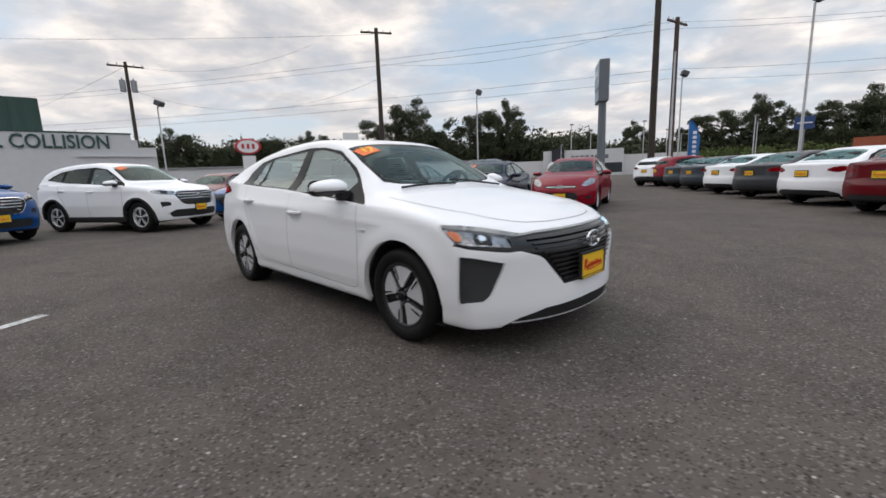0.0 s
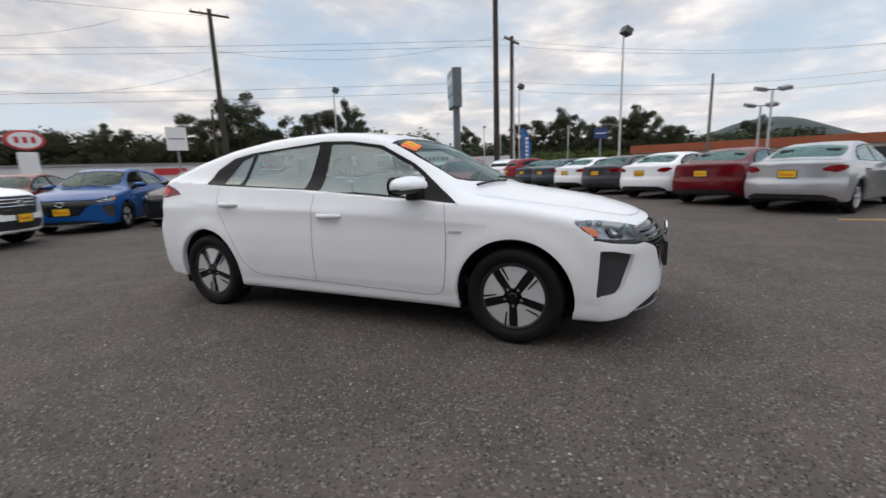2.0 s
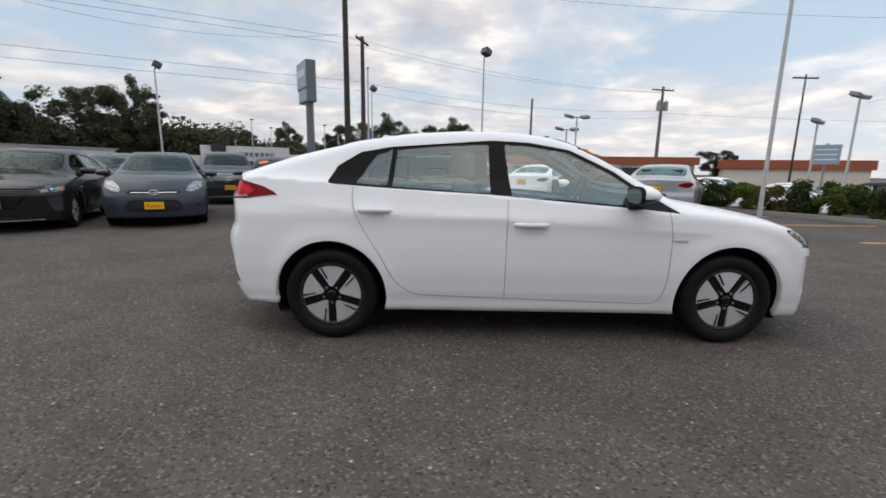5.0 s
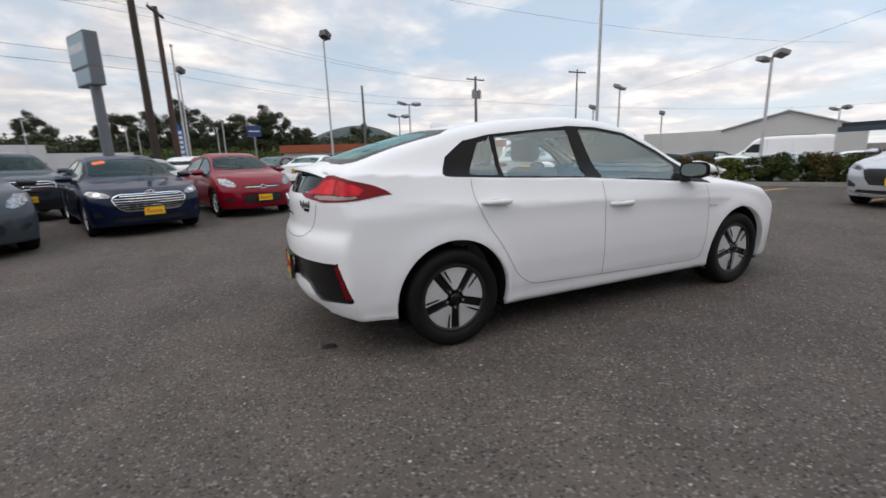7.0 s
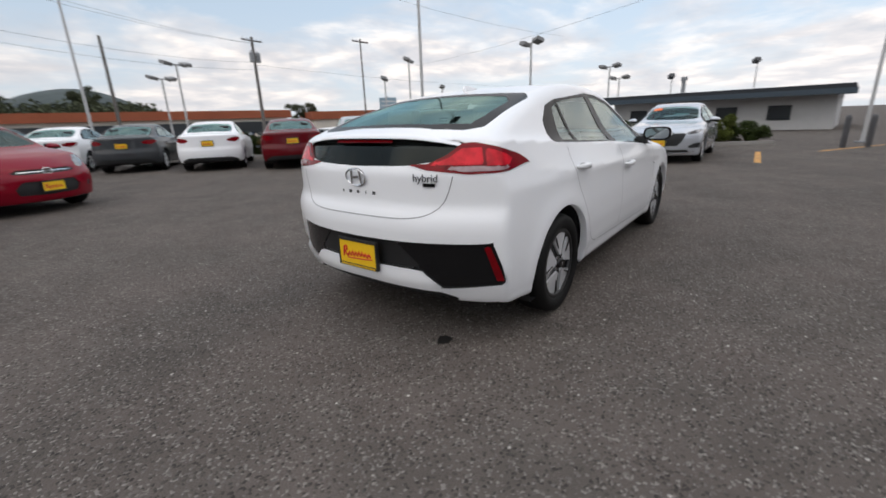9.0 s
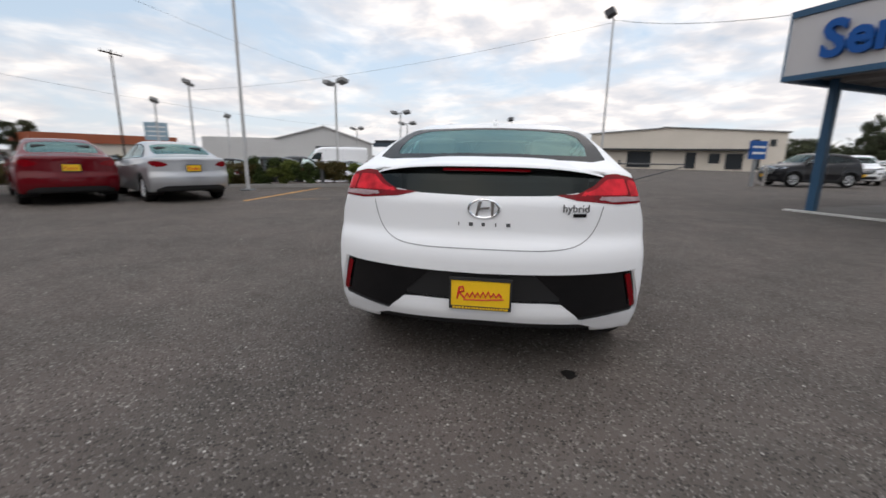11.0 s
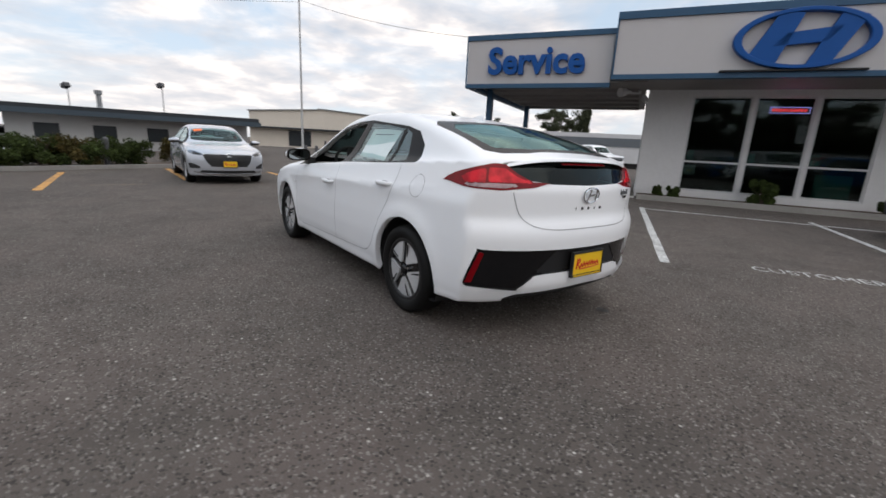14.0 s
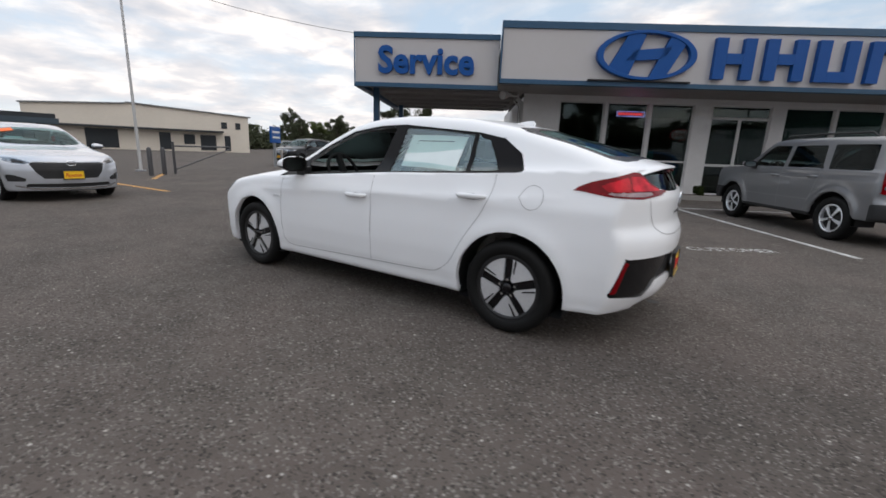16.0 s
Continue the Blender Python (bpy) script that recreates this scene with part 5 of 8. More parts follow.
COMPACT.update(
    frames=[],
    len_f=2.13, len_r=2.24, half=0.865, axle_f=1.27, axle_r=-1.30, track=0.82,
    nose=[(0.12, 2.02), (0.22, 2.08), (0.40, 2.125), (0.58, 2.11), (0.72, 2.02), (0.90, 1.80)], nose_bow=0.36,
    top=[(2.25, 0.60), (2.10, 0.72), (1.95, 0.83), (1.6, 0.935), (1.25, 0.995), (1.05, 1.02), (0.65, 1.22), (0.35, 1.36), (0.05, 1.435), (-0.3, 1.455),
         (-0.7, 1.435), (-1.1, 1.355), (-1.5, 1.215), (-1.72, 1.12), (-1.95, 1.09), (-2.15, 1.07), (-2.35, 1.0)], z1=1.46,
    side=[(0.15, 0.79), (0.24, 0.83), (0.4, 0.85), (0.55, 0.865), (0.70, 0.862), (0.82, 0.85), (0.90, 0.832), (1.0, 0.80), (1.6, 0.78)],
)
COMPACT["regions"] = [r for r in SEDAN["regions"] if r[0] not in ("grille", "headlight", "headlight_lens", "bumper_intake")] + [
    ("headlight", "front_corner", [(-0.70, 0.86), (-0.95, 0.86), (-1.25, 0.78), (-1.40, 0.70), (-1.30, 0.665), (-1.05, 0.70), (-0.85, 0.76)], 0.0, 0.002, WHITE_LENS),
    ("grille", "front", [(-0.1, 0.70), (0.36, 0.70), (0.42, 0.665), (0.36, 0.63), (-0.1, 0.62)], 0.0, -0.012, SOFT_BLACK),
    ("bumper_intake", "front", [(-0.1, 0.52), (0.36, 0.52), (0.46, 0.40), (0.40, 0.31), (-0.1, 0.295)], 0.0, -0.02, SOFT_BLACK),
]
SUV = dict(
    frames=[[(0.02, 0.925), (0.44, 0.925), (0.56, 0.85), (0.43, 0.65), (0.36, 0.61), (0.02, 0.60)]],
    creases=[([(-2.3, 1.06), (-1.0, 1.0), (0.0, 0.97), (1.0, 0.95), (2.3, 0.93)], 0.012, 0.05, -1.9, 1.5)],
    len_f=2.22, len_r=2.255, half=0.925, z0=0.24, z1=1.65, axle_f=1.34, axle_r=-1.33, wheel_r=0.355, arch_r=0.405, track=0.875, mid=-0.3,
    top=[(2.35, 0.80), (2.20, 0.93), (2.05, 0.99), (1.7, 1.06), (1.25, 1.12), (1.05, 1.15), (0.7, 1.36), (0.40, 1.53), (0.15, 1.61), (-0.3, 1.65), (-0.9, 1.63),
         (-1.3, 1.595), (-1.6, 1.54), (-1.85, 1.45), (-2.0, 1.32), (-2.15, 1.12)],
    low=[(-2.3, 0.36), (-1.8, 0.28), (-0.9, 0.24), (1.0, 0.24), (1.8, 0.25), (2.3, 0.28)],
    side=[(0.15, 0.84), (0.28, 0.885), (0.45, 0.905), (0.62, 0.925), (0.80, 0.918), (0.95, 0.905), (1.05, 0.88), (1.15, 0.845), (1.7, 0.83)],
    plan=[(-2.3, 0.94), (-1.8, 0.98), (-1.2, 1.0), (1.2, 1.0), (1.8, 0.97), (2.3, 0.93)],
    belt=[(-2.3, 1.20), (-1.2, 1.13), (0.2, 1.08), (1.0, 1.05), (2.2, 1.02)], tumble=0.42, shoulder=0.02, bow=0.22, crown=0.045,
    nose=[(0.15, 2.08), (0.30, 2.16), (0.50, 2.20), (0.75, 2.20), (0.90, 2.15), (1.05, 1.95)], nose_bow=0.32, nose_pow=2.2,
    tail=[(0.2, -2.12), (0.36, -2.22), (0.55, -2.255), (0.70, -2.24), (1.05, -2.20), (1.30, -2.05), (1.55, -1.80)], tail_bow=0.24, tail_pow=2.4,
    k_top=0.08, k_nose=0.07, k_tail=0.06, flare=0.02,
    cabin_x=0.80, cabin_rear=-1.7, dash_z=1.10, seats=(-0.2, -1.0), mirror=(0.66, 1.08), handles=[(-0.05, 0.96), (-1.0, 1.0)],
    seams=[[(0.92, 1.05), (0.93, 0.6), (0.88, 0.34), (-0.82, 0.36), (-0.95, 0.70), (-1.12, 0.95), (-1.14, 1.10)], [(-0.16, 1.08), (-0.18, 0.34)]],
    regions=[
        ("wheel_arch_trim", "side", [(1.34 + 0.465 * math.cos(a), 0.355 + 0.455 * math.sin(a)) for a in np.linspace(0, 2 * math.pi, 25)[:-1]], 0.0, 0.006, SOFT_BLACK),
        ("wheel_arch_trim", "side", [(-1.33 + 0.465 * math.cos(a), 0.355 + 0.455 * math.sin(a)) for a in np.linspace(0, 2 * math.pi, 25)[:-1]], 0.0, 0.006, SOFT_BLACK),
        ("sill_trim", "side", [(-0.95, 0.10), (-0.95, 0.37), (0.95, 0.37), (0.95, 0.10)], 0.0, 0.005, SOFT_BLACK),
        ("window_frame", "side", [(-1.60, 1.26), (-1.45, 1.36), (-1.20, 1.455), (-0.7, 1.51), (-0.1, 1.53), (0.25, 1.48), (0.62, 1.29), (0.96, 1.085), (0.2, 1.12), (-0.9, 1.175)], 0.0, -0.003, FRAME_BLACK),
        ("side_window", "side", [(-0.13, 1.15), (-0.15, 1.495), (0.08, 1.485), (0.24, 1.45), (0.58, 1.275), (0.72, 1.185), (0.66, 1.12), (0.2, 1.14)], 0.0, -0.006, SIDE_GLASS),
        ("side_window", "side", [(-0.26, 1.165), (-0.26, 1.50), (-0.7, 1.485), (-1.0, 1.455), (-1.06, 1.20)], 0.0, -0.006, DARK_GLASS),
        ("quarter_window", "side", [(-1.13, 1.215), (-1.09, 1.435), (-1.20, 1.42), (-1.38, 1.34), (-1.50, 1.265)], 0.0, -0.006, DARK_GLASS),
        ("windscreen", "top", [(1.0, -0.1), (0.97, 0.30), (0.90, 0.56), (0.82, 0.68), (0.55, 0.63), (0.33, 0.58), (0.29, 0.30), (0.30, -0.1)], 0.0, -0.004, GLASS),
        ("rear_window", "rear", [(-0.1, 1.50), (0.50, 1.48), (0.60, 1.40), (0.64, 1.20), (-0.1, 1.18)], 0.0, -0.004, DARK_GLASS),
        ("tail_lamp", "rear_corner", [(-0.95, 1.08), (-1.20, 1.12), (-1.65, 1.06), (-1.78, 0.99), (-1.45, 0.96), (-1.2, 0.985)], 0.0, 0.004, RED_LENS),
        ("rear_valance", "rear_corner", [(-1.10, 0.2), (-1.25, 0.42), (-1.6, 0.56), (-2.6, 0.58), (-2.6, 0.1), (-1.10, 0.1)], 0.0, -0.01, SOFT_BLACK),
        ("headlight", "front_corner", [(-0.80, 0.955), (-1.10, 0.965), (-1.50, 0.915), (-1.60, 0.87), (-1.45, 0.835), (-1.1, 0.86), (-0.9, 0.89)], 0.0, 0.002, WHITE_LENS),
        ("headlight_lens", "front_corner", [(-1.10, 0.945), (-1.32, 0.925), (-1.32, 0.865), (-1.12, 0.88)], 0.0, 0.003, GLOSS_BLACK),
        ("grille", "front", [(-0.1, 0.925), (0.44, 0.925), (0.56, 0.85), (0.43, 0.65), (0.36, 0.61), (-0.1, 0.60)], 0.0, -0.02, SOFT_BLACK),
        ("fog_lamp_recess", "front_corner", [(-1.08, 0.70), (-1.38, 0.68), (-1.40, 0.60), (-1.14, 0.58)], 0.0, -0.02, SOFT_BLACK),
        ("bumper_intake", "front", [(-0.1, 0.50), (0.55, 0.50), (0.68, 0.42), (0.60, 0.33), (-0.1, 0.32)], 0.0, -0.01, SOFT_BLACK),
    ],
)
BOXY = dict(
    len_f=2.15, len_r=2.26, half=0.875, z0=0.30, z1=1.67, axle_f=1.28, axle_r=-1.355, wheel_r=0.355, arch_r=0.425, track=0.83, mid=-0.5, top_soft=0.02,
    top=[(2.25, 0.95), (2.10, 1.05), (1.9, 1.09), (1.4, 1.125), (1.12, 1.145), (0.95, 1.25), (0.70, 1.46), (0.52, 1.60), (0.40, 1.635), (0.0, 1.66), (-1.0, 1.665), (-1.9, 1.645), (-2.06, 1.60), (-2.3, 1.3)],
    low=[(-2.3, 0.42), (-1.8, 0.38), (-0.9, 0.32), (0.9, 0.32), (1.8, 0.38), (2.3, 0.42)],
    side=[(0.2, 0.82), (0.34, 0.85), (0.5, 0.862), (0.8, 0.868), (0.98, 0.862), (1.03, 0.845), (1.10, 0.84), (1.7, 0.83)],
    plan=[(-2.3, 0.97), (-1.8, 1.0), (1.6, 1.0), (2.3, 0.95)],
    belt=[(-2.3, 1.10), (2.2, 1.09)], tumble=0.26, shoulder=0.012, bow=0.06, crown=0.03,
    nose=[(0.2, 2.02), (0.4, 2.10), (0.6, 2.14), (0.95, 2.12), (1.1, 2.06)], nose_bow=0.16, nose_pow=3.0,
    tail=[(0.3, -2.20), (0.45, -2.26), (0.62, -2.25), (0.72, -2.19), (1.10, -2.17), (1.4, -2.11), (1.62, -2.03)], tail_bow=0.10, tail_pow=3.0,
    k_top=0.05, k_nose=0.06, k_tail=0.05, flare=0.028,
    cabin_x=0.85, cabin_rear=-1.9, dash_z=1.10, seats=(-0.1, -0.95), mirror=(0.66, 1.10), handles=[(0.05, 0.98), (-0.85, 1.0)],
    seams=[[(0.90, 1.10), (0.92, 0.45), (0.85, 0.40), (-0.78, 0.40), (-0.92, 0.80), (-0.98, 1.08)], [(-0.10, 1.10), (-0.10, 0.40)], [(0.9, 0.60), (-0.9, 0.61)]],
    regions=[
        ("sill_trim", "side", [(-0.94, 0.20), (-0.94, 0.40), (0.88, 0.40), (0.88, 0.20)], 0.0, 0.004, SOFT_BLACK),
        ("window_frame", "side", [(-2.02, 1.12), (-1.93, 1.56), (0.42, 1.575), (0.60, 1.47), (0.98, 1.12)], 0.0, 0.0, PAINTS["gunmetal"]),
        ("side_window", "side", [(-0.06, 1.14), (-0.05, 1.52), (0.40, 1.53), (0.55, 1.44), (0.84, 1.14)], 0.0, -0.008, SIDE_GLASS),
        ("side_window", "side", [(-0.15, 1.14), (-0.14, 1.52), (-0.86, 1.52), (-0.97, 1.14)], 0.0, -0.008, DARK_GLASS),
        ("quarter_window", "side", [(-1.10, 1.15), (-1.02, 1.51), (-1.78, 1.50), (-1.86, 1.15)], 0.02, -0.008, DARK_GLASS),
        ("windscreen", "top", [(0.98, -0.1), (0.96, 0.40), (0.90, 0.66), (0.58, 0.62), (0.56, 0.30), (0.56, -0.1)], 0.0, -0.004, GLASS),
        ("rear_window", "rear", [(-0.1, 1.52), (0.56, 1.50), (0.60, 1.16), (-0.1, 1.15)], 0.0, -0.006, DARK_GLASS),
        ("tail_lamp", "rear_corner", [(-1.255, 1.11), (-1.50, 1.11), (-1.50, 0.80), (-1.275, 0.80)], 0.0, 0.01, RED_LENS),
        ("tail_lamp_clear", "rear_corner", [(-1.30, 0.94), (-1.46, 0.94), (-1.46, 0.87), (-1.30, 0.87)], 0.0, 0.012, WHITE_LENS),
        ("rear_bumper", "rear_corner", [(-1.16, 0.2), (-1.16, 0.655), (-1.6, 0.66), (-2.6, 0.66), (-2.6, 0.1), (-1.16, 0.1)], 0.0, 0.01, SOFT_BLACK),
        ("headlight", "front", [(0.50, 1.0), (0.76, 1.0), (0.76, 0.80), (0.50, 0.80)], 0.0, 0.004, WHITE_LENS),
        ("grille", "front", [(-0.1, 0.98), (0.44, 0.98), (0.44, 0.78), (-0.1, 0.78)], 0.0, -0.015, SOFT_BLACK),
        ("front_bumper", "front", [(-0.1, 0.66), (0.95, 0.66), (0.95, 0.30), (-0.1, 0.30)], 0.0, 0.01, SOFT_BLACK),
    ],
)
PICKUP = dict(
    len_f=2.9, len_r=2.9, half=0.98, z0=0.40, z1=1.92, axle_f=1.85, axle_r=-1.75, wheel_r=0.40, arch_r=0.48, track=0.92, mid=0.3, top_soft=0.02,
    top=[(3.0, 1.0), (2.85, 1.12), (2.4, 1.20), (1.75, 1.25), (1.55, 1.28), (1.0, 1.75), (0.8, 1.86), (0.4, 1.92), (-0.3, 1.91), (-0.42, 1.85), (-0.52, 1.30), (-2.8, 1.30), (-3.0, 1.25)],
    low=[(-3.0, 0.50), (3.0, 0.42)], side=[(0.3, 0.92), (0.5, 0.955), (0.9, 0.98), (1.15, 0.965), (1.25, 0.93), (2.0, 0.92)], plan=[(-3.0, 0.98), (2.2, 1.0), (3.0, 0.94)],
    belt=[(-3.0, 1.30), (3.0, 1.24)], tumble=0.30, shoulder=0.02, bow=0.08, crown=0.03, nose=[(0.3, 2.8), (0.5, 2.9), (0.9, 2.88), (1.15, 2.8)], nose_bow=0.18, tail=[(0.3, -2.8), (0.5, -2.9), (1.3, -2.88)], tail_bow=0.04,
    k_top=0.05, cabin_x=1.1, cabin_rear=-0.4, dash_z=1.25, seats=(0.2,), mirror=(0.95, 1.28), handles=[(0.0, 1.10)], seams=[[(1.2, 1.25), (1.2, 0.6), (0.1, 0.6), (-0.1, 1.25)]],
    regions=[
        ("side_window", "side", [(0.05, 1.30), (0.05, 1.78), (0.75, 1.78), (1.0, 1.62), (1.28, 1.30)], 0.0, -0.006, SIDE_GLASS),
        ("windscreen", "top", [(1.5, -0.1), (1.46, 0.5), (1.38, 0.74), (0.98, 0.66), (0.94, -0.1)], 0.0, -0.004, GLASS),
        ("headlight", "front", [(0.62, 1.05), (0.90, 1.03), (0.90, 0.85), (0.62, 0.85)], 0.0, 0.004, WHITE_LENS),
        ("grille", "front", [(-0.1, 1.05), (0.58, 1.05), (0.58, 0.78), (-0.1, 0.78)], 0.0, -0.015, SOFT_BLACK),
        ("tail_lamp", "rear", [(0.80, 1.15), (0.94, 1.15), (0.94, 0.85), (0.80, 0.85)], 0.0, 0.005, RED_LENS),
    ],
)
VAN = dict(
    len_f=2.8, len_r=3.1, half=0.99, z0=0.32, z1=2.45, axle_f=1.85, axle_r=-1.75, wheel_r=0.35, arch_r=0.43, track=0.90, mid=0.4,
    top=[(2.9, 0.9), (2.75, 1.05), (2.4, 1.20), (2.0, 1.40), (1.5, 1.95), (1.2, 2.25), (0.8, 2.40), (-0.5, 2.45), (-2.9, 2.43), (-3.2, 2.3)],
    low=[(-3.2, 0.42), (3.0, 0.35)], side=[(0.3, 0.93), (0.5, 0.975), (0.9, 0.99), (1.4, 0.975), (2.5, 0.94)], plan=[(-3.2, 0.98), (2.0, 1.0), (3.0, 0.92)],
    belt=[(-3.2, 1.4), (3.0, 1.2)], tumble=0.05, shoulder=0.01, bow=0.12, crown=0.03, nose=[(0.3, 2.65), (0.5, 2.78), (0.9, 2.75), (1.1, 2.6)], nose_bow=0.3, tail=[(0.3, -3.0), (0.5, -3.1), (2.4, -3.05)], tail_bow=0.05,
    k_top=0.12, cabin_x=1.5, cabin_rear=0.4, dash_z=1.3, seats=(0.9,), mirror=(1.75, 1.35), handles=[(0.9, 1.15)], seams=[[(0.5, 2.2), (0.5, 0.5), (-0.9, 0.5), (-0.9, 2.2)]],
    regions=[
        ("side_window", "side", [(0.85, 1.35), (0.85, 1.95), (1.35, 1.92), (1.78, 1.38)], 0.0, -0.006, DARK_GLASS),
        ("windscreen", "top", [(1.95, -0.1), (1.9, 0.6), (1.75, 0.82), (1.4, 0.76), (1.34, -0.1)], 0.0, -0.004, GLASS),
        ("headlight", "front_corner", [(-1.35, 1.05), (-1.7, 1.03), (-1.9, 0.90), (-1.6, 0.85), (-1.4, 0.90)], 0.0, 0.004, WHITE_LENS),
        ("tail_lamp", "rear", [(0.85, 1.3), (0.96, 1.3), (0.96, 0.9), (0.85, 0.9)], 0.0, 0.005, RED_LENS),
    ],
)


def shelf_car(spec, step, rear_plate, front_plate, bars, bar_mat, badge_z):
    """A plain car, put away far under the name of its first use until placed."""
    car, shape, _ = build_car("car", spec, step, WHITE_CAR)
    facing = {1: pose(0, 0, 0, 90, 0, 90), -1: pose(0, 0, 0, 90, 0, -90)}
    if rear_plate:
        add_plate(car, shape, rear_plate, -1, framed=False)
    if front_plate:
        add_plate(car, shape, front_plate, 1, framed=False)
    grille_bars(car, shape, bars, bar_mat, 0.011, -0.004)
    for ring in spec.get("frames", ()):
        loop = ring + [(-y, z) for y, z in reversed(ring)]
        part("grille_frame", ribbon(shape, loop + loop[:1], 0.015, 0.003, lambda a, b: shape.on_end(a, b, 1)), CHROME, car, "chrome grille surround")
    if badge_z:
        p = shape.on_end([0.0], [badge_z], 1)[0]
        oval_badge(car, p + [0.010, 0, 0], facing[1], 0.072)
    SHAPES[spec["half"], spec["z1"]] = shape
    return car


SHAPES = {}
sedan = shelf_car(SEDAN, 0.065, 0.80, 0.43, [(0.700, 0.45), (0.655, 0.53), (0.612, 0.53), (0.570, 0.50), (0.528, 0.47), (0.490, 0.43), (0.460, 0.40)], CHROME, 0.735)
# a sedan with a wide dark grille and bright lower lip
HYBRID = dict(SEDAN)
HYBRID["z1"], HYBRID["frames"] = 1.441, []
HYBRID["regions"] = [q for q in SEDAN["regions"] if q[0] not in ("grille", "bumper_intake", "fog_lamp_recess", "headlight", "headlight_lens")] + [
    ("headlight", "front_corner", [(-0.84, 0.80), (-1.15, 0.785), (-1.42, 0.735), (-1.56, 0.70), (-1.42, 0.675), (-1.15, 0.695), (-0.97, 0.735)], 0.0, 0.002, WHITE_LENS),
    ("headlight_lens", "front_corner", [(-1.15, 0.76), (-1.40, 0.728), (-1.40, 0.69), (-1.17, 0.705)], 0.0, 0.003, GLOSS_BLACK),
    ("grille", "front", [(-0.1, 0.725), (0.50, 0.725), (0.56, 0.69), (0.50, 0.53), (0.40, 0.425), (-0.1, 0.42)], 0.0, -0.02, SOFT_BLACK),
    ("bumper_intake", "front", [(-0.1, 0.335), (0.60, 0.335), (0.66, 0.27), (-0.1, 0.255)], 0.0, -0.02, SOFT_BLACK),
    ("fog_lamp_recess", "front_corner", [(-0.98, 0.50), (-1.20, 0.49), (-1.45, 0.42), (-1.40, 0.37), (-1.02, 0.37)], 0.0, -0.02, SOFT_BLACK),
]
hybrid = shelf_car(HYBRID, 0.06, 0.80, 0.49, [(0.690, 0.50), (0.650, 0.50), (0.610, 0.48), (0.570, 0.46), (0.530, 0.44), (0.450, 0.38)], BLACK_TRIM, 0.70)
part("lower_lip", ribbon(SHAPES[HYBRID["half"], HYBRID["z1"]], [(-0.75, 0.30), (-0.55, 0.245), (0.55, 0.245), (0.75, 0.30)], 0.022, 0.006, lambda a, b: SHAPES[HYBRID["half"], HYBRID["z1"]].on_end(a, b, 1)), CHROME, hybrid)
compact = shelf_car(COMPACT, 0.075, 0.80, 0.43, [(0.665, 0.36)], CHROME, 0.665)
suv = shelf_car(SUV, 0.07, 0.86, 0.53, [(0.87, 0.47), (0.81, 0.49), (0.75, 0.45), (0.69, 0.40)], CHROME, 0.80)
boxy = shelf_car(BOXY, 0.055, 0.0, 0.0, [], CHROME, 0.0)
for side in (-0.60, 0.60):
    rail = bmesh.new()
    cable(rail, [(0.30, side, 1.63), (0.22, side, 1.70), (-0.6, side, 1.715), (-1.5, side, 1.705), (-1.60, side, 1.63)], 0.018, 8)
    part("roof_rail", rail, SOFT_BLACK, boxy)
pickup = shelf_car(PICKUP, 0.10, 0.0, 0.0, [(0.98, 0.5), (0.88, 0.5)], CHROME, 0.0)
van = shelf_car(VAN, 0.11, 0.0, 0.0, [], CHROME, 0.0)
FIRST = {}
KINDS = {"hybrid": (hybrid, "sedan_car"), "sedan": (sedan, "sedan_car"), "compact": (compact, "compact_car"), "suv": (suv, "suv_car"), "boxy": (boxy, "boxy_suv"), "pickup": (pickup, "pickup_truck"),
         "van": (van, "cargo_van"), "hatch": (hero, "hatchback_car")}


def park(kind, colour, x, y, heading, label, group="", tilt=0.0):
    src, name = KINDS[kind]
    m = pose(x, y, ground_z(x, y), 0, 0, heading)
    if kind != "hatch" and kind not in FIRST:
        car = FIRST[kind] = src
        car.matrix_basis = m
    else:
        car = copy_thing(src, m)
    car.name = name
    if kind == "hatch":
        for ob in [c for c in car.children_recursive if c.name.split(".")[0] in ("price_sheet", "print_line", "year_sticker", "year_mark")]:
            bpy.data.objects.remove(ob)
    recolour(car, PAINTS[colour])
    return tagged(car, label, {"pickup": "truck", "van": "van"}.get(kind, "car"), group)


# row with tails towards the middle
ROW_A = "row of parked cars with their tails out"
park("sedan", "silver", 6.08, 9.07, 56, "silver sedan with red tail lamps and yellow dealer plate", ROW_A)
park("sedan", "maroon", 4.82, 10.95, 56, "dark red sedan with yellow dealer plate", ROW_A)
park("sedan", "white", 3.45, 13.1, 56, "white sedan with red tail lamps beside a dark red one", ROW_A)
park("sedan", "dark_grey", 2.0, 15.3, 56, "dark grey sedan with yellow dealer plate", ROW_A)
park("sedan", "white", 0.6, 17.5, 56, "white sedan in the tail-out row", ROW_A)
park("compact", "grey", -0.9, 19.8, 56, "grey compact car in the tail-out row", ROW_A)
park("compact", "grey", -2.3, 22.0, 56, "grey compact car in the tail-out row", ROW_A)
park("suv", "red", -3.9, 24.4, 56, "bright red SUV at the far end of the row", ROW_A)
# row with noses towards the middle
ROW_B = "row of parked cars with their noses out"
park("compact", "red", -2.80, 9.22, -72, "bright red compact car with yellow dealer plate", ROW_B)
navy = park("sedan", "navy", -4.84, 7.76, -68, "dark blue sedan with chrome grille and orange sticker", ROW_B)
park("compact", "grey", -6.85, 6.05, -62, "slate grey compact car with yellow dealer plate", ROW_B)
park("hatch", "black", -8.78, 5.15, -64, "black five-door hatchback with yellow dealer plate", ROW_B)
park("hatch", "blue", -10.5, 3.4, -52, "bright blue five-door hatchback with yellow dealer plate", ROW_B)
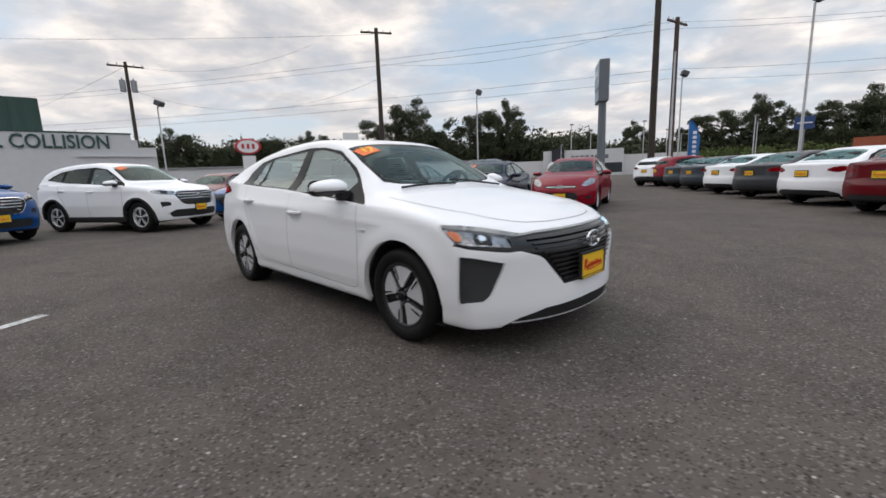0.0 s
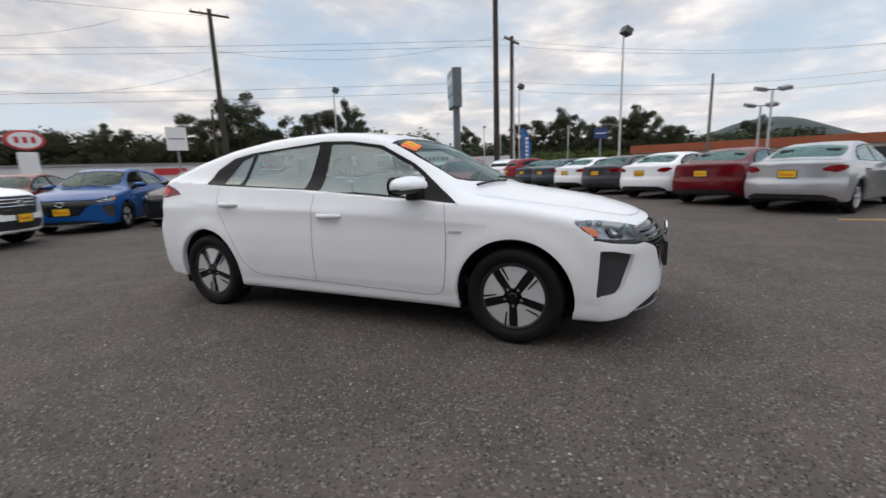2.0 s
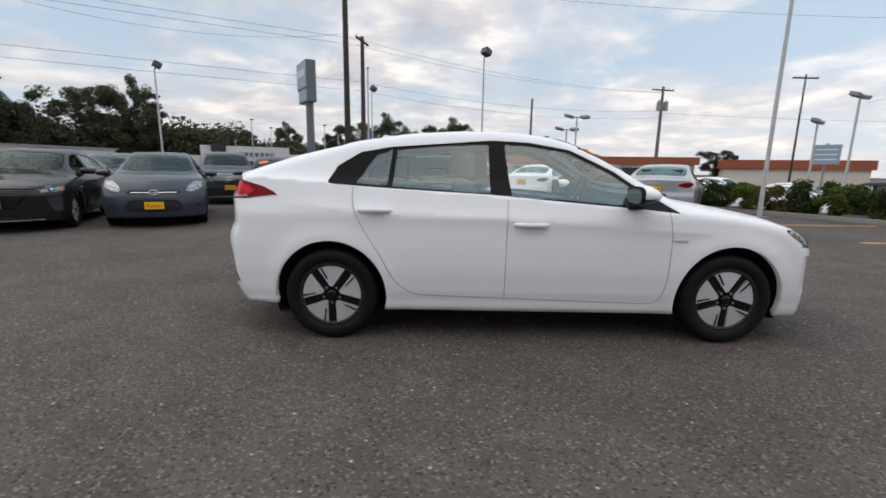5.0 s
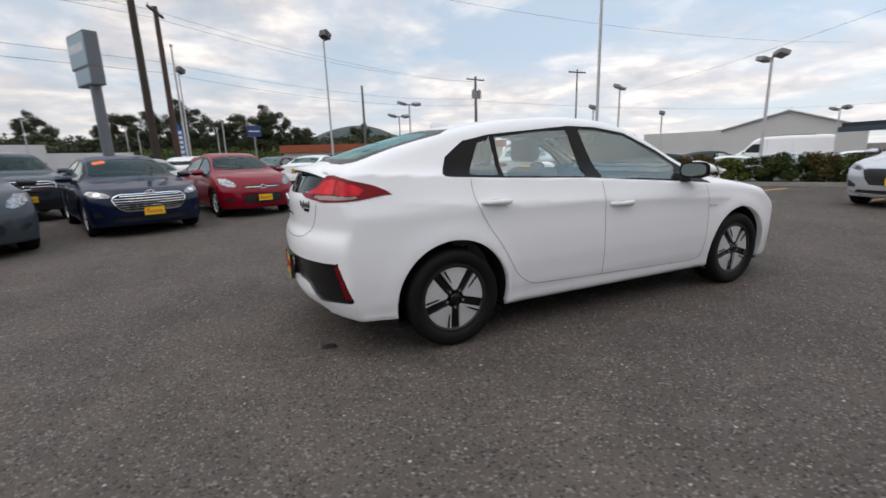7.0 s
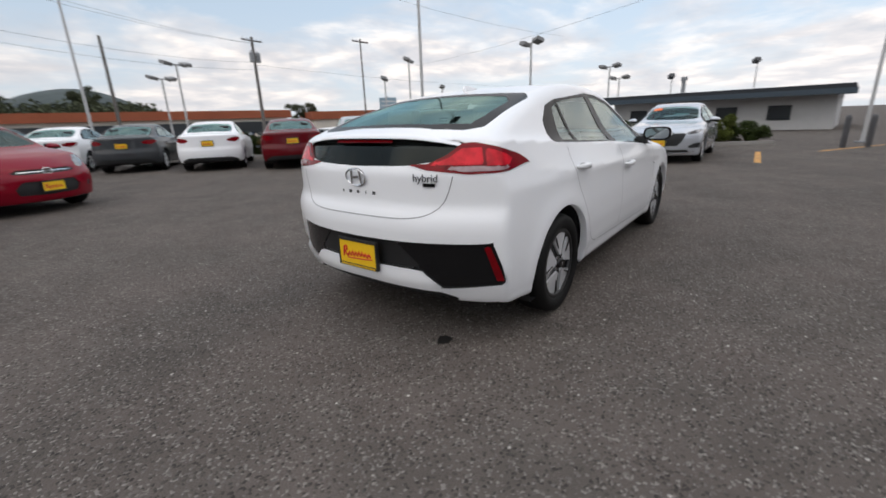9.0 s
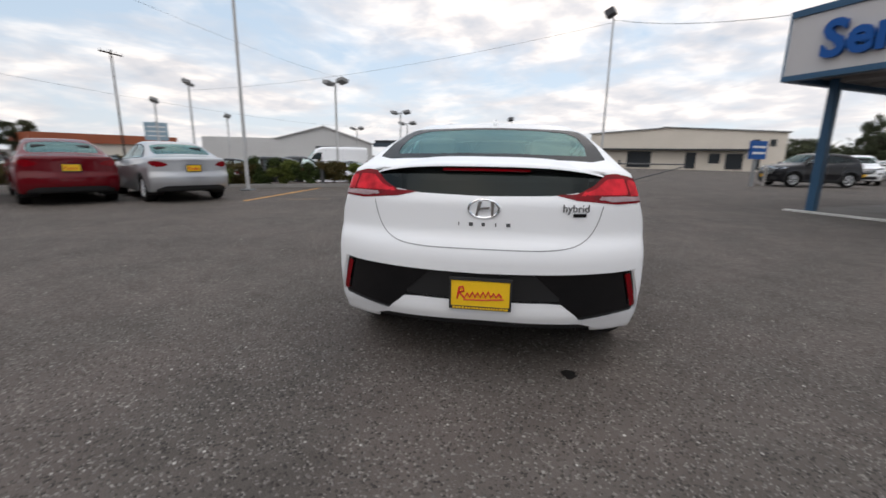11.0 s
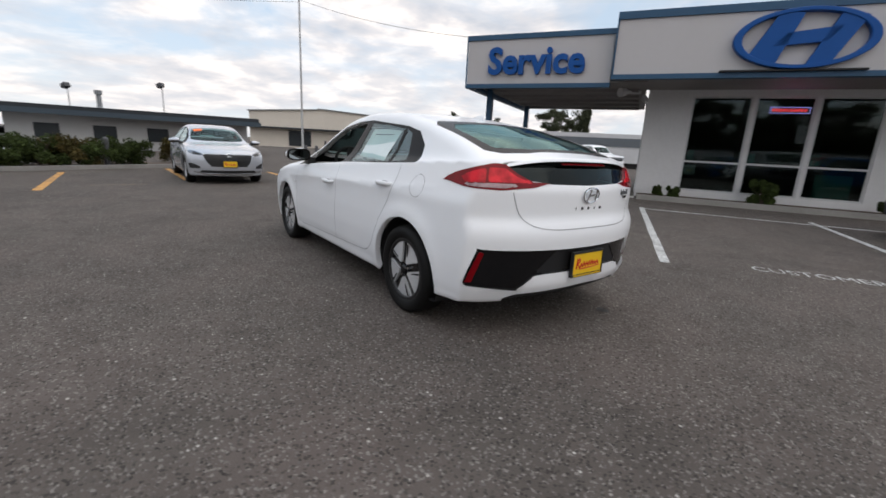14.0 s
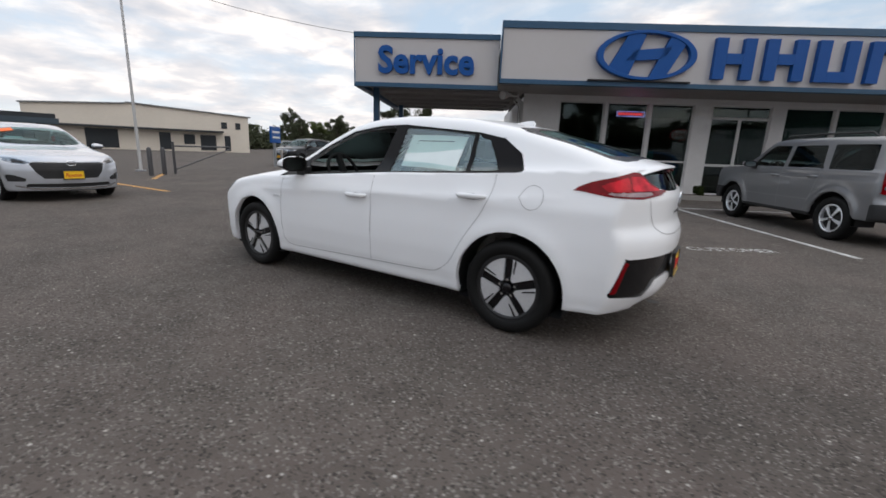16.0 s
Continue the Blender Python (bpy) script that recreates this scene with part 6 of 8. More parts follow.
tucked = park("suv", "white", -9.9, -0.5, 29, "white SUV with black wheel-arch trim and orange sticker", ROW_B)
park("suv", "blue", -10.3, -3.9, 29, "blue SUV with chrome grille beside a white one", ROW_B)
# second row behind
ROW_C = "second row of parked cars"
park("sedan", "maroon", -14.6, 3.2, -50, "red sedan behind a blue hatchback", ROW_C)
park("suv", "grey", -8.0, 11.3, -62, "blue-grey SUV in the second row", ROW_C)
park("compact", "dark_grey", -10.6, 9.6, -62, "dark grey compact car in the second row", ROW_C)
park("sedan", "grey", -13.2, 8.0, -62, "grey sedan in the second row", ROW_C)
park("sedan", "blue", -16.5, 6.0, -62, "blue sedan in the second row", ROW_C)
park("sedan", "silver", -5.4, 13.2, -62, "silver sedan in the second row", ROW_C)
park("compact", "white", -6.8, 17.5, -62, "white compact car far down the lot", ROW_C)
park("suv", "white", -5.2, 24.8, 76, "white SUV with its tail towards the lane", ROW_C)
# beside the hedge and the showroom
nose_out = park("hybrid", "pale_silver", 9.98, 0.43, 181, "silver-white sedan parked nose out beside the hedge")
park("boxy", "gunmetal", -4.0, -7.45, -60, "grey boxy four-wheel-drive parked before the showroom")
park("pickup", "white", 17.6, -27.6, 170, "white pickup truck behind the service canopy")
park("suv", "black", 19.9, -14.9, 98, "black SUV parked behind a blue sign")
park("van", "white", 31.4, 15.2, 120, "white high-roof cargo van beyond the hedge")
ROW_D = "cars in the lot beyond the hedge"
rng = random.Random(11)
for k, (x, y, h, kind, colour) in enumerate([
        (15.5, 12.2, 120, "suv", "black"), (17.2, 9.6, 120, "sedan", "white"), (18.6, 7.1, 120, "compact", "silver"), 
        (13.8, 14.6, 120, "sedan", "white"), (12.0, 17.2, 120, "compact", "white"), (10.4, 19.9, 120, "sedan", "grey"), (22.8, 13.4, -60, "suv", "dark_grey"), (24.4, 10.6, -60, "sedan", "silver"),
        (25.8, 8.0, -60, "sedan", "white"), (20.6, 16.8, -60, "compact", "black"), (18.8, 19.6, -60, "sedan", "white"), (16.5, 22.5, -60, "suv", "white"), (33.5, 9.0, 120, "sedan", "white")]):
    park(kind, colour, x, y, h + rng.uniform(-3, 3), f"{colour.replace('_', ' ')} car in the lot beyond the hedge", ROW_D)
ROW_E = "cars in the lot behind the service canopy"
for k, (x, y, h, kind, colour) in enumerate([
        (24.4, -20.2, 150, "suv", "white"), (22.4, -22.0, 150, "sedan", "black"), (25.6, -24.8, 150, "suv", "white"), (27.2, -28.4, 150, "compact", "white"), (29.0, -31.6, 150, "sedan", "white"),
        (30.6, -34.8, 150, "suv", "white"), (32.0, -27.5, 150, "sedan", "silver"), (33.5, -24.0, 150, "suv", "dark_grey"), (31.6, -37.6, 150, "sedan", "white")]):
    park(kind, colour, x, y, h + rng.uniform(-4, 4), f"{colour.replace('_', ' ')} car behind the service canopy", ROW_E)


def year_sticker(car, spec, x, y0, y1):
    shape = SHAPES[spec["half"], spec["z1"]]
    part("year_sticker", ribbon(shape, [(x, y0), (x + 0.02, y1)], 0.12, 0.004, shape.on_top), STICKER, car, "orange windscreen sticker")


year_sticker(navy, SEDAN, 0.42, -0.30, -0.50)
year_sticker(tucked, SUV, 0.39, -0.30, -0.52)
year_sticker(nose_out, HYBRID, 0.42, -0.30, -0.50)

# ---- ground and markings ----
ground_bm = bmesh.new()
us = sorted({*np.linspace(-1500, -60, 6), *np.arange(-32, -22.5, 1.0), *np.arange(-20, 7, 5.0), *np.arange(7, 13, 0.75), *np.linspace(40, 1500, 6)})
vs = sorted({*np.linspace(-1500, -60, 6), -20.0, -8.0, *np.arange(1.5, 6.5, 0.5), *np.arange(8, 30, 5.0), *np.arange(29, 42, 1.5), *np.linspace(60, 1500, 6)})
net = []
for u in us:
    row = []
    for v in vs:
        gx, gy = HEDGE_X + 0.5 * u + 0.866 * v, HEDGE_Y - 0.866 * u + 0.5 * v
        row.append(ground_bm.verts.new((gx, gy, ground_z(gx, gy))))
    net.append(row)
for a, b in zip(net, net[1:]):
    for i in range(len(vs) - 1):
        ground_bm.faces.new((a[i], b[i], b[i + 1], a[i + 1]))
bmesh.ops.recalc_face_normals(ground_bm, faces=ground_bm.faces[:])
if sum(q.normal.z for q in ground_bm.faces) < 0:
    bmesh.ops.reverse_faces(ground_bm, faces=ground_bm.faces[:])
ground = finish("ground", ground_bm, ASPHALT, smooth=True)
tagged(ground, "worn grey asphalt of a car dealer's lot", "asphalt", kind="structure")
LINE_WHITE = material("white_road_paint", (0.66, 0.66, 0.64), 0.8, grain=0.7, scale=25, blotch=0.5, blotch_scale=4, dark=(0.16, 0.15, 0.145))
LINE_ORANGE = material("orange_road_paint", (0.74, 0.36, 0.06), 0.8, grain=0.7, scale=22, blotch=0.5, blotch_scale=3, dark=(0.14, 0.10, 0.075))
LINE_FADED = material("faded_orange_road_paint", (0.26, 0.16, 0.08), 0.85, grain=1.0, scale=16, blotch=0.8, blotch_scale=3, dark=(0.075, 0.068, 0.062))


def stripe(a, b, width, mat, label):
    a, b = Vector((*a, 0)), Vector((*b, 0))
    d = (b - a).normalized()
    s = Vector((-d.y, d.x, 0)) * width / 2
    bm = bmesh.new()
    k = max(2, int((b - a).length / 0.3))
    rnd = random.Random(int(abs(a.x * 71 + b.y * 13)))
    left, right = [], []
    for i in range(k + 1):
        p = a.lerp(b, i / k) + Vector((0, 0, 0.004))
        left.append(bm.verts.new(p + s * rnd.uniform(0.9, 1.05))), right.append(bm.verts.new(p - s * rnd.uniform(0.9, 1.05)))
    for i in range(k):
        bm.faces.new((right[i], right[i + 1], left[i + 1], left[i]))
    return tagged(finish("parking_line", bm, mat), label, "road marking", kind="structure")


stripe((-1.53, -2.54), (1.58, -7.48), 0.11, LINE_WHITE, "white painted parking line")
stripe((-4.08, -4.22), (-1.20, -9.25), 0.11, LINE_WHITE, "white painted parking line")
stripe((1.47, -7.28), (-7.2, -12.0), 0.10, LINE_WHITE, "white painted line along the showroom")
for a, b, m in (((5.42, 6.38), (9.95, 6.5), LINE_ORANGE), ((6.95, 3.82), (11.3, 3.86), LINE_ORANGE), ((9.0, 1.22), (13.1, 1.38), LINE_ORANGE), ((8.6, -1.6), (11.9, -1.5), LINE_ORANGE),
                ((12.4, -2.9), (15.3, -4.6), LINE_ORANGE), ((6.05, 5.55), (6.5, 4.6), LINE_FADED), ((7.8, 3.1), (7.98, 2.1), LINE_FADED), ((6.1, 5.65), (6.75, 4.75), LINE_FADED)):
    stripe(a, b, 0.14 if m is LINE_ORANGE else 0.08, m, "orange painted parking line" if m is LINE_ORANGE else "faded orange painted line")
word = lettering("ground_lettering", "CUSTOMER", 0.30, 0.0, LINE_WHITE, None, pose(-2.67, -3.60, 0.006, 0, 0, 213), squeeze=0.80)
tagged(word, "white painted word on the asphalt", "road marking", kind="structure")
OIL = material("oil_stain", (0.012, 0.011, 0.010), 0.5, grain=0.6, scale=20)
bm = bmesh.new()
rnd = random.Random(4)
ring = [bm.verts.new((-2.085 + 0.055 * rnd.uniform(0.6, 1.2) * math.cos(a), -0.495 + 0.05 * rnd.uniform(0.6, 1.2) * math.sin(a), 0.004)) for a in np.linspace(0, 2 * math.pi, 17)[:-1]]
bm.faces.new(ring)
tagged(finish("oil_stain", bm, OIL), "dark oil spot on the asphalt behind the white car", "stain", kind="structure")

# ---- showroom with service canopy ----
WALL_WHITE = material("painted_block_wall", (0.74, 0.73, 0.73), 0.75, grain=0.12, scale=14, blotch=0.22, blotch_scale=0.8, bump=0.002, dark=(0.50, 0.48, 0.46))
FASCIA = material("fascia_panel", (0.50, 0.48, 0.48), 0.55, grain=0.06, scale=8, blotch=0.16, blotch_scale=0.6, dark=(0.41, 0.39, 0.38))
TRIM_BLUE = material("blue_metal_trim", (0.020, 0.078, 0.155), 0.45, grain=0.15, scale=20, blotch=0.2, blotch_scale=1)
SIGN_BLUE = material("blue_sign_face", (0.006, 0.075, 0.29), 0.45, grain=0.08, scale=12, blotch=0.1, blotch_scale=1.2, spec=0.25)
SOFFIT = material("soffit_boards", (0.30, 0.285, 0.275), 0.7, grain=0.2, scale=8, blotch=0.3, blotch_scale=0.7)
CONCRETE = material("concrete", (0.30, 0.285, 0.265), 0.85, grain=0.4, scale=18, blotch=0.4, blotch_scale=1.2, bump=0.003)
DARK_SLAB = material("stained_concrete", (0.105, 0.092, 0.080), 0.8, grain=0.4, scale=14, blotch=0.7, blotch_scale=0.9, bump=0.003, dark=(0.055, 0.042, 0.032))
KERB_PAINT = material("painted_kerb", (0.62, 0.61, 0.58), 0.8, grain=0.5, scale=14, blotch=0.4, blotch_scale=2, dark=(0.30, 0.28, 0.26))
FRAME_WHITE = material("white_window_frame", (0.60, 0.60, 0.60), 0.45, grain=0.1, scale=20)
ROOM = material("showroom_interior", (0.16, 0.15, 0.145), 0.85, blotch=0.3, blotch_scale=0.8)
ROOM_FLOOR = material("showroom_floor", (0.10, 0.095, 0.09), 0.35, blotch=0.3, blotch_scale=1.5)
TEAL = material("teal_card", (0.12, 0.42, 0.36), 0.6, blotch=0.3, blotch_scale=6)
SOIL = material("bark_soil", (0.10, 0.065, 0.042), 0.95, grain=0.7, scale=30, blotch=0.5, blotch_scale=3, bump=0.01)
NEON = emitter("red_neon", (1.0, 0.06, 0.08), 3.2)
NEON_BLUE = emitter("violet_neon", (0.45, 0.40, 1.0), 2.6)

ANG = 210
house = empty("showroom_building", pose(6.78, -6.10, 0, 0, 0, ANG))
tagged(house, "white showroom with blue trim and a service canopy", "building")


def hpart(name, boxes, mat, parent=None, label="", bevel=0.0):
    bm = bmesh.new()
    for b in boxes:
        box(bm, *b, bevel)
    return part(name, bm, mat, parent or house, label)


END_S, BACK = 24.0, 11.0
# canopy over the service drive
hpart("canopy_fascia", [(-0.06, 3.98, 0.02, 0.16, 3.04, 4.22), (-0.06, 0.08, 0.165, 7.3, 3.04, 4.22)], FASCIA)
hpart("canopy_roof", [(0.085, 4.0, 0.17, 7.3, 4.05, 4.19)], SOFFIT)
hpart("canopy_soffit", [(0.085, 4.9, 0.17, 7.3, 3.06, 3.12)], SOFFIT)
hpart("canopy_trim", [(-0.10, 4.0, -0.02, 0.18, 4.225, 4.36), (-0.10, 0.10, 0.185, 7.34, 4.225, 4.36)], TRIM_BLUE, label="blue metal edging")
hpart("canopy_trim", [(-0.10, 4.0, -0.02, 0.18, 2.92, 3.035), (-0.10, 0.10, 0.185, 7.34, 2.92, 3.035)], TRIM_BLUE, label="blue metal edging")
hpart("canopy_trim", [(-0.10, -0.065, -0.02, 0.015, 3.04, 4.22)], TRIM_BLUE)
for k in range(5):
    hpart("soffit_beam", [(0.3, 4.7, 1.3 + k * 1.3, 1.42 + k * 1.3, 2.97, 3.055)], SOFFIT)
for y in (1.25, 6.3):
    hpart("canopy_column", [(0.18, 0.36, y, y + 0.18, 0.0, 3.05)], TRIM_BLUE, label="blue steel column", bevel=0.01)
# main block
hpart("fascia", [(4.06, END_S, -0.22, -0.06, 3.20, 4.48), (4.06, 4.20, -0.055, 1.85, 3.20, 4.48)], FASCIA)
hpart("fascia_trim", [(4.02, END_S, -0.26, -0.02, 4.485, 4.66)], TRIM_BLUE, label="blue metal edging")
hpart("fascia_trim", [(4.02, END_S, -0.26, -0.02, 3.08, 3.195)], TRIM_BLUE, label="blue metal edging")
hpart("fascia_trim", [(4.02, 4.055, -0.26, -0.02, 3.20, 4.48)], TRIM_BLUE)
hpart("soffit", [(4.2, END_S, -0.02, 1.88, 3.10, 3.16)], SOFFIT)
hpart("roof", [(4.1, END_S, -0.02, BACK, 4.40, 4.50)], SOFFIT)
Y0, Y1 = 1.90, 2.08
SHOP_OPENINGS = [(6.15, 7.60, 0.28, 2.93), (7.68, 9.00, 0.28, 2.93), (9.08, 10.42, 0.28, 2.93), (10.98, 12.82, 0.10, 2.93), (13.25, 14.75, 0.9, 2.93), (14.83, 16.3, 0.9, 2.93), (16.38, 17.9, 0.9, 2.93), (18.6, 20.6, 0.9, 2.93)]
solid = []
edge = 5.08
for a, b, lo, hi in SHOP_OPENINGS:
    solid.append((edge, a, Y0, Y1, 0.0, 3.12))
    solid.append((a, b, Y0, Y1, hi, 3.12))
    solid.append((a, b, Y0, Y1, 0.0, lo))
    edge = b
solid.append((edge, END_S, Y0, Y1, 0.0, 3.12))
for b in solid:
    hpart("wall", [b], WALL_WHITE)
hpart("side_wall", [(5.08, 5.26, Y1 + 0.002, BACK, 0.0, 3.12)], WALL_WHITE)
hpart("corner_pier", [(4.98, 5.30, Y0 - 0.06, Y0 - 0.002, 0.0, 3.10)], WALL_WHITE)
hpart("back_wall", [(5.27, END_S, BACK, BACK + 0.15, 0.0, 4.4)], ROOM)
hpart("end_wall", [(END_S - 0.15, END_S, Y1, BACK, 0.0, 4.4)], WALL_WHITE)
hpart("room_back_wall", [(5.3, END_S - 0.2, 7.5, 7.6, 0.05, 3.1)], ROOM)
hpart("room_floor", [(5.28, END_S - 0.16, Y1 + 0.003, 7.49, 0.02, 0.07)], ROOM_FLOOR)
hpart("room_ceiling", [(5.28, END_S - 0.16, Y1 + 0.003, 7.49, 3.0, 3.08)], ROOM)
for k, (a, b, lo, hi) in enumerate(SHOP_OPENINGS):
    win = new("shop_door" if k == 3 else "shop_window")
    win.parent = house
    t = 0.05
    bars = [(a, a + t, lo, hi), (b - t, b, lo, hi), (a + t, b - t, lo, lo + t), (a + t, b - t, hi - t, hi)]
    if k < 3:
        bars.append((a + t, b - t, 1.10, 1.15))
    if k == 3:
        bars += [(a + t, b - t, 2.50, 2.58), ((a + b) / 2 - 0.05, (a + b) / 2 + 0.05, lo + t, 2.5), (a + t, (a + b) / 2 - 0.05, 1.02, 1.10), ((a + b) / 2 + 0.05, b - t, 1.02, 1.10)]
    for q in bars:
        hpart("frame_bar", [(q[0], q[1], Y0 + 0.04, Y0 + 0.10, q[2], q[3])], FRAME_WHITE, win)
    pane = hpart("pane", [(a + t * 0.5, b - t * 0.5, Y0 + 0.066, Y0 + 0.074, lo + t * 0.5, hi - t * 0.5)], SHOP_GLASS, win)
    pane.visible_shadow = False
hpart("neon_sign", [(8.02, 8.92, Y0 + 0.12, Y0 + 0.15, 2.50, 2.68)], SOFT_BLACK, label="lit red neon sign")
hpart("neon_tube", [(8.08 + 0.078 * k, 8.135 + 0.078 * k, Y0 + 0.10, Y0 + 0.118, 2.555, 2.625) for k in range(10)], NEON)
hpart("neon_border", [(8.03, 8.91, Y0 + 0.10, Y0 + 0.115, 2.655, 2.672), (8.03, 8.91, Y0 + 0.10, Y0 + 0.115, 2.508, 2.525), (8.03, 8.046, Y0 + 0.10, Y0 + 0.115, 2.526, 2.654), (8.894, 8.91, Y0 + 0.10, Y0 + 0.115, 2.526, 2.654)], NEON_BLUE)
for s0, s1, z0, z1, m in ((6.25, 6.42, 1.16, 1.45, TEAL), (7.72, 7.92, 1.16, 1.42, TEAL), (9.15, 9.36, 1.16, 1.46, TEAL), (9.35, 10.15, 0.32, 0.95, TEAL), (6.22, 6.52, 0.75, 1.02, PAPER)):
    hpart("window_card", [(s0, s1, Y0 + 0.10, Y0 + 0.108, z0, z1)], m, label="teal printed window card")
lettering("service_letter", "Service", 0.98, 0.05, SIGN_BLUE, house, pose(1.95, -0.035, 3.60, 90, 0, 0), bold=0.030, squeeze=0.95)
bm = bmesh.new()
cs, cz, A, B2 = 7.86, 3.86, 1.30, 0.62
rings = []
for k in range(56):
    a = 2 * math.pi * k / 56
    rings.append([bm.verts.new((cs + A * q * math.cos(a), y, cz + B2 * q * math.sin(a))) for q, y in ((1.0, -0.225), (1.0, -0.37), (0.985, -0.38), (0.885, -0.38), (0.87, -0.37), (0.87, -0.225))])
for k in range(56):
    p, q = rings[k], rings[(k + 1) % 56]
    for i in range(6):
        bm.faces.new((p[i], q[i], q[(i + 1) % 6], p[(i + 1) % 6]))
bmesh.ops.recalc_face_normals(bm, faces=bm.faces[:])
part("oval_sign_ring", bm, SIGN_BLUE, house, "blue oval sign ring")
bm = bmesh.new()
for pts in ([(-1.0, -0.40), (-0.44, -0.55), (-0.06, 0.51), (-0.50, 0.55)], [(0.12, -0.56), (0.56, -0.51), (1.04, 0.40), (0.60, 0.53)], [(-0.54, -0.15), (0.45, -0.08), (0.64, 0.22), (-0.30, 0.12)]):
    slab(bm, [(cs + x, cz + z) for x, z in pts], 0.12, Matrix(((1, 0, 0, 0), (0, 0, 1, -0.36), (0, 1, 0, 0), (0, 0, 0, 1))))
bmesh.ops.recalc_face_normals(bm, faces=bm.faces[:])
part("oval_sign_bar", bm, SIGN_BLUE, house, "blue slanted sign bars")
# seven blue sign shapes, plain bars
for k in range(7):
    x0 = 9.62 + k * 1.30
    slim = k == 6
    bars = [(x0, x0 + 0.30, -0.36, -0.225, 3.32, 4.34)]
    if not slim:
        bars += [(x0 + 0.72, x0 + 1.02, -0.36, -0.225, 3.32, 4.34), (x0 + 0.305, x0 + 0.715, -0.36, -0.225, (3.70, 3.72, 3.32, 4.06, 4.06, 3.70)[k], (3.96, 3.98, 3.58, 4.34, 4.34, 3.96)[k])]
    hpart("sign_shape", bars, SIGN_BLUE, label="blue raised sign shape")
hpart("sign_ledge", [(6.4, 9.1, -0.34, -0.23, 3.20, 3.235)], SOFT_BLACK)

# pipes and a wall lamp at the service bay
for k, (px, py) in enumerate(((5.02, 2.35), (5.02, 2.75), (4.98, 3.3))):
    bm = bmesh.new()
    cable(bm, [(px, py, 0.02), (px, py, 2.6), (px - 0.02, py, 2.85), (px - 0.20, py, 3.02)], 0.045 - 0.008 * k, 8)
    part("downpipe", bm, FRAME_WHITE, house)
bm = bmesh.new()
tube(bm, (4.75, 1.6, 3.0), (4.35, 1.2, 2.96), 0.05, sides=10)
tube(bm, (4.35, 1.2, 2.96), (4.22, 1.07, 2.93), 0.11, 0.13, 12)
part("flood_lamp", bm, FRAME_WHITE, house)

# kerbs, planting strip and walk
M_H = pose(6.78, -6.10, 0, 0, 0, ANG)


def hthing(name, boxes, mat, label, category, kind="structure", bevel=0.01):
    bm = bmesh.new()
    for b in boxes:
        box(bm, *b, bevel)
    ob = finish(name, bm, mat)
    ob.matrix_world = M_H
    return tagged(ob, label, category, kind=kind)


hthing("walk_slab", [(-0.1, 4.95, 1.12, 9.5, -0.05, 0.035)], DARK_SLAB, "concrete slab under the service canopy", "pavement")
hthing("kerb", [(-0.15, 5.0, 0.99, 1.11, -0.05, 0.045)], KERB_PAINT, "white painted kerb by the service drive", "kerb")
hthing("kerb", [(5.05, END_S, 0.72, 0.86, -0.05, 0.14)], CONCRETE, "concrete kerb of the planting strip", "kerb")
hthing("planting_bed", [(5.05, END_S, 0.865, 1.895, -0.05, 0.10)], SOIL, "narrow bark-covered bed before the showroom windows", "planting bed")

# ---- hedge, beds and trees ----


def leaf_material(name, color, dark):
    m = material(name, color, 0.8, spec=0.15, grain=0.5, scale=4, blotch=0.6, blotch_scale=0.8, dark=dark)
    n, l = m.node_tree.nodes, m.node_tree.links
    b = n["Principled BSDF"]
    geo = n.new("ShaderNodeNewGeometry")
    hsv = n.new("ShaderNodeHueSaturation")
    r = n.new("ShaderNodeMapRange")
    r.inputs[3].default_value, r.inputs[4].default_value = 0.55, 1.5
    src = b.inputs["Base Color"].links[0].from_socket
    l.new(geo.outputs["Random Per Island"], r.inputs[0]), l.new(r.outputs[0], hsv.inputs["Value"]), l.new(src, hsv.inputs["Color"])
    l.new(hsv.outputs[0], b.inputs["Base Color"])
    b.inputs["Subsurface Weight"].default_value = 0.0
    return m


LEAF = leaf_material("shrub_leaves", (0.045, 0.064, 0.016), (0.022, 0.033, 0.011))
LEAF_RED = leaf_material("reddish_shrub_leaves", (0.085, 0.062, 0.020), (0.040, 0.045, 0.014))
LEAF_BRIGHT = leaf_material("yellow_green_shrub_leaves", (0.10, 0.118, 0.024), (0.048, 0.064, 0.016))
# far foliage: distance haze is mixed into the leaf colour, making it lighter
TREE_LEAF = leaf_material("tree_leaves", (0.078, 0.088, 0.050), (0.040, 0.047, 0.028))
TREE_LIGHT = leaf_material("light_tree_leaves", (0.100, 0.128, 0.042), (0.055, 0.072, 0.026))
BARK = material("bark", (0.075, 0.055, 0.042), 0.9, grain=0.5, scale=20, bump=0.01)


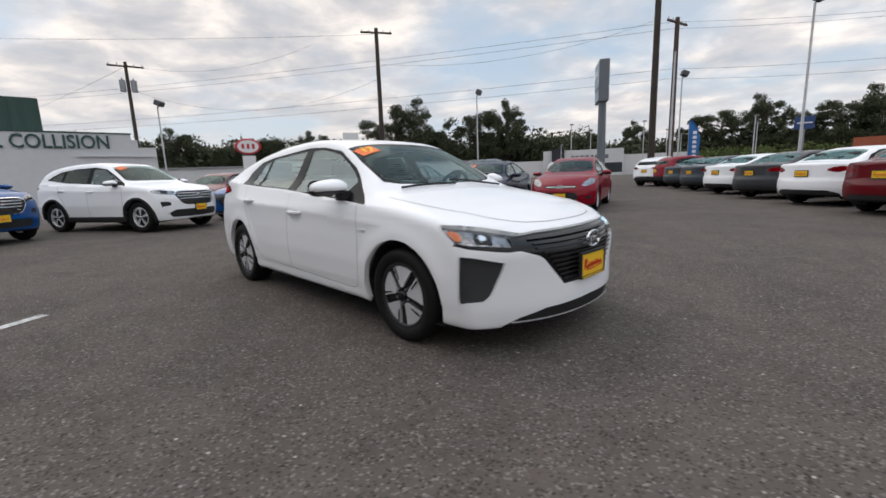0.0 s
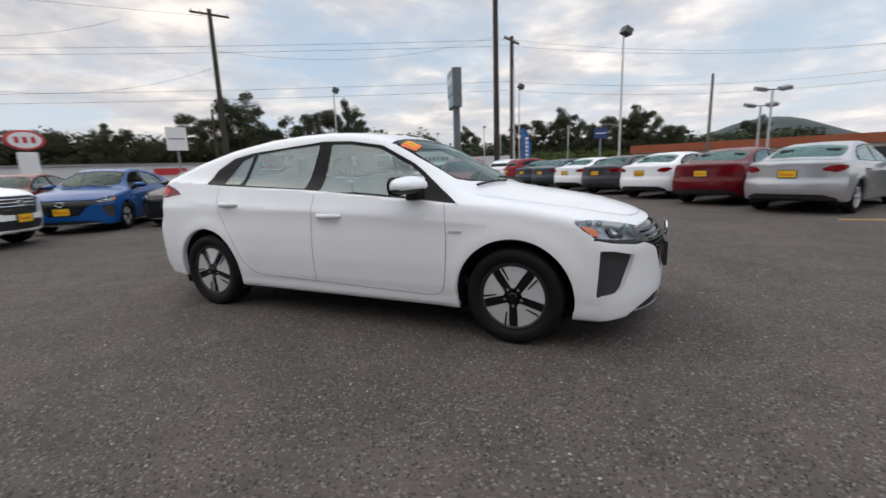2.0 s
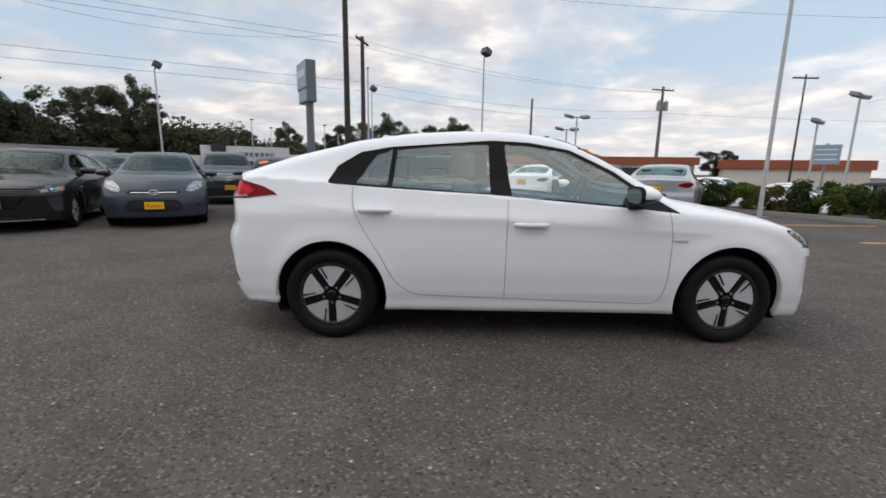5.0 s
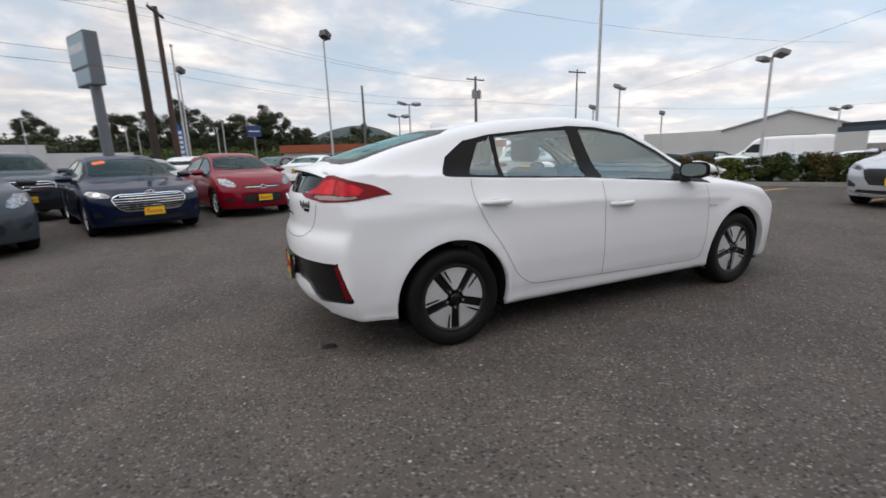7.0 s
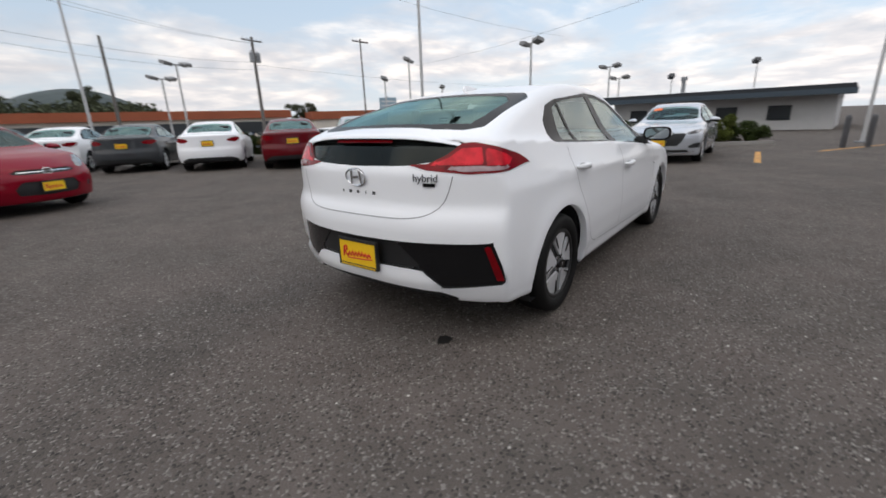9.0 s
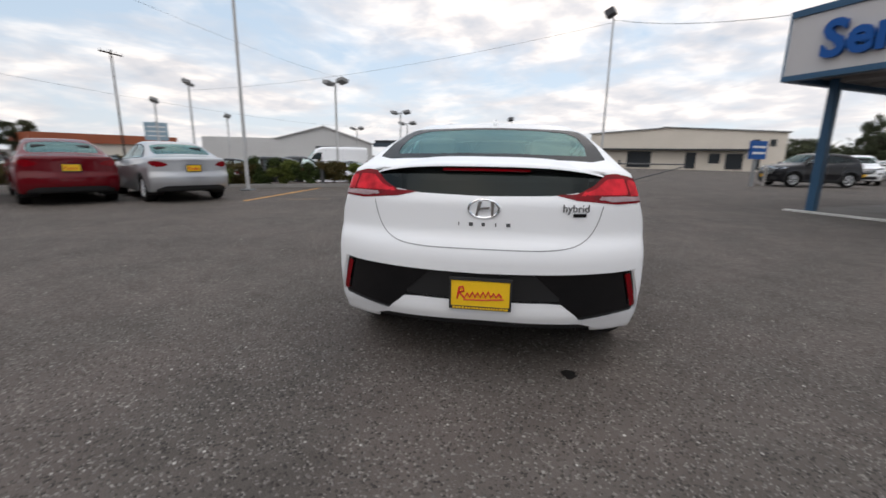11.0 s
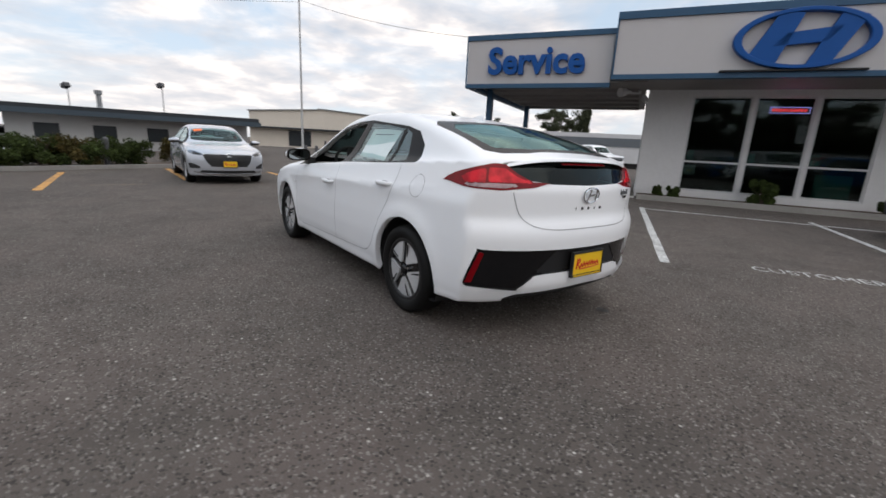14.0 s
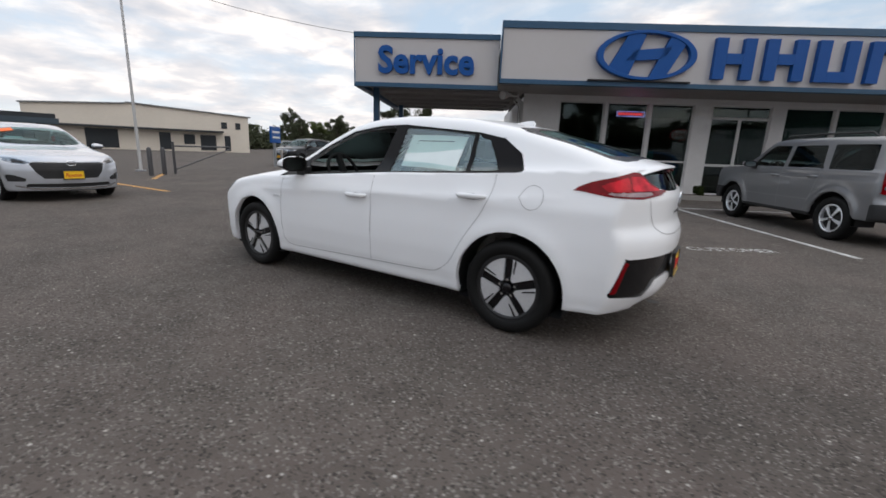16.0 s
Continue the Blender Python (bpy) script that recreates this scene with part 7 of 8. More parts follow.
def leaf_mesh(name, rnd, clumps, per, size, mat, parent):
    """Small bent leaves scattered in clumps: (centre, radii)."""
    dice = np.random.RandomState(rnd.randrange(1 << 30))
    k = per * len(clumps)
    centre = np.repeat(np.array([c for c, _ in clumps], float), per, 0)
    radii = np.repeat(np.array([r for _, r in clumps], float), per, 0)
    way = dice.normal(size=(k, 3))
    way /= np.linalg.norm(way, axis=1)[:, None]
    p = centre + radii * way * (dice.uniform(0.1, 1.15, (k, 1)) ** 0.6)
    x = dice.normal(size=(k, 3))
    x /= np.linalg.norm(x, axis=1)[:, None]
    y = np.cross(x, dice.normal(size=(k, 3)))
    y /= np.linalg.norm(y, axis=1)[:, None]
    z = np.cross(x, y)
    s = size * dice.uniform(0.6, 1.4, (k, 1))
    v = np.stack([p - 0.5 * s * x, p - 0.28 * s * y + 0.08 * s * z, p + 0.5 * s * x, p + 0.28 * s * y + 0.08 * s * z], 1).reshape(-1, 3)
    me = bpy.data.meshes.new(name)
    me.from_pydata(v.tolist(), [], np.arange(4 * k).reshape(-1, 4).tolist())
    me.materials.append(mat)
    ob = new(name, me)
    ob.parent = parent
    return ob


def shrub(x, y, w, h, seed, mat, label, group="shrubs of the hedge"):
    rnd = random.Random(seed)
    ob = empty("shrub", pose(x, y, 0.08))
    bm = bmesh.new()
    for _ in range(9):
        a, r = rnd.uniform(0, 6.3), rnd.uniform(0.3, 0.8) * w
        tube(bm, (0, 0, -0.12), (0.25 * r * math.cos(a), 0.25 * r * math.sin(a), h * 0.4), 0.016, 0.012, 5)
        tube(bm, (0.25 * r * math.cos(a), 0.25 * r * math.sin(a), h * 0.4), (r * math.cos(a), r * math.sin(a), h * rnd.uniform(0.6, 0.95)), 0.012, 0.004, 5)
    part("stem", bm, BARK, ob)
    cl = []
    for _ in range(18):
        a, r = rnd.uniform(0, 6.3), rnd.uniform(0.1, 0.85) * w
        cl.append(((r * math.cos(a), r * math.sin(a), h * rnd.uniform(0.10, 0.90)), (0.26 * w, 0.26 * w, 0.20 * h)))
    leaf_mesh("foliage", rnd, cl, 230, 0.078, mat, ob)
    return tagged(ob, label, "shrub", group)


hd = Vector((0.5, -0.866, 0))
hn = Vector((0.866, 0.5, 0))
h0 = Vector((HEDGE_X, HEDGE_Y, 0))
rnd = random.Random(21)


def along_bed(name, lo, hi, off0, off1, z0, z1, mat, label, category):
    bm = bmesh.new()
    box(bm, lo, hi, off0, off1, z0, z1, 0.012)
    ob = finish(name, bm, mat)
    ob.matrix_world = Matrix.Translation(h0) @ pose(0, 0, 0, 0, 0, -60)
    return tagged(ob, label, category, kind="structure")


along_bed("planting_bed", -14.0, 9.6, -0.05 + 0.12, 1.5, -0.05, 0.09, SOIL, "bark-covered bed under the hedge", "planting bed")
along_bed("kerb", -14.0, 9.6, -0.08, 0.065, -0.05, 0.12, CONCRETE, "low concrete kerb of the hedge bed", "kerb")
k = 0
s = -13.2
while s < 9.2:
    p = h0 + hd * s + hn * rnd.uniform(0.45, 0.75)
    w, h = rnd.uniform(0.62, 0.85), rnd.uniform(0.66, 0.92)
    red = k % 4 == 1
    if not (5.3 < s < 6.3):
        shrub(p.x, p.y, w, h, 100 + k, LEAF_RED if red else LEAF_BRIGHT if k % 3 == 0 else LEAF, "reddish green shrub of an uneven hedge" if red else "dark green shrub of an uneven hedge")
    s += rnd.uniform(0.62, 0.95)
    k += 1
fl = M_H @ Vector((8.15, 1.35, 0))
shrub(fl.x, fl.y, 0.36, 0.62, 77, LEAF, "small green shrub below the showroom window", "shrubs before the showroom")
for ss in (5.6, 6.0, 10.7):
    fl = M_H @ Vector((ss, 1.4, 0))
    shrub(fl.x, fl.y, 0.16, 0.30, int(ss * 10), LEAF, "tuft of weeds before the showroom wall", "shrubs before the showroom")


def tree_kind(seed, h, w, mat, conifer=False):
    """A tree about h metres high, with limbs and uneven clumps."""
    rnd = random.Random(seed)
    ob = empty("tree")
    bm = bmesh.new()
    lean = rnd.uniform(-0.3, 0.3)
    tube(bm, (0, 0, -0.3), (lean * 0.5, 0, h * 0.45), 0.28, 0.18, 8)
    tube(bm, (lean * 0.5, 0, h * 0.45), (lean, 0.1, h * 0.9), 0.18, 0.04, 7)
    tips = []
    for _ in range(34):
        z0, a = rnd.uniform(0.12, 0.80) * h, rnd.uniform(0, 6.3)
        r = w * rnd.uniform(0.35, 0.9) * (1.0 - 0.75 * (z0 / h) if conifer else 1.0)
        tip = (lean + r * math.cos(a), r * math.sin(a), min(h, z0 + rnd.uniform(0.05, 0.25) * h))
        tube(bm, (lean * 0.6, 0, z0), tip, 0.08, 0.02, 5)
        tips.append(tip)
    part("trunk", bm, BARK, ob)
    cl = [((lean, 0, h * 0.90), (w * 0.25, w * 0.25, h * 0.10))]
    for tx, ty, tz in tips:
        for _ in range(3):
            cl.append(((tx + rnd.uniform(-0.2, 0.2) * w, ty + rnd.uniform(-0.2, 0.2) * w, tz + rnd.uniform(-0.10, 0.06) * h), (w * rnd.uniform(0.12, 0.30), w * rnd.uniform(0.12, 0.30), h * rnd.uniform(0.035, 0.085))))
    leaf_mesh("crown", rnd, cl, 300, 0.27, mat, ob)
    return ob


TREES = [tree_kind(1, 12.5, 5.0, TREE_LEAF), tree_kind(2, 13.5, 4.2, TREE_LEAF), tree_kind(3, 11.0, 5.5, TREE_LEAF), tree_kind(4, 9.0, 4.6, TREE_LIGHT), tree_kind(5, 13.0, 2.6, TREE_LEAF, True)]
used = set()


def plant(kind, x, y, scale=1.0, turn=0.0, label="tall dark tree of the tree line"):
    m = pose(x, y, 0, 0, 0, turn) @ Matrix.Diagonal((scale, scale, scale, 1))
    if kind in used:
        ob = copy_thing(TREES[kind], m)
    else:
        ob = TREES[kind]
        used.add(kind)
        ob.matrix_basis = m
    tagged(ob, label, "tree", "trees behind the lot")


spots = []
for az, d, s in [(94, 104, 0.9), (97, 108, 1.1), (101, 112, 1.15), (104, 118, 1.1), (110, 122, 0.95), (116, 116, 0.85), (121, 110, 0.95), (126, 108, 1.05), (131, 112, 1.1), (136, 108, 1.0), (139, 104, 1.1),
                 (143, 110, 1.0), (148, 106, 0.95), (152, 104, 0.9), (157, 108, 0.95), (162, 104, 0.9), (167, 108, 0.95), (172, 112, 0.9), (177, 112, 0.9), (88.0, 103, 1.0), (91.0, 104, 1.0), (85, 104, 0.95), (77, 122, 0.8)]:
    spots.append((d * math.cos(radians(az)), d * math.sin(radians(az)), (1.18 if 124 < az < 145 else 0.92) * s))
rnd = random.Random(8)
for k, (x, y, sc) in enumerate(spots):
    plant(k % 3, x, y, sc, rnd.uniform(0, 360))
for k, (x, y, sc) in enumerate([(67, -52, 0.55), (63, -58, 0.5), (53, -67, 0.75), (50, -70, 0.7), (88, -75, 0.8), (84, -80, 0.75), (92, -70, 0.7), (98, -62, 0.5), (72, -60, 0.5), (6.5, -116, 0.8), (12, -118, 0.7), (70, -92, 0.7), (35, 52, 0.34), (44, 62, 0.42)]):
    plant((0, 1, 2, 4, 3)[k % 5], x, y, sc, rnd.uniform(0, 360), "tree beyond the neighbouring lots")
# woods: one mass of leaves behind the single trees
wood = []
rnd = random.Random(31)
for k in range(760):
    az = radians(rnd.uniform(72, 184))
    d = rnd.uniform(108, 140)
    hh = rnd.uniform(8.0, 12.0) if az > 2.0 else rnd.uniform(5.5, 8.0)
    wood.append(((d * math.cos(az), d * math.sin(az), hh * 0.5), (3.2, 3.2, hh * 0.5)))
for k in range(80):
    az = radians(rnd.uniform(-60, -20))
    d = rnd.uniform(110, 140)
    hh = rnd.uniform(2.5, 6)
    wood.append(((d * math.cos(az), d * math.sin(az), hh * 0.5), (4.0, 4.0, hh * 0.55)))
woods = leaf_mesh("woods", rnd, wood, 380, 0.80, TREE_LEAF, None)
tagged(woods, "dark green belt of far woods", "woods", kind="stuff")
scrub = []
for k in range(70):
    az = radians(rnd.uniform(74, 104))
    d = rnd.uniform(84, 96)
    scrub.append(((d * math.cos(az), d * math.sin(az), 1.8), (3.2, 3.2, 2.3)))
tagged(leaf_mesh("scrub", rnd, scrub, 220, 0.45, TREE_LIGHT, None), "lighter green scrub before the woods", "scrub", kind="stuff")
HILL = material("wooded_hill", (0.062, 0.080, 0.080), 0.95, grain=0.6, scale=0.12, blotch=0.4, blotch_scale=0.02)
bm = bmesh.new()
bmesh.ops.create_grid(bm, x_segments=60, y_segments=24, size=1.0)
for v in bm.verts:
    x, y = v.co.x * 190, v.co.y * 120
    z = 38 * math.exp(-((x - 10) / 62) ** 2) + 26 * math.exp(-((x + 60) / 60) ** 2) + 14 * math.exp(-((x - 110) / 50) ** 2)
    z = z * max(0.0, 1 - v.co.y ** 2) * max(0.0, 1 - v.co.x ** 4) + 1.2 * noise.noise(Vector((x * 0.12, y * 0.12, 0)))
    v.co = Vector((x, y, z - 1.5))
hill = finish("backdrop_hill", bm, HILL, smooth=True)
hill.matrix_world = pose(150, 590, 0, 0, 0, -14)
tagged(hill, "low wooded hill in the far distance", "hill", kind="structure")

# ---- poles, lamps, wires and signs ----
POLE_WHITE = material("weathered_white_pole", (0.50, 0.50, 0.50), 0.6, grain=0.2, scale=20, blotch=0.3, blotch_scale=2)
POLE_WOOD = material("creosoted_wood_pole", (0.050, 0.038, 0.030), 0.9, grain=0.5, scale=15, blotch=0.3, blotch_scale=2)
POLE_GREY = material("greyed_wood_pole", (0.15, 0.14, 0.13), 0.9, grain=0.4, scale=15)
POLE_BROWN = material("brown_wood_pole", (0.080, 0.050, 0.042), 0.9, grain=0.5, scale=15)
LAMP_DARK = material("dark_lamp_housing", (0.06, 0.06, 0.065), 0.5, grain=0.2, scale=20)
LAMP_GREY = material("grey_lamp_housing", (0.20, 0.20, 0.20), 0.5, grain=0.2, scale=20)
CABLE = material("black_cable", (0.03, 0.03, 0.03), 0.7)
STEEL = material("grey_steel", (0.26, 0.27, 0.28), 0.5, 0.3, grain=0.2, scale=20)


def lamp_single(x, y, h, turn=0, label="tall white pole with a dark floodlight"):
    ob = empty("street_lamp", pose(x, y, 0, 0, 0, turn))
    bm = bmesh.new()
    tube(bm, (0, 0, -0.8), (0, 0, h - 0.25), 0.058, 0.036, 12)
    part("pole", bm, POLE_WHITE, ob)
    bm = bmesh.new()
    box(bm, -0.20, 0.20, -0.20, 0.20, -0.15, 0.15, 0.04, pose(0.14, 0, h, 0, 25, 0))
    part("lamp_head", bm, LAMP_DARK, ob)
    bm = bmesh.new()
    tube(bm, (0, 0, h - 0.3), (0.1, 0, h - 0.05), 0.035, 0.03, 8)
    part("bracket", bm, LAMP_DARK, ob)
    bm = bmesh.new()
    zb = ground_z(x, y)
    box(bm, -0.16, 0.16, -0.16, 0.16, zb, zb + 0.05, 0.01)
    part("base_plate", bm, STEEL, ob)
    return tagged(ob, label, "street lamp", "floodlight poles")


def lamp_double(x, y, h, turn=0):
    ob = empty("street_lamp", pose(x, y, 0, 0, 0, turn))
    bm = bmesh.new()
    tube(bm, (0, 0, -0.8), (0, 0, h - 0.05), 0.08, 0.06, 10)
    part("pole", bm, POLE_WHITE, ob)
    bm = bmesh.new()
    tube(bm, (-0.45, 0, h - 0.02), (0.45, 0, h - 0.02), 0.035, sides=8)
    part("cross_arm", bm, LAMP_GREY, ob)
    for s in (-1, 1):
        bm = bmesh.new()
        box(bm, -0.30, 0.30, -0.24, 0.24, -0.11, 0.11, 0.03, pose(s * 0.68, 0, h + 0.03, 18, s * -8, 0))
        part("lamp_head", bm, LAMP_GREY, ob)
    return tagged(ob, "white pole with two shoebox lamp heads", "street lamp", "twin-head lamp poles")


for x, y, h in ((1.40, 18.2, 6.8), (-15.6, 19.9, 6.3), (-5.5, 27.5, 6.65), (-25.8, 3.9, 5.6), (35.6, -0.1, 4.5), (35.8, 5.3, 3.9)):
    lamp_single(x, y, h, 40)
lamp_single(8.28, 8.12, 10.5, 0)
lamp_single(16.4, -4.2, 7.3, 60)
for x, y, h, a in ((21.76, 10.62, 5.45, 60), (9.6, 29.6, 5.25, 15), (23.5, 21.9, 5.75, 30), (35.26, 10.0, 5.0, 70), (9.65, 32.3, 4.6, 15), (32.4, 25.4, 4.35, 40), (43.3, 17.1, 4.05, 60), (24.2, 25.3, 4.7, 40), (40.0, 10.5, 4.4, 70)):
    lamp_double(x, y, h, a)


def marker_post(x, y, h):
    ob = empty("lamp_post", pose(x, y, 0))
    bm = bmesh.new()
    tube(bm, (0, 0, -0.7), (0, 0, h - 0.12), 0.05, 0.04, 8)
    part("pole", bm, POLE_WHITE, ob)
    bm = bmesh.new()
    box(bm, -0.12, 0.22, -0.08, 0.08, h - 0.12, h, 0.02)
    part("lamp_head", bm, LAMP_GREY, ob)
    tagged(ob, "short pale lamp post of the neighbouring lot", "lamp post", "short lamp posts")


for x, y, h in ((-18.2, 37.3, 5.5), (-17.4, 39.8, 5.0), (-12.0, 39.3, 5.3), (-12.6, 47.4, 5.0), (-4.9, 48.4, 4.9), (-4.1, 42.4, 5.1), (-12.4, 51.5, 4.7), (-22.1, 42.2, 3.9)):
    marker_post(x, y, h)
flag_pole = empty("flag_pole", pose(-5.52, 26.05, 0))
bm = bmesh.new()
tube(bm, (0, 0, -0.5), (0, 0, 7.59), 0.07, 0.045, 10)
part("pole", bm, POLE_WHITE, flag_pole)
bm = bmesh.new()
bmesh.ops.create_uvsphere(bm, u_segments=12, v_segments=8, radius=0.08, matrix=Matrix.Translation((0, 0, 7.59 + 0.06)))
part("finial", bm, STEEL, flag_pole)
tagged(flag_pole, "tall slim white pole beside a wooden one", "pole")


def utility_pole(x, y, h, r, mat, arms=1, transformer=False, turn=0, lean=0.0):
    ob = empty("utility_pole", pose(x, y, 0, 0, lean, turn))
    bm = bmesh.new()
    tube(bm, (0, 0, -0.9), (0, 0, h), r, r * 0.65, 12)
    part("pole", bm, mat, ob)
    for k in range(arms):
        bm = bmesh.new()
        z = h - 0.35 - k * 0.9
        box(bm, -1.1, 1.1, -0.06, 0.06, z, z + 0.11, 0.01)
        part("cross_arm", bm, mat, ob)
        for q in (-1.0, -0.5, 0.5, 1.0):
            bm = bmesh.new()
            tube(bm, (q, 0, z + 0.11), (q, 0, z + 0.26), 0.035, 0.02, 8)
            part("insulator", bm, STEEL, ob)
    if transformer:
        for q in (-0.34, 0.34):
            bm = bmesh.new()
            tube(bm, (q, -0.12, h - 2.1), (q, -0.12, h - 1.3), 0.20, sides=14)
            tube(bm, (q, -0.12, h - 1.3), (q, -0.12, h - 1.12), 0.06, 0.03, 8)
            part("transformer", bm, STEEL, ob)
    return tagged(ob, "weathered wooden utility pole", "utility pole", "utility poles")


utility_pole(-35.9, 4.5, 9.9, 0.16, POLE_WOOD, 1, True, 80)
utility_pole(-22.5, 17.2, 11.4, 0.20, POLE_WOOD, 1, False, 60)
utility_pole(-7.4, 28.3, 19.0, 0.24, POLE_WOOD, 0, False, 0)
utility_pole(-6.3, 28.6, 10.3, 0.20, POLE_BROWN, 1, False, 78)
utility_pole(6.9, 33.3, 7.1, 0.13, POLE_GREY, 0, False, 0)
utility_pole(19.4, 36.7, 8.9, 0.18, POLE_GREY, 1, True, 10)
utility_pole(-33.0, 25.0, 7.2, 0.14, POLE_WOOD, 0, False, 0)
utility_pole(30.4, 34.5, 9.7, 0.10, POLE_WOOD, 1, False, 0)


def wire(a, b, sag, r=0.008):
    cu = bmesh.new()
    a, b = Vector(a), Vector(b)
    pts = [a.lerp(b, k / 20) - Vector((0, 0, 4 * sag * (k / 20) * (1 - k / 20))) for k in range(21)]
    cable(cu, pts, r)
    return tagged(finish("overhead_wire", cu, CABLE), "thin black overhead wire between poles", "wire", "overhead wires")


P = {"l": (-35.9, 4.5), "a": (-22.5, 17.2), "u": (-6.45, 28.2), "b": (19.4, 36.7), "m": (30.4, 34.5), "f": (95, 28), "w": (-110, -30)}
for z in (6.6, 7.2, 9.6, 10.0):
    wire((*P["u"], min(z, 10.0)), (*P["b"], min(z, 8.8) - 0.4), 0.7)
    wire((*P["w"], z + 3), (*P["u"], min(z, 10.0)), 1.4, 0.010)
    if z < 7:
        wire((*P["b"], z), (*P["f"], z + 1), 1.2, 0.009)
wire((*P["l"], 9.7), (-26, 14, 10.5), 1.0)
wire((-110, -10, 10), (*P["l"], 9.6), 0.8, 0.010)
wire((*P["l"], 8.0), (*P["a"], 8.0), 1.8)
wire((*P["a"], 9.0), (-7.4, 28.3, 10.4), 1.0)
wire((-7.4, 28.3, 14.0), (60, 24, 12), 1.6, 0.009)
wire((-60, -20, 13.5), (-22.5, 17.2, 11.0), 0.6, 0.009)
wire((16.4, -4.2, 7.0), (6.0, -9.0, 4.6), 0.4, 0.008)
wire((16.4, -4.2, 6.9), (24.0, 22.0, 5.4), 0.5, 0.006)

SIGN_GREY = material("grey_sign_cabinet", (0.115, 0.13, 0.145), 0.5, grain=0.1, scale=10)
SIGN_FACE = material("pale_sign_face", (0.26, 0.36, 0.43), 0.45, blotch=0.15, blotch_scale=1)
RED_SIGN = material("red_sign_face", (0.45, 0.02, 0.03), 0.4, blotch=0.1, blotch_scale=2)
WHITE_SIGN = material("white_sign_face", (0.72, 0.72, 0.72), 0.5, blotch=0.1, blotch_scale=2)
NAVY_SIGN = material("navy_sign_face", (0.02, 0.05, 0.16), 0.5, blotch=0.1, blotch_scale=2)
BLUE_FLAG = material("blue_banner_cloth", (0.02, 0.14, 0.40), 0.8, grain=0.2, scale=20)

pylon = empty("pylon_sign", pose(-8.75, 23.6, 0, 0, 0, -58))
bm = bmesh.new()
tube(bm, (0.2, 0, -0.3), (0.2, 0, 6.0), 0.26, 0.22, 14)
part("pole", bm, SIGN_GREY, pylon)
bm = bmesh.new()
box(bm, -1.45, 0.75, -0.28, 0.28, 5.85, 7.42, 0.03)
part("upper_cabinet", bm, SIGN_GREY, pylon)
bm = bmesh.new()
box(bm, -1.15, 0.75, -0.28, 0.28, 5.05, 5.85, 0.03)
part("lower_cabinet", bm, SIGN_GREY, pylon)
for z0, z1, x0 in ((5.92, 7.35, -1.38), (5.12, 5.78, -1.08)):
    for yy in (-0.30, 0.285):
        bm = bmesh.new()
        box(bm, x0, 0.68, yy, yy + 0.015, z0, z1, 0.004)
        part("sign_face", bm, SIGN_FACE, pylon, "pale blue-grey sign face")
for i in range(6):
    for yy in (-0.312, 0.302):
        bm = bmesh.new()
        box(bm, -1.15 + 0.28 * i, -0.98 + 0.28 * i, yy, yy + 0.01, 6.55, 6.95, 0.002)
        part("sign_bar", bm, WHITE_SIGN, pylon)
tagged(pylon, "grey pylon sign with two stacked cabinets", "sign")

oval = empty("oval_sign", pose(-38.5, 13.6, 0, 0, 0, 75))
bm = bmesh.new()
box(bm, -0.55, 0.55, -0.25, 0.25, -0.2, 3.4, 0.03)
part("pylon", bm, WHITE_SIGN, oval)
bm = bmesh.new()
lathe(bm, [(0.001, 0.12), (0.92, 0.12), (1.0, 0.06), (1.0, -0.06), (0.92, -0.12), (0.001, -0.12)], pose(0, 0, 4.27, 90, 0, 0) @ Matrix.Diagonal((1.15, 0.72, 1, 1)), 32)
part("oval_face", bm, RED_SIGN, oval, smooth=False)
bm = bmesh.new()
lathe(bm, [(0.001, 0.135), (0.80, 0.135), (0.80, -0.135), (0.001, -0.135)], pose(0, 0, 4.27, 90, 0, 0) @ Matrix.Diagonal((1.15, 0.72, 1, 1)), 32)
part("oval_panel", bm, WHITE_SIGN, oval)
for q in (-0.45, 0.0, 0.45):
    bm = bmesh.new()
    box(bm, q - 0.12, q + 0.12, -0.15, 0.15, 4.05, 4.5, 0.01)
    part("sign_bar", bm, RED_SIGN, oval)
tagged(oval, "white oval sign with red rim on a white pylon", "sign")

flag = empty("feather_flag", pose(-7.3, 35.9, 0, 0, 0, 20))
bm = bmesh.new()
tube(bm, (0, 0, -0.2), (0, 0, 4.5), 0.03, 0.02, 8)
part("pole", bm, STEEL, flag)
bm = bmesh.new()
cols = [[bm.verts.new((0.02 + u * 0.92 * (0.7 + 0.3 * v) * min(1.0, 0.04 + 2.4 * (1 - v)) ** 0.6, 0.06 * math.sin(u * 4 + v * 6), 1.0 + v * 3.6)) for u in (0, 0.33, 0.66, 1)] for v in np.linspace(0, 1, 18)]
for a, b in zip(cols, cols[1:]):
    for i in range(3):
        bm.faces.new((a[i], a[i + 1], b[i + 1], b[i]))
part("banner", bm, BLUE_FLAG, flag)
for i in range(7):
    bm = bmesh.new()
    box(bm, 0.30, 0.56, -0.09, -0.08, 1.35 + i * 0.36, 1.58 + i * 0.36)
    part("banner_bar", bm, WHITE_SIGN, flag)
tagged(flag, "blue feather flag with white bars", "flag")


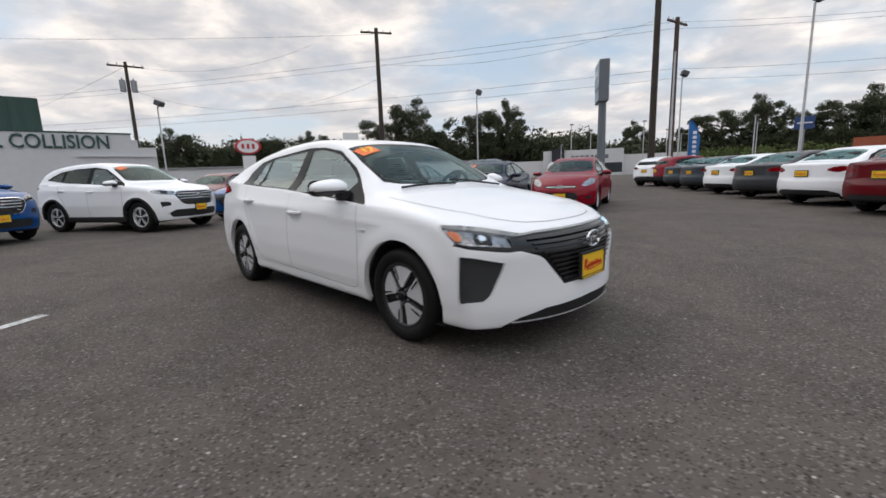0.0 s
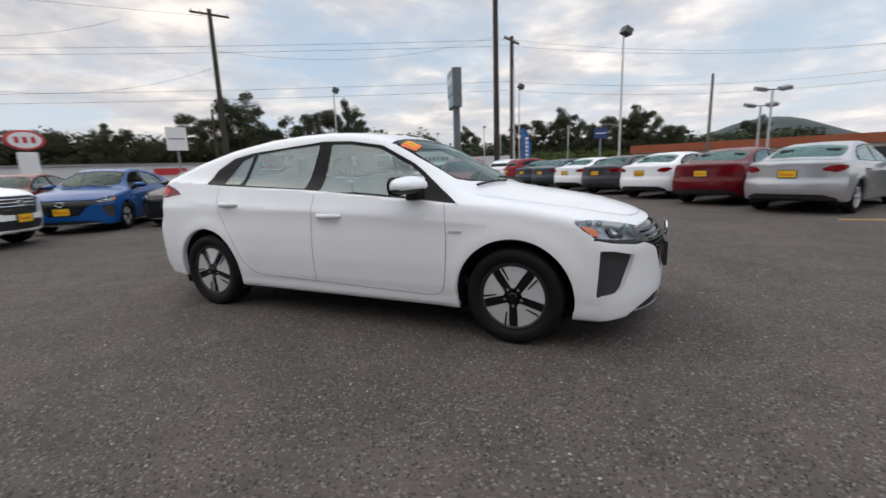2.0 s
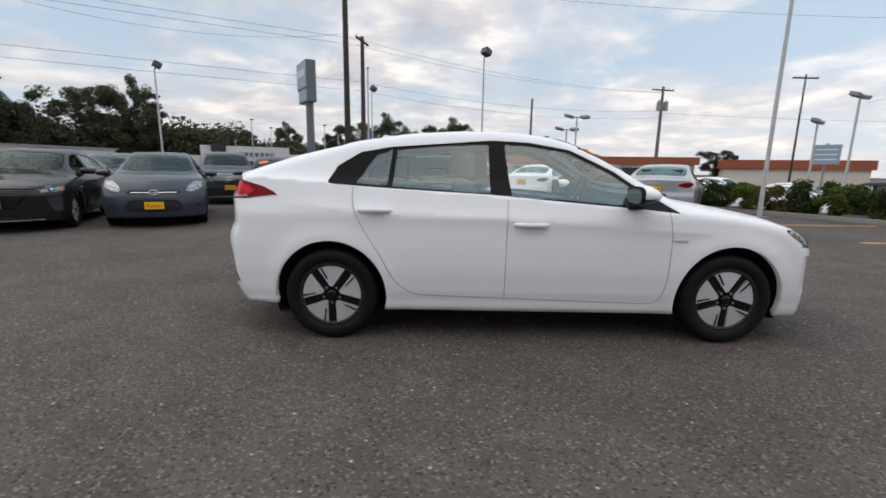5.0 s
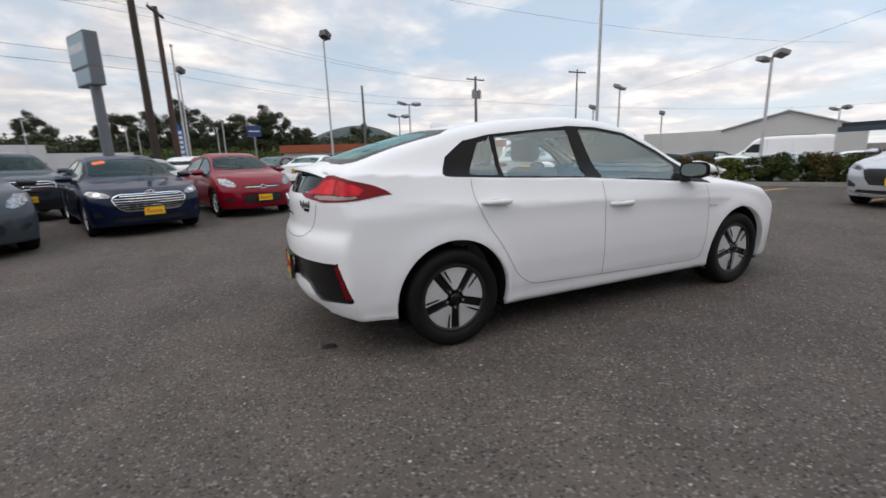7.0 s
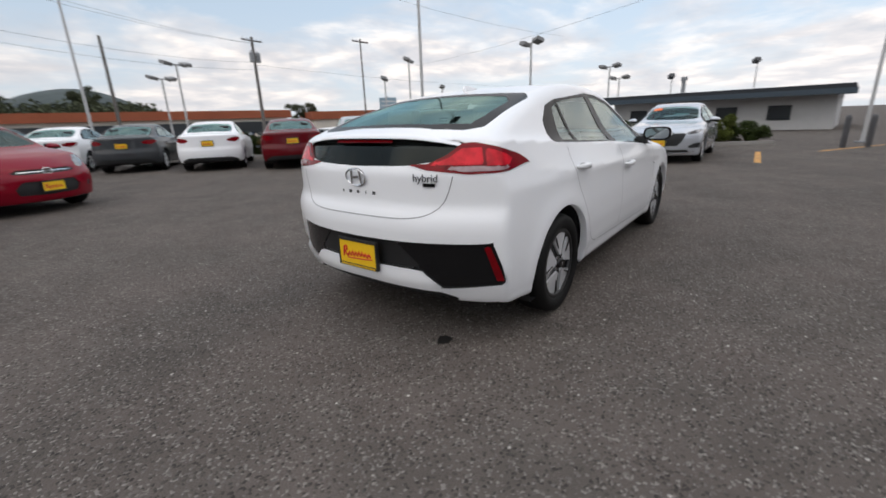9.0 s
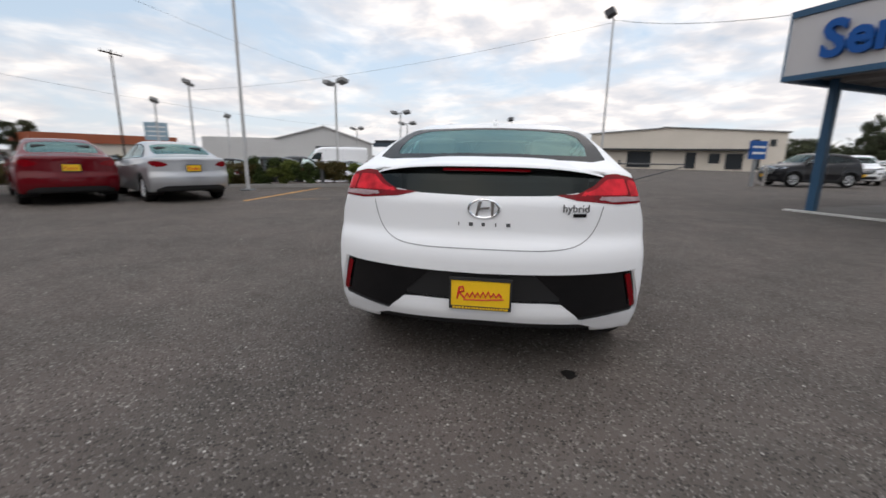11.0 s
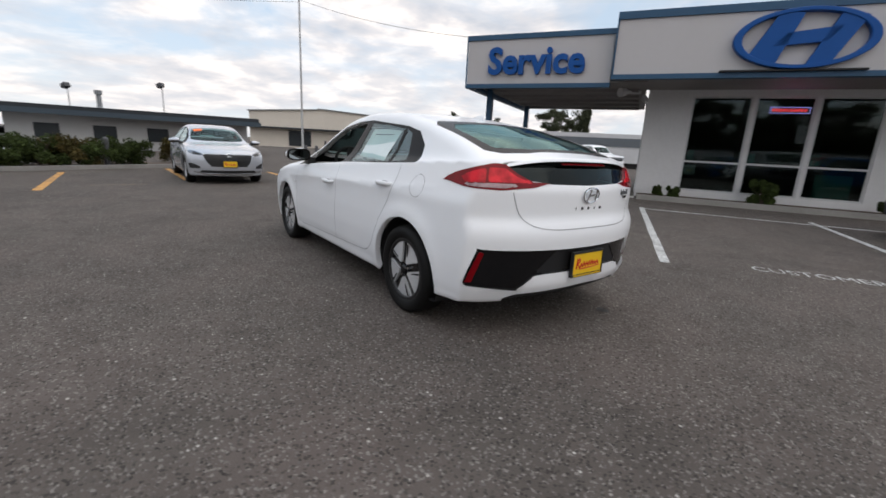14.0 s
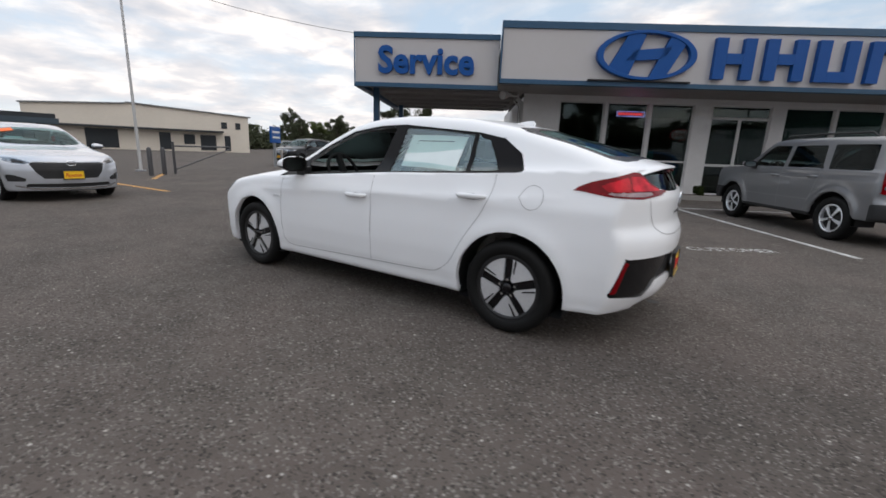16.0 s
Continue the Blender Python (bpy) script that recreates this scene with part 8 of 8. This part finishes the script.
def board_sign(x, y, turn, w, z0, z1, mat, post_h, label, bars=0):
    ob = empty("road_sign", pose(x, y, 0, 0, 0, turn))
    bm = bmesh.new()
    tube(bm, (0, 0.06, -0.9), (0, 0.06, post_h), 0.08, sides=10)
    part("post", bm, STEEL, ob)
    bm = bmesh.new()
    box(bm, -w / 2, w / 2, -0.05, 0.05, z0, z1, 0.01)
    part("board", bm, mat, ob)
    for i in range(bars):
        bm = bmesh.new()
        zz = z1 - (i + 1) * (z1 - z0) / (bars + 1)
        box(bm, -w * 0.38, w * 0.38, -0.062, -0.052, zz - 0.05, zz + 0.05)
        part("sign_bar", bm, WHITE_SIGN if mat is not WHITE_SIGN else SIGN_GREY, ob)
    tagged(ob, label, "sign")


board_sign(18.6, -11.8, -60, 1.15, 1.30, 2.15, SIGN_BLUE, 1.6, "blue board sign on a short post", 2)
board_sign(-1.37, 47.6, 10, 1.4, 3.9, 5.0, NAVY_SIGN, 5.1, "dark blue square sign on a tall post", 1)
board_sign(29.3, 30.0, -45, 1.7, 2.1, 3.6, SIGN_FACE, 3.7, "pale board sign with grey lines", 3)
board_sign(-35.0, 22.7, 62, 1.6, 3.6, 5.6, WHITE_SIGN, 5.6, "white sign on a leaning post", 1)
board_sign(22.0, -28.6, -45, 2.2, 1.0, 1.75, RED_SIGN, 1.2, "red and white sign at the far lot", 1)

# gate and bollards by the drive
gate = empty("metal_gate", pose(14.6, -4.6, 0, 0, 0, -62))
for a, b, r in (((0, 0, -0.05), (0, 0, 1.15), 0.045), ((0, 0, 1.0), (3.6, 0, 1.0), 0.03), ((0, 0, 0.15), (3.6, 0, 0.92), 0.025), ((3.6, 0, 0.85), (3.6, 0, 1.02), 0.03)):
    bm = bmesh.new()
    tube(bm, a, b, r, sides=10)
    part("gate_bar", bm, LAMP_DARK, gate)
tagged(gate, "low black swing-arm gate", "gate")
for x, y in ((13.9, -3.5), (14.3, -4.1), (19.2, -12.6), (10.85, 6.75), (13.06, 2.91)):
    bm = bmesh.new()
    lathe(bm, [(0.075, -0.1), (0.075, 0.85), (0.06, 0.93), (0.001, 0.95)], None, 14)
    ob = finish("bollard", bm, LAMP_DARK if x < 15 else CONCRETE, smooth=True)
    ob.matrix_world = pose(x, y, 0)
    tagged(ob, "short steel bollard by the drive", "bollard", "bollards")
# ---- neighbouring buildings ----
METAL_WALL = material("grey_metal_siding", (0.54, 0.535, 0.53), 0.6, grain=0.1, scale=4, blotch=0.2, blotch_scale=0.2)
BEIGE_WALL = material("beige_wall", (0.66, 0.60, 0.52), 0.8, grain=0.1, scale=4, blotch=0.2, blotch_scale=0.3)
ROOF_DARK = material("dark_roofing", (0.020, 0.024, 0.030), 0.7, grain=0.3, scale=5)
WHITE_WALL = material("white_painted_wall", (0.58, 0.58, 0.59), 0.75, grain=0.1, scale=4, blotch=0.2, blotch_scale=0.3)
EAVES_SLATE = material("slate_blue_eaves", (0.035, 0.055, 0.075), 0.5, grain=0.2, scale=6)
GREEN_METAL = material("green_metal_siding", (0.014, 0.050, 0.038), 0.5, grain=0.2, scale=6)
ORANGE_ROOF = material("orange_roof_band", (0.32, 0.085, 0.035), 0.7, grain=0.2, scale=3, blotch=0.3, blotch_scale=0.3)
LETTER_GREEN = material("dark_green_letters", (0.02, 0.06, 0.05), 0.5)
FAR_GLASS = material("dark_far_window", (0.03, 0.035, 0.04), 0.15)


def building(label, m, parts):
    ob = empty("building", m)
    for name, boxes, mat in parts:
        bm = bmesh.new()
        for b in boxes:
            box(bm, *b)
        part(name, bm, mat, ob)
    return tagged(ob, label, "building", kind="")


# white body shop with green roof shed
shop = building("white body shop with dark green lettering and a roof shed", pose(-28.4, 0, 0, 0, 0, 88), [
    ("wall", [(-16, 2.85, 0.0, 9.0, -0.1, 4.05)], WHITE_WALL), ("low_wing", [(2.86, 3.15, 0.02, 9.0, -0.1, 3.75), (3.155, 4.05, 0.02, 9.0, -0.1, 3.3)], WHITE_WALL),
    ("parapet", [(-16, 2.87, -0.04, 0.10, 4.055, 4.13)], GREEN_METAL), ("roof_shed", [(-16, -0.95, 2.0, 7.0, 4.06, 6.1)], GREEN_METAL),
    ("awning", [(0.2, 4.0, -0.10, -0.005, 2.75, 2.82)], WHITE_WALL)])
for i in range(26):
    bm = bmesh.new()
    x = -15.9 + i * 0.59
    box(bm, x, x + 0.08, 1.95, 1.998, 4.1, 6.05)
    part("siding_rib", bm, GREEN_METAL, shop)
lettering("wall_letters", "L COLLISION", 1.04, 0.03, LETTER_GREEN, shop, pose(-0.62, -0.04, 3.54, 90, 0, 0), bold=0.016, squeeze=0.80)

# warehouse with a low gable
ware = empty("building", pose(46.3, 22.6, 0, 0, 0, -66))
tagged(ware, "grey metal warehouse with a low gable", "building")
bm = bmesh.new()
slab(bm, [(-6.0, -0.2), (6.0, -0.2), (6.0, 2.5), (0.0, 4.5), (-5.2, 3.05), (-6.0, 3.0)], 18.0, pose(0, 18, 0, 90, 0, 0))
part("hall", bm, METAL_WALL, ware)
for x0, x1, z0, z1, mm in ((-13.5, -6.02, -0.1, 3.0, METAL_WALL), ):
    bm = bmesh.new()
    box(bm, x0, x1, 1.0, 16, z0, z1)
    part("wing", bm, mm, ware)
bm = bmesh.new()
box(bm, -0.8, 2.4, -0.10, -0.01, 1.75, 2.15)
part("window_strip", bm, FAR_GLASS, ware)
bm = bmesh.new()
for sgn, a, b in ((1, (0, 4.52), (6.2, 2.45)), (-1, (0, 4.52), (-5.4, 3.0))):
    ln = math.hypot(b[0] - a[0], b[1] - a[1])
    box(bm, 0, ln, -0.3, 18.2, 0.0, 0.10, 0, Matrix.Translation((a[0], 0, a[1])) @ Matrix.Rotation(-math.atan2(b[1] - a[1], b[0] - a[0]), 4, "Y"))
part("roof", bm, METAL_WALL, ware)

# long low building with dark roof and vent pipe
low = building("long low building with a dark overhanging roof", pose(28.2, 8.6, 0, 0, 0, -96), [
    ("wall", [(0.8, 12.8, 1.2, 9, -0.9, 1.94)], METAL_WALL), ("roof", [(-1.6, 13.4, -0.2, 10, 1.95, 2.30)], ROOF_DARK), ("eaves_board", [(-1.7, 13.5, -0.32, -0.205, 1.80, 2.08)], EAVES_SLATE)])
for i in range(4):
    bm = bmesh.new()
    box(bm, 2.0 + i * 2.6, 3.1 + i * 2.6, 1.14, 1.19, 0.55, 1.35)
    part("window", bm, FAR_GLASS, low)
bm = bmesh.new()
tube(bm, (4.9, 2.2, 2.25), (4.9, 2.2, 3.15), 0.13, sides=12)
tube(bm, (4.9, 2.2, 3.15), (4.9, 2.2, 3.38), 0.20, sides=12)
tube(bm, (4.9, 2.2, 2.25), (4.9, 2.2, 2.45), 0.34, 0.13, sides=12)
part("vent_pipe", bm, STEEL, low)

# beige hall beyond the drive
hall = empty("building", pose(57.2, -19.7, 0, 0, 0, -112))
tagged(hall, "long beige hall with a shallow gable and shop fronts", "building")
bm = bmesh.new()
slab(bm, [(-9.0, -0.2), (13.2, -0.2), (13.2, 4.6), (0.0, 5.35), (-9.0, 4.75)], 14.0, pose(0, 14, 0, 90, 0, 0))
part("wall", bm, BEIGE_WALL, hall)
bm = bmesh.new()
for a, b in (((0, 5.36), (13.5, 4.58)), ((0, 5.36), (-9.2, 4.72))):
    ln = math.hypot(b[0] - a[0], b[1] - a[1])
    box(bm, 0, ln, -0.25, 14.2, 0.0, 0.12, 0, Matrix.Translation((a[0], 0, a[1])) @ Matrix.Rotation(-math.atan2(b[1] - a[1], b[0] - a[0]), 4, "Y"))
part("roof", bm, STEEL, hall)
bm = bmesh.new()
box(bm, -9.0, 10.0, -1.2, -0.01, 2.45, 2.65)
part("awning", bm, ROOF_DARK, hall)
for x0, x1, z0, z1 in ((3.0, 4.2, 0.2, 2.2), (5.6, 6.8, 0.9, 2.1), (7.4, 9.2, 0.2, 2.1), (10.2, 10.9, 0.2, 2.1), (9.9, 10.6, 3.0, 3.8), (11.6, 12.2, 3.0, 3.8), (-4.0, -1.0, 0.2, 2.3)):
    bm = bmesh.new()
    box(bm, x0, x1, -0.06, -0.005, z0, z1)
    part("window", bm, FAR_GLASS, hall)

dealer = building("long white showroom of a neighbouring dealer", pose(-36.2, 61.1, 0, 0, 0, 27), [
    ("wall", [(0, 12.5, 0, 12, -0.1, 4.2)], WHITE_WALL), ("sign_tower", [(1.4, 3.4, -0.4, -0.02, -0.1, 4.5)], ROOF_DARK), ("window_band", [(3.6, 12.3, -0.05, -0.01, 0.5, 2.0)], FAR_GLASS),
    ("wing", [(12.6, 22, 1, 12, -0.1, 3.2)], WHITE_WALL), ("low_wing", [(-22, -0.1, 1, 12, -0.1, 2.7)], WHITE_WALL)])
for i in range(8):
    bm = bmesh.new()
    box(bm, 4.4 + i * 0.75, 4.95 + i * 0.75, -0.06, -0.005, 2.7, 3.3)
    part("sign_bar", bm, SIGN_GREY, dealer)
building("long white low building with a red sign", pose(-52, 14, 0, 0, 0, 62), [
    ("wall", [(-6, 34, 0, 8, -0.1, 2.7)], WHITE_WALL), ("red_sign", [(14.5, 17.6, -0.06, -0.01, 1.6, 2.3)], RED_SIGN), ("roof", [(-6.2, 34.2, -0.2, 8.2, 2.705, 2.85)], STEEL)])
building("low building with a long orange roof band", pose(2, 57, 0, 0, 0, -13), [
    ("wall", [(0, 30, 0.4, 9, -0.1, 2.3)], BEIGE_WALL), ("roof_band", [(-0.4, 30.4, 0.0, 9.4, 2.305, 3.25)], ORANGE_ROOF), ("window_band", [(2, 28, 0.34, 0.39, 0.5, 1.9)], FAR_GLASS)])
building("small shop building with an orange roof", pose(24.5, 50.5, 0, 0, 0, -25), [("wall", [(9, 22, 0.2, 8, -0.1, 1.9)], BEIGE_WALL), ("roof_band", [(8.7, 22.3, -0.1, 8.2, 1.905, 2.9)], ORANGE_ROOF)])
building("long white trailer building behind the canopy", pose(27.2, -30.7, 0, 0, 0, -142), [
    ("wall", [(-2, 14, 0, 4, 0.5, 3.2)], WHITE_WALL), ("stripe", [(-1.6, 14, -0.05, -0.01, 2.0, 2.8)], SIGN_GREY), ("skirt", [(-1.6, 13.6, 0.3, 3.8, -0.1, 0.495)], SOFT_BLACK)])
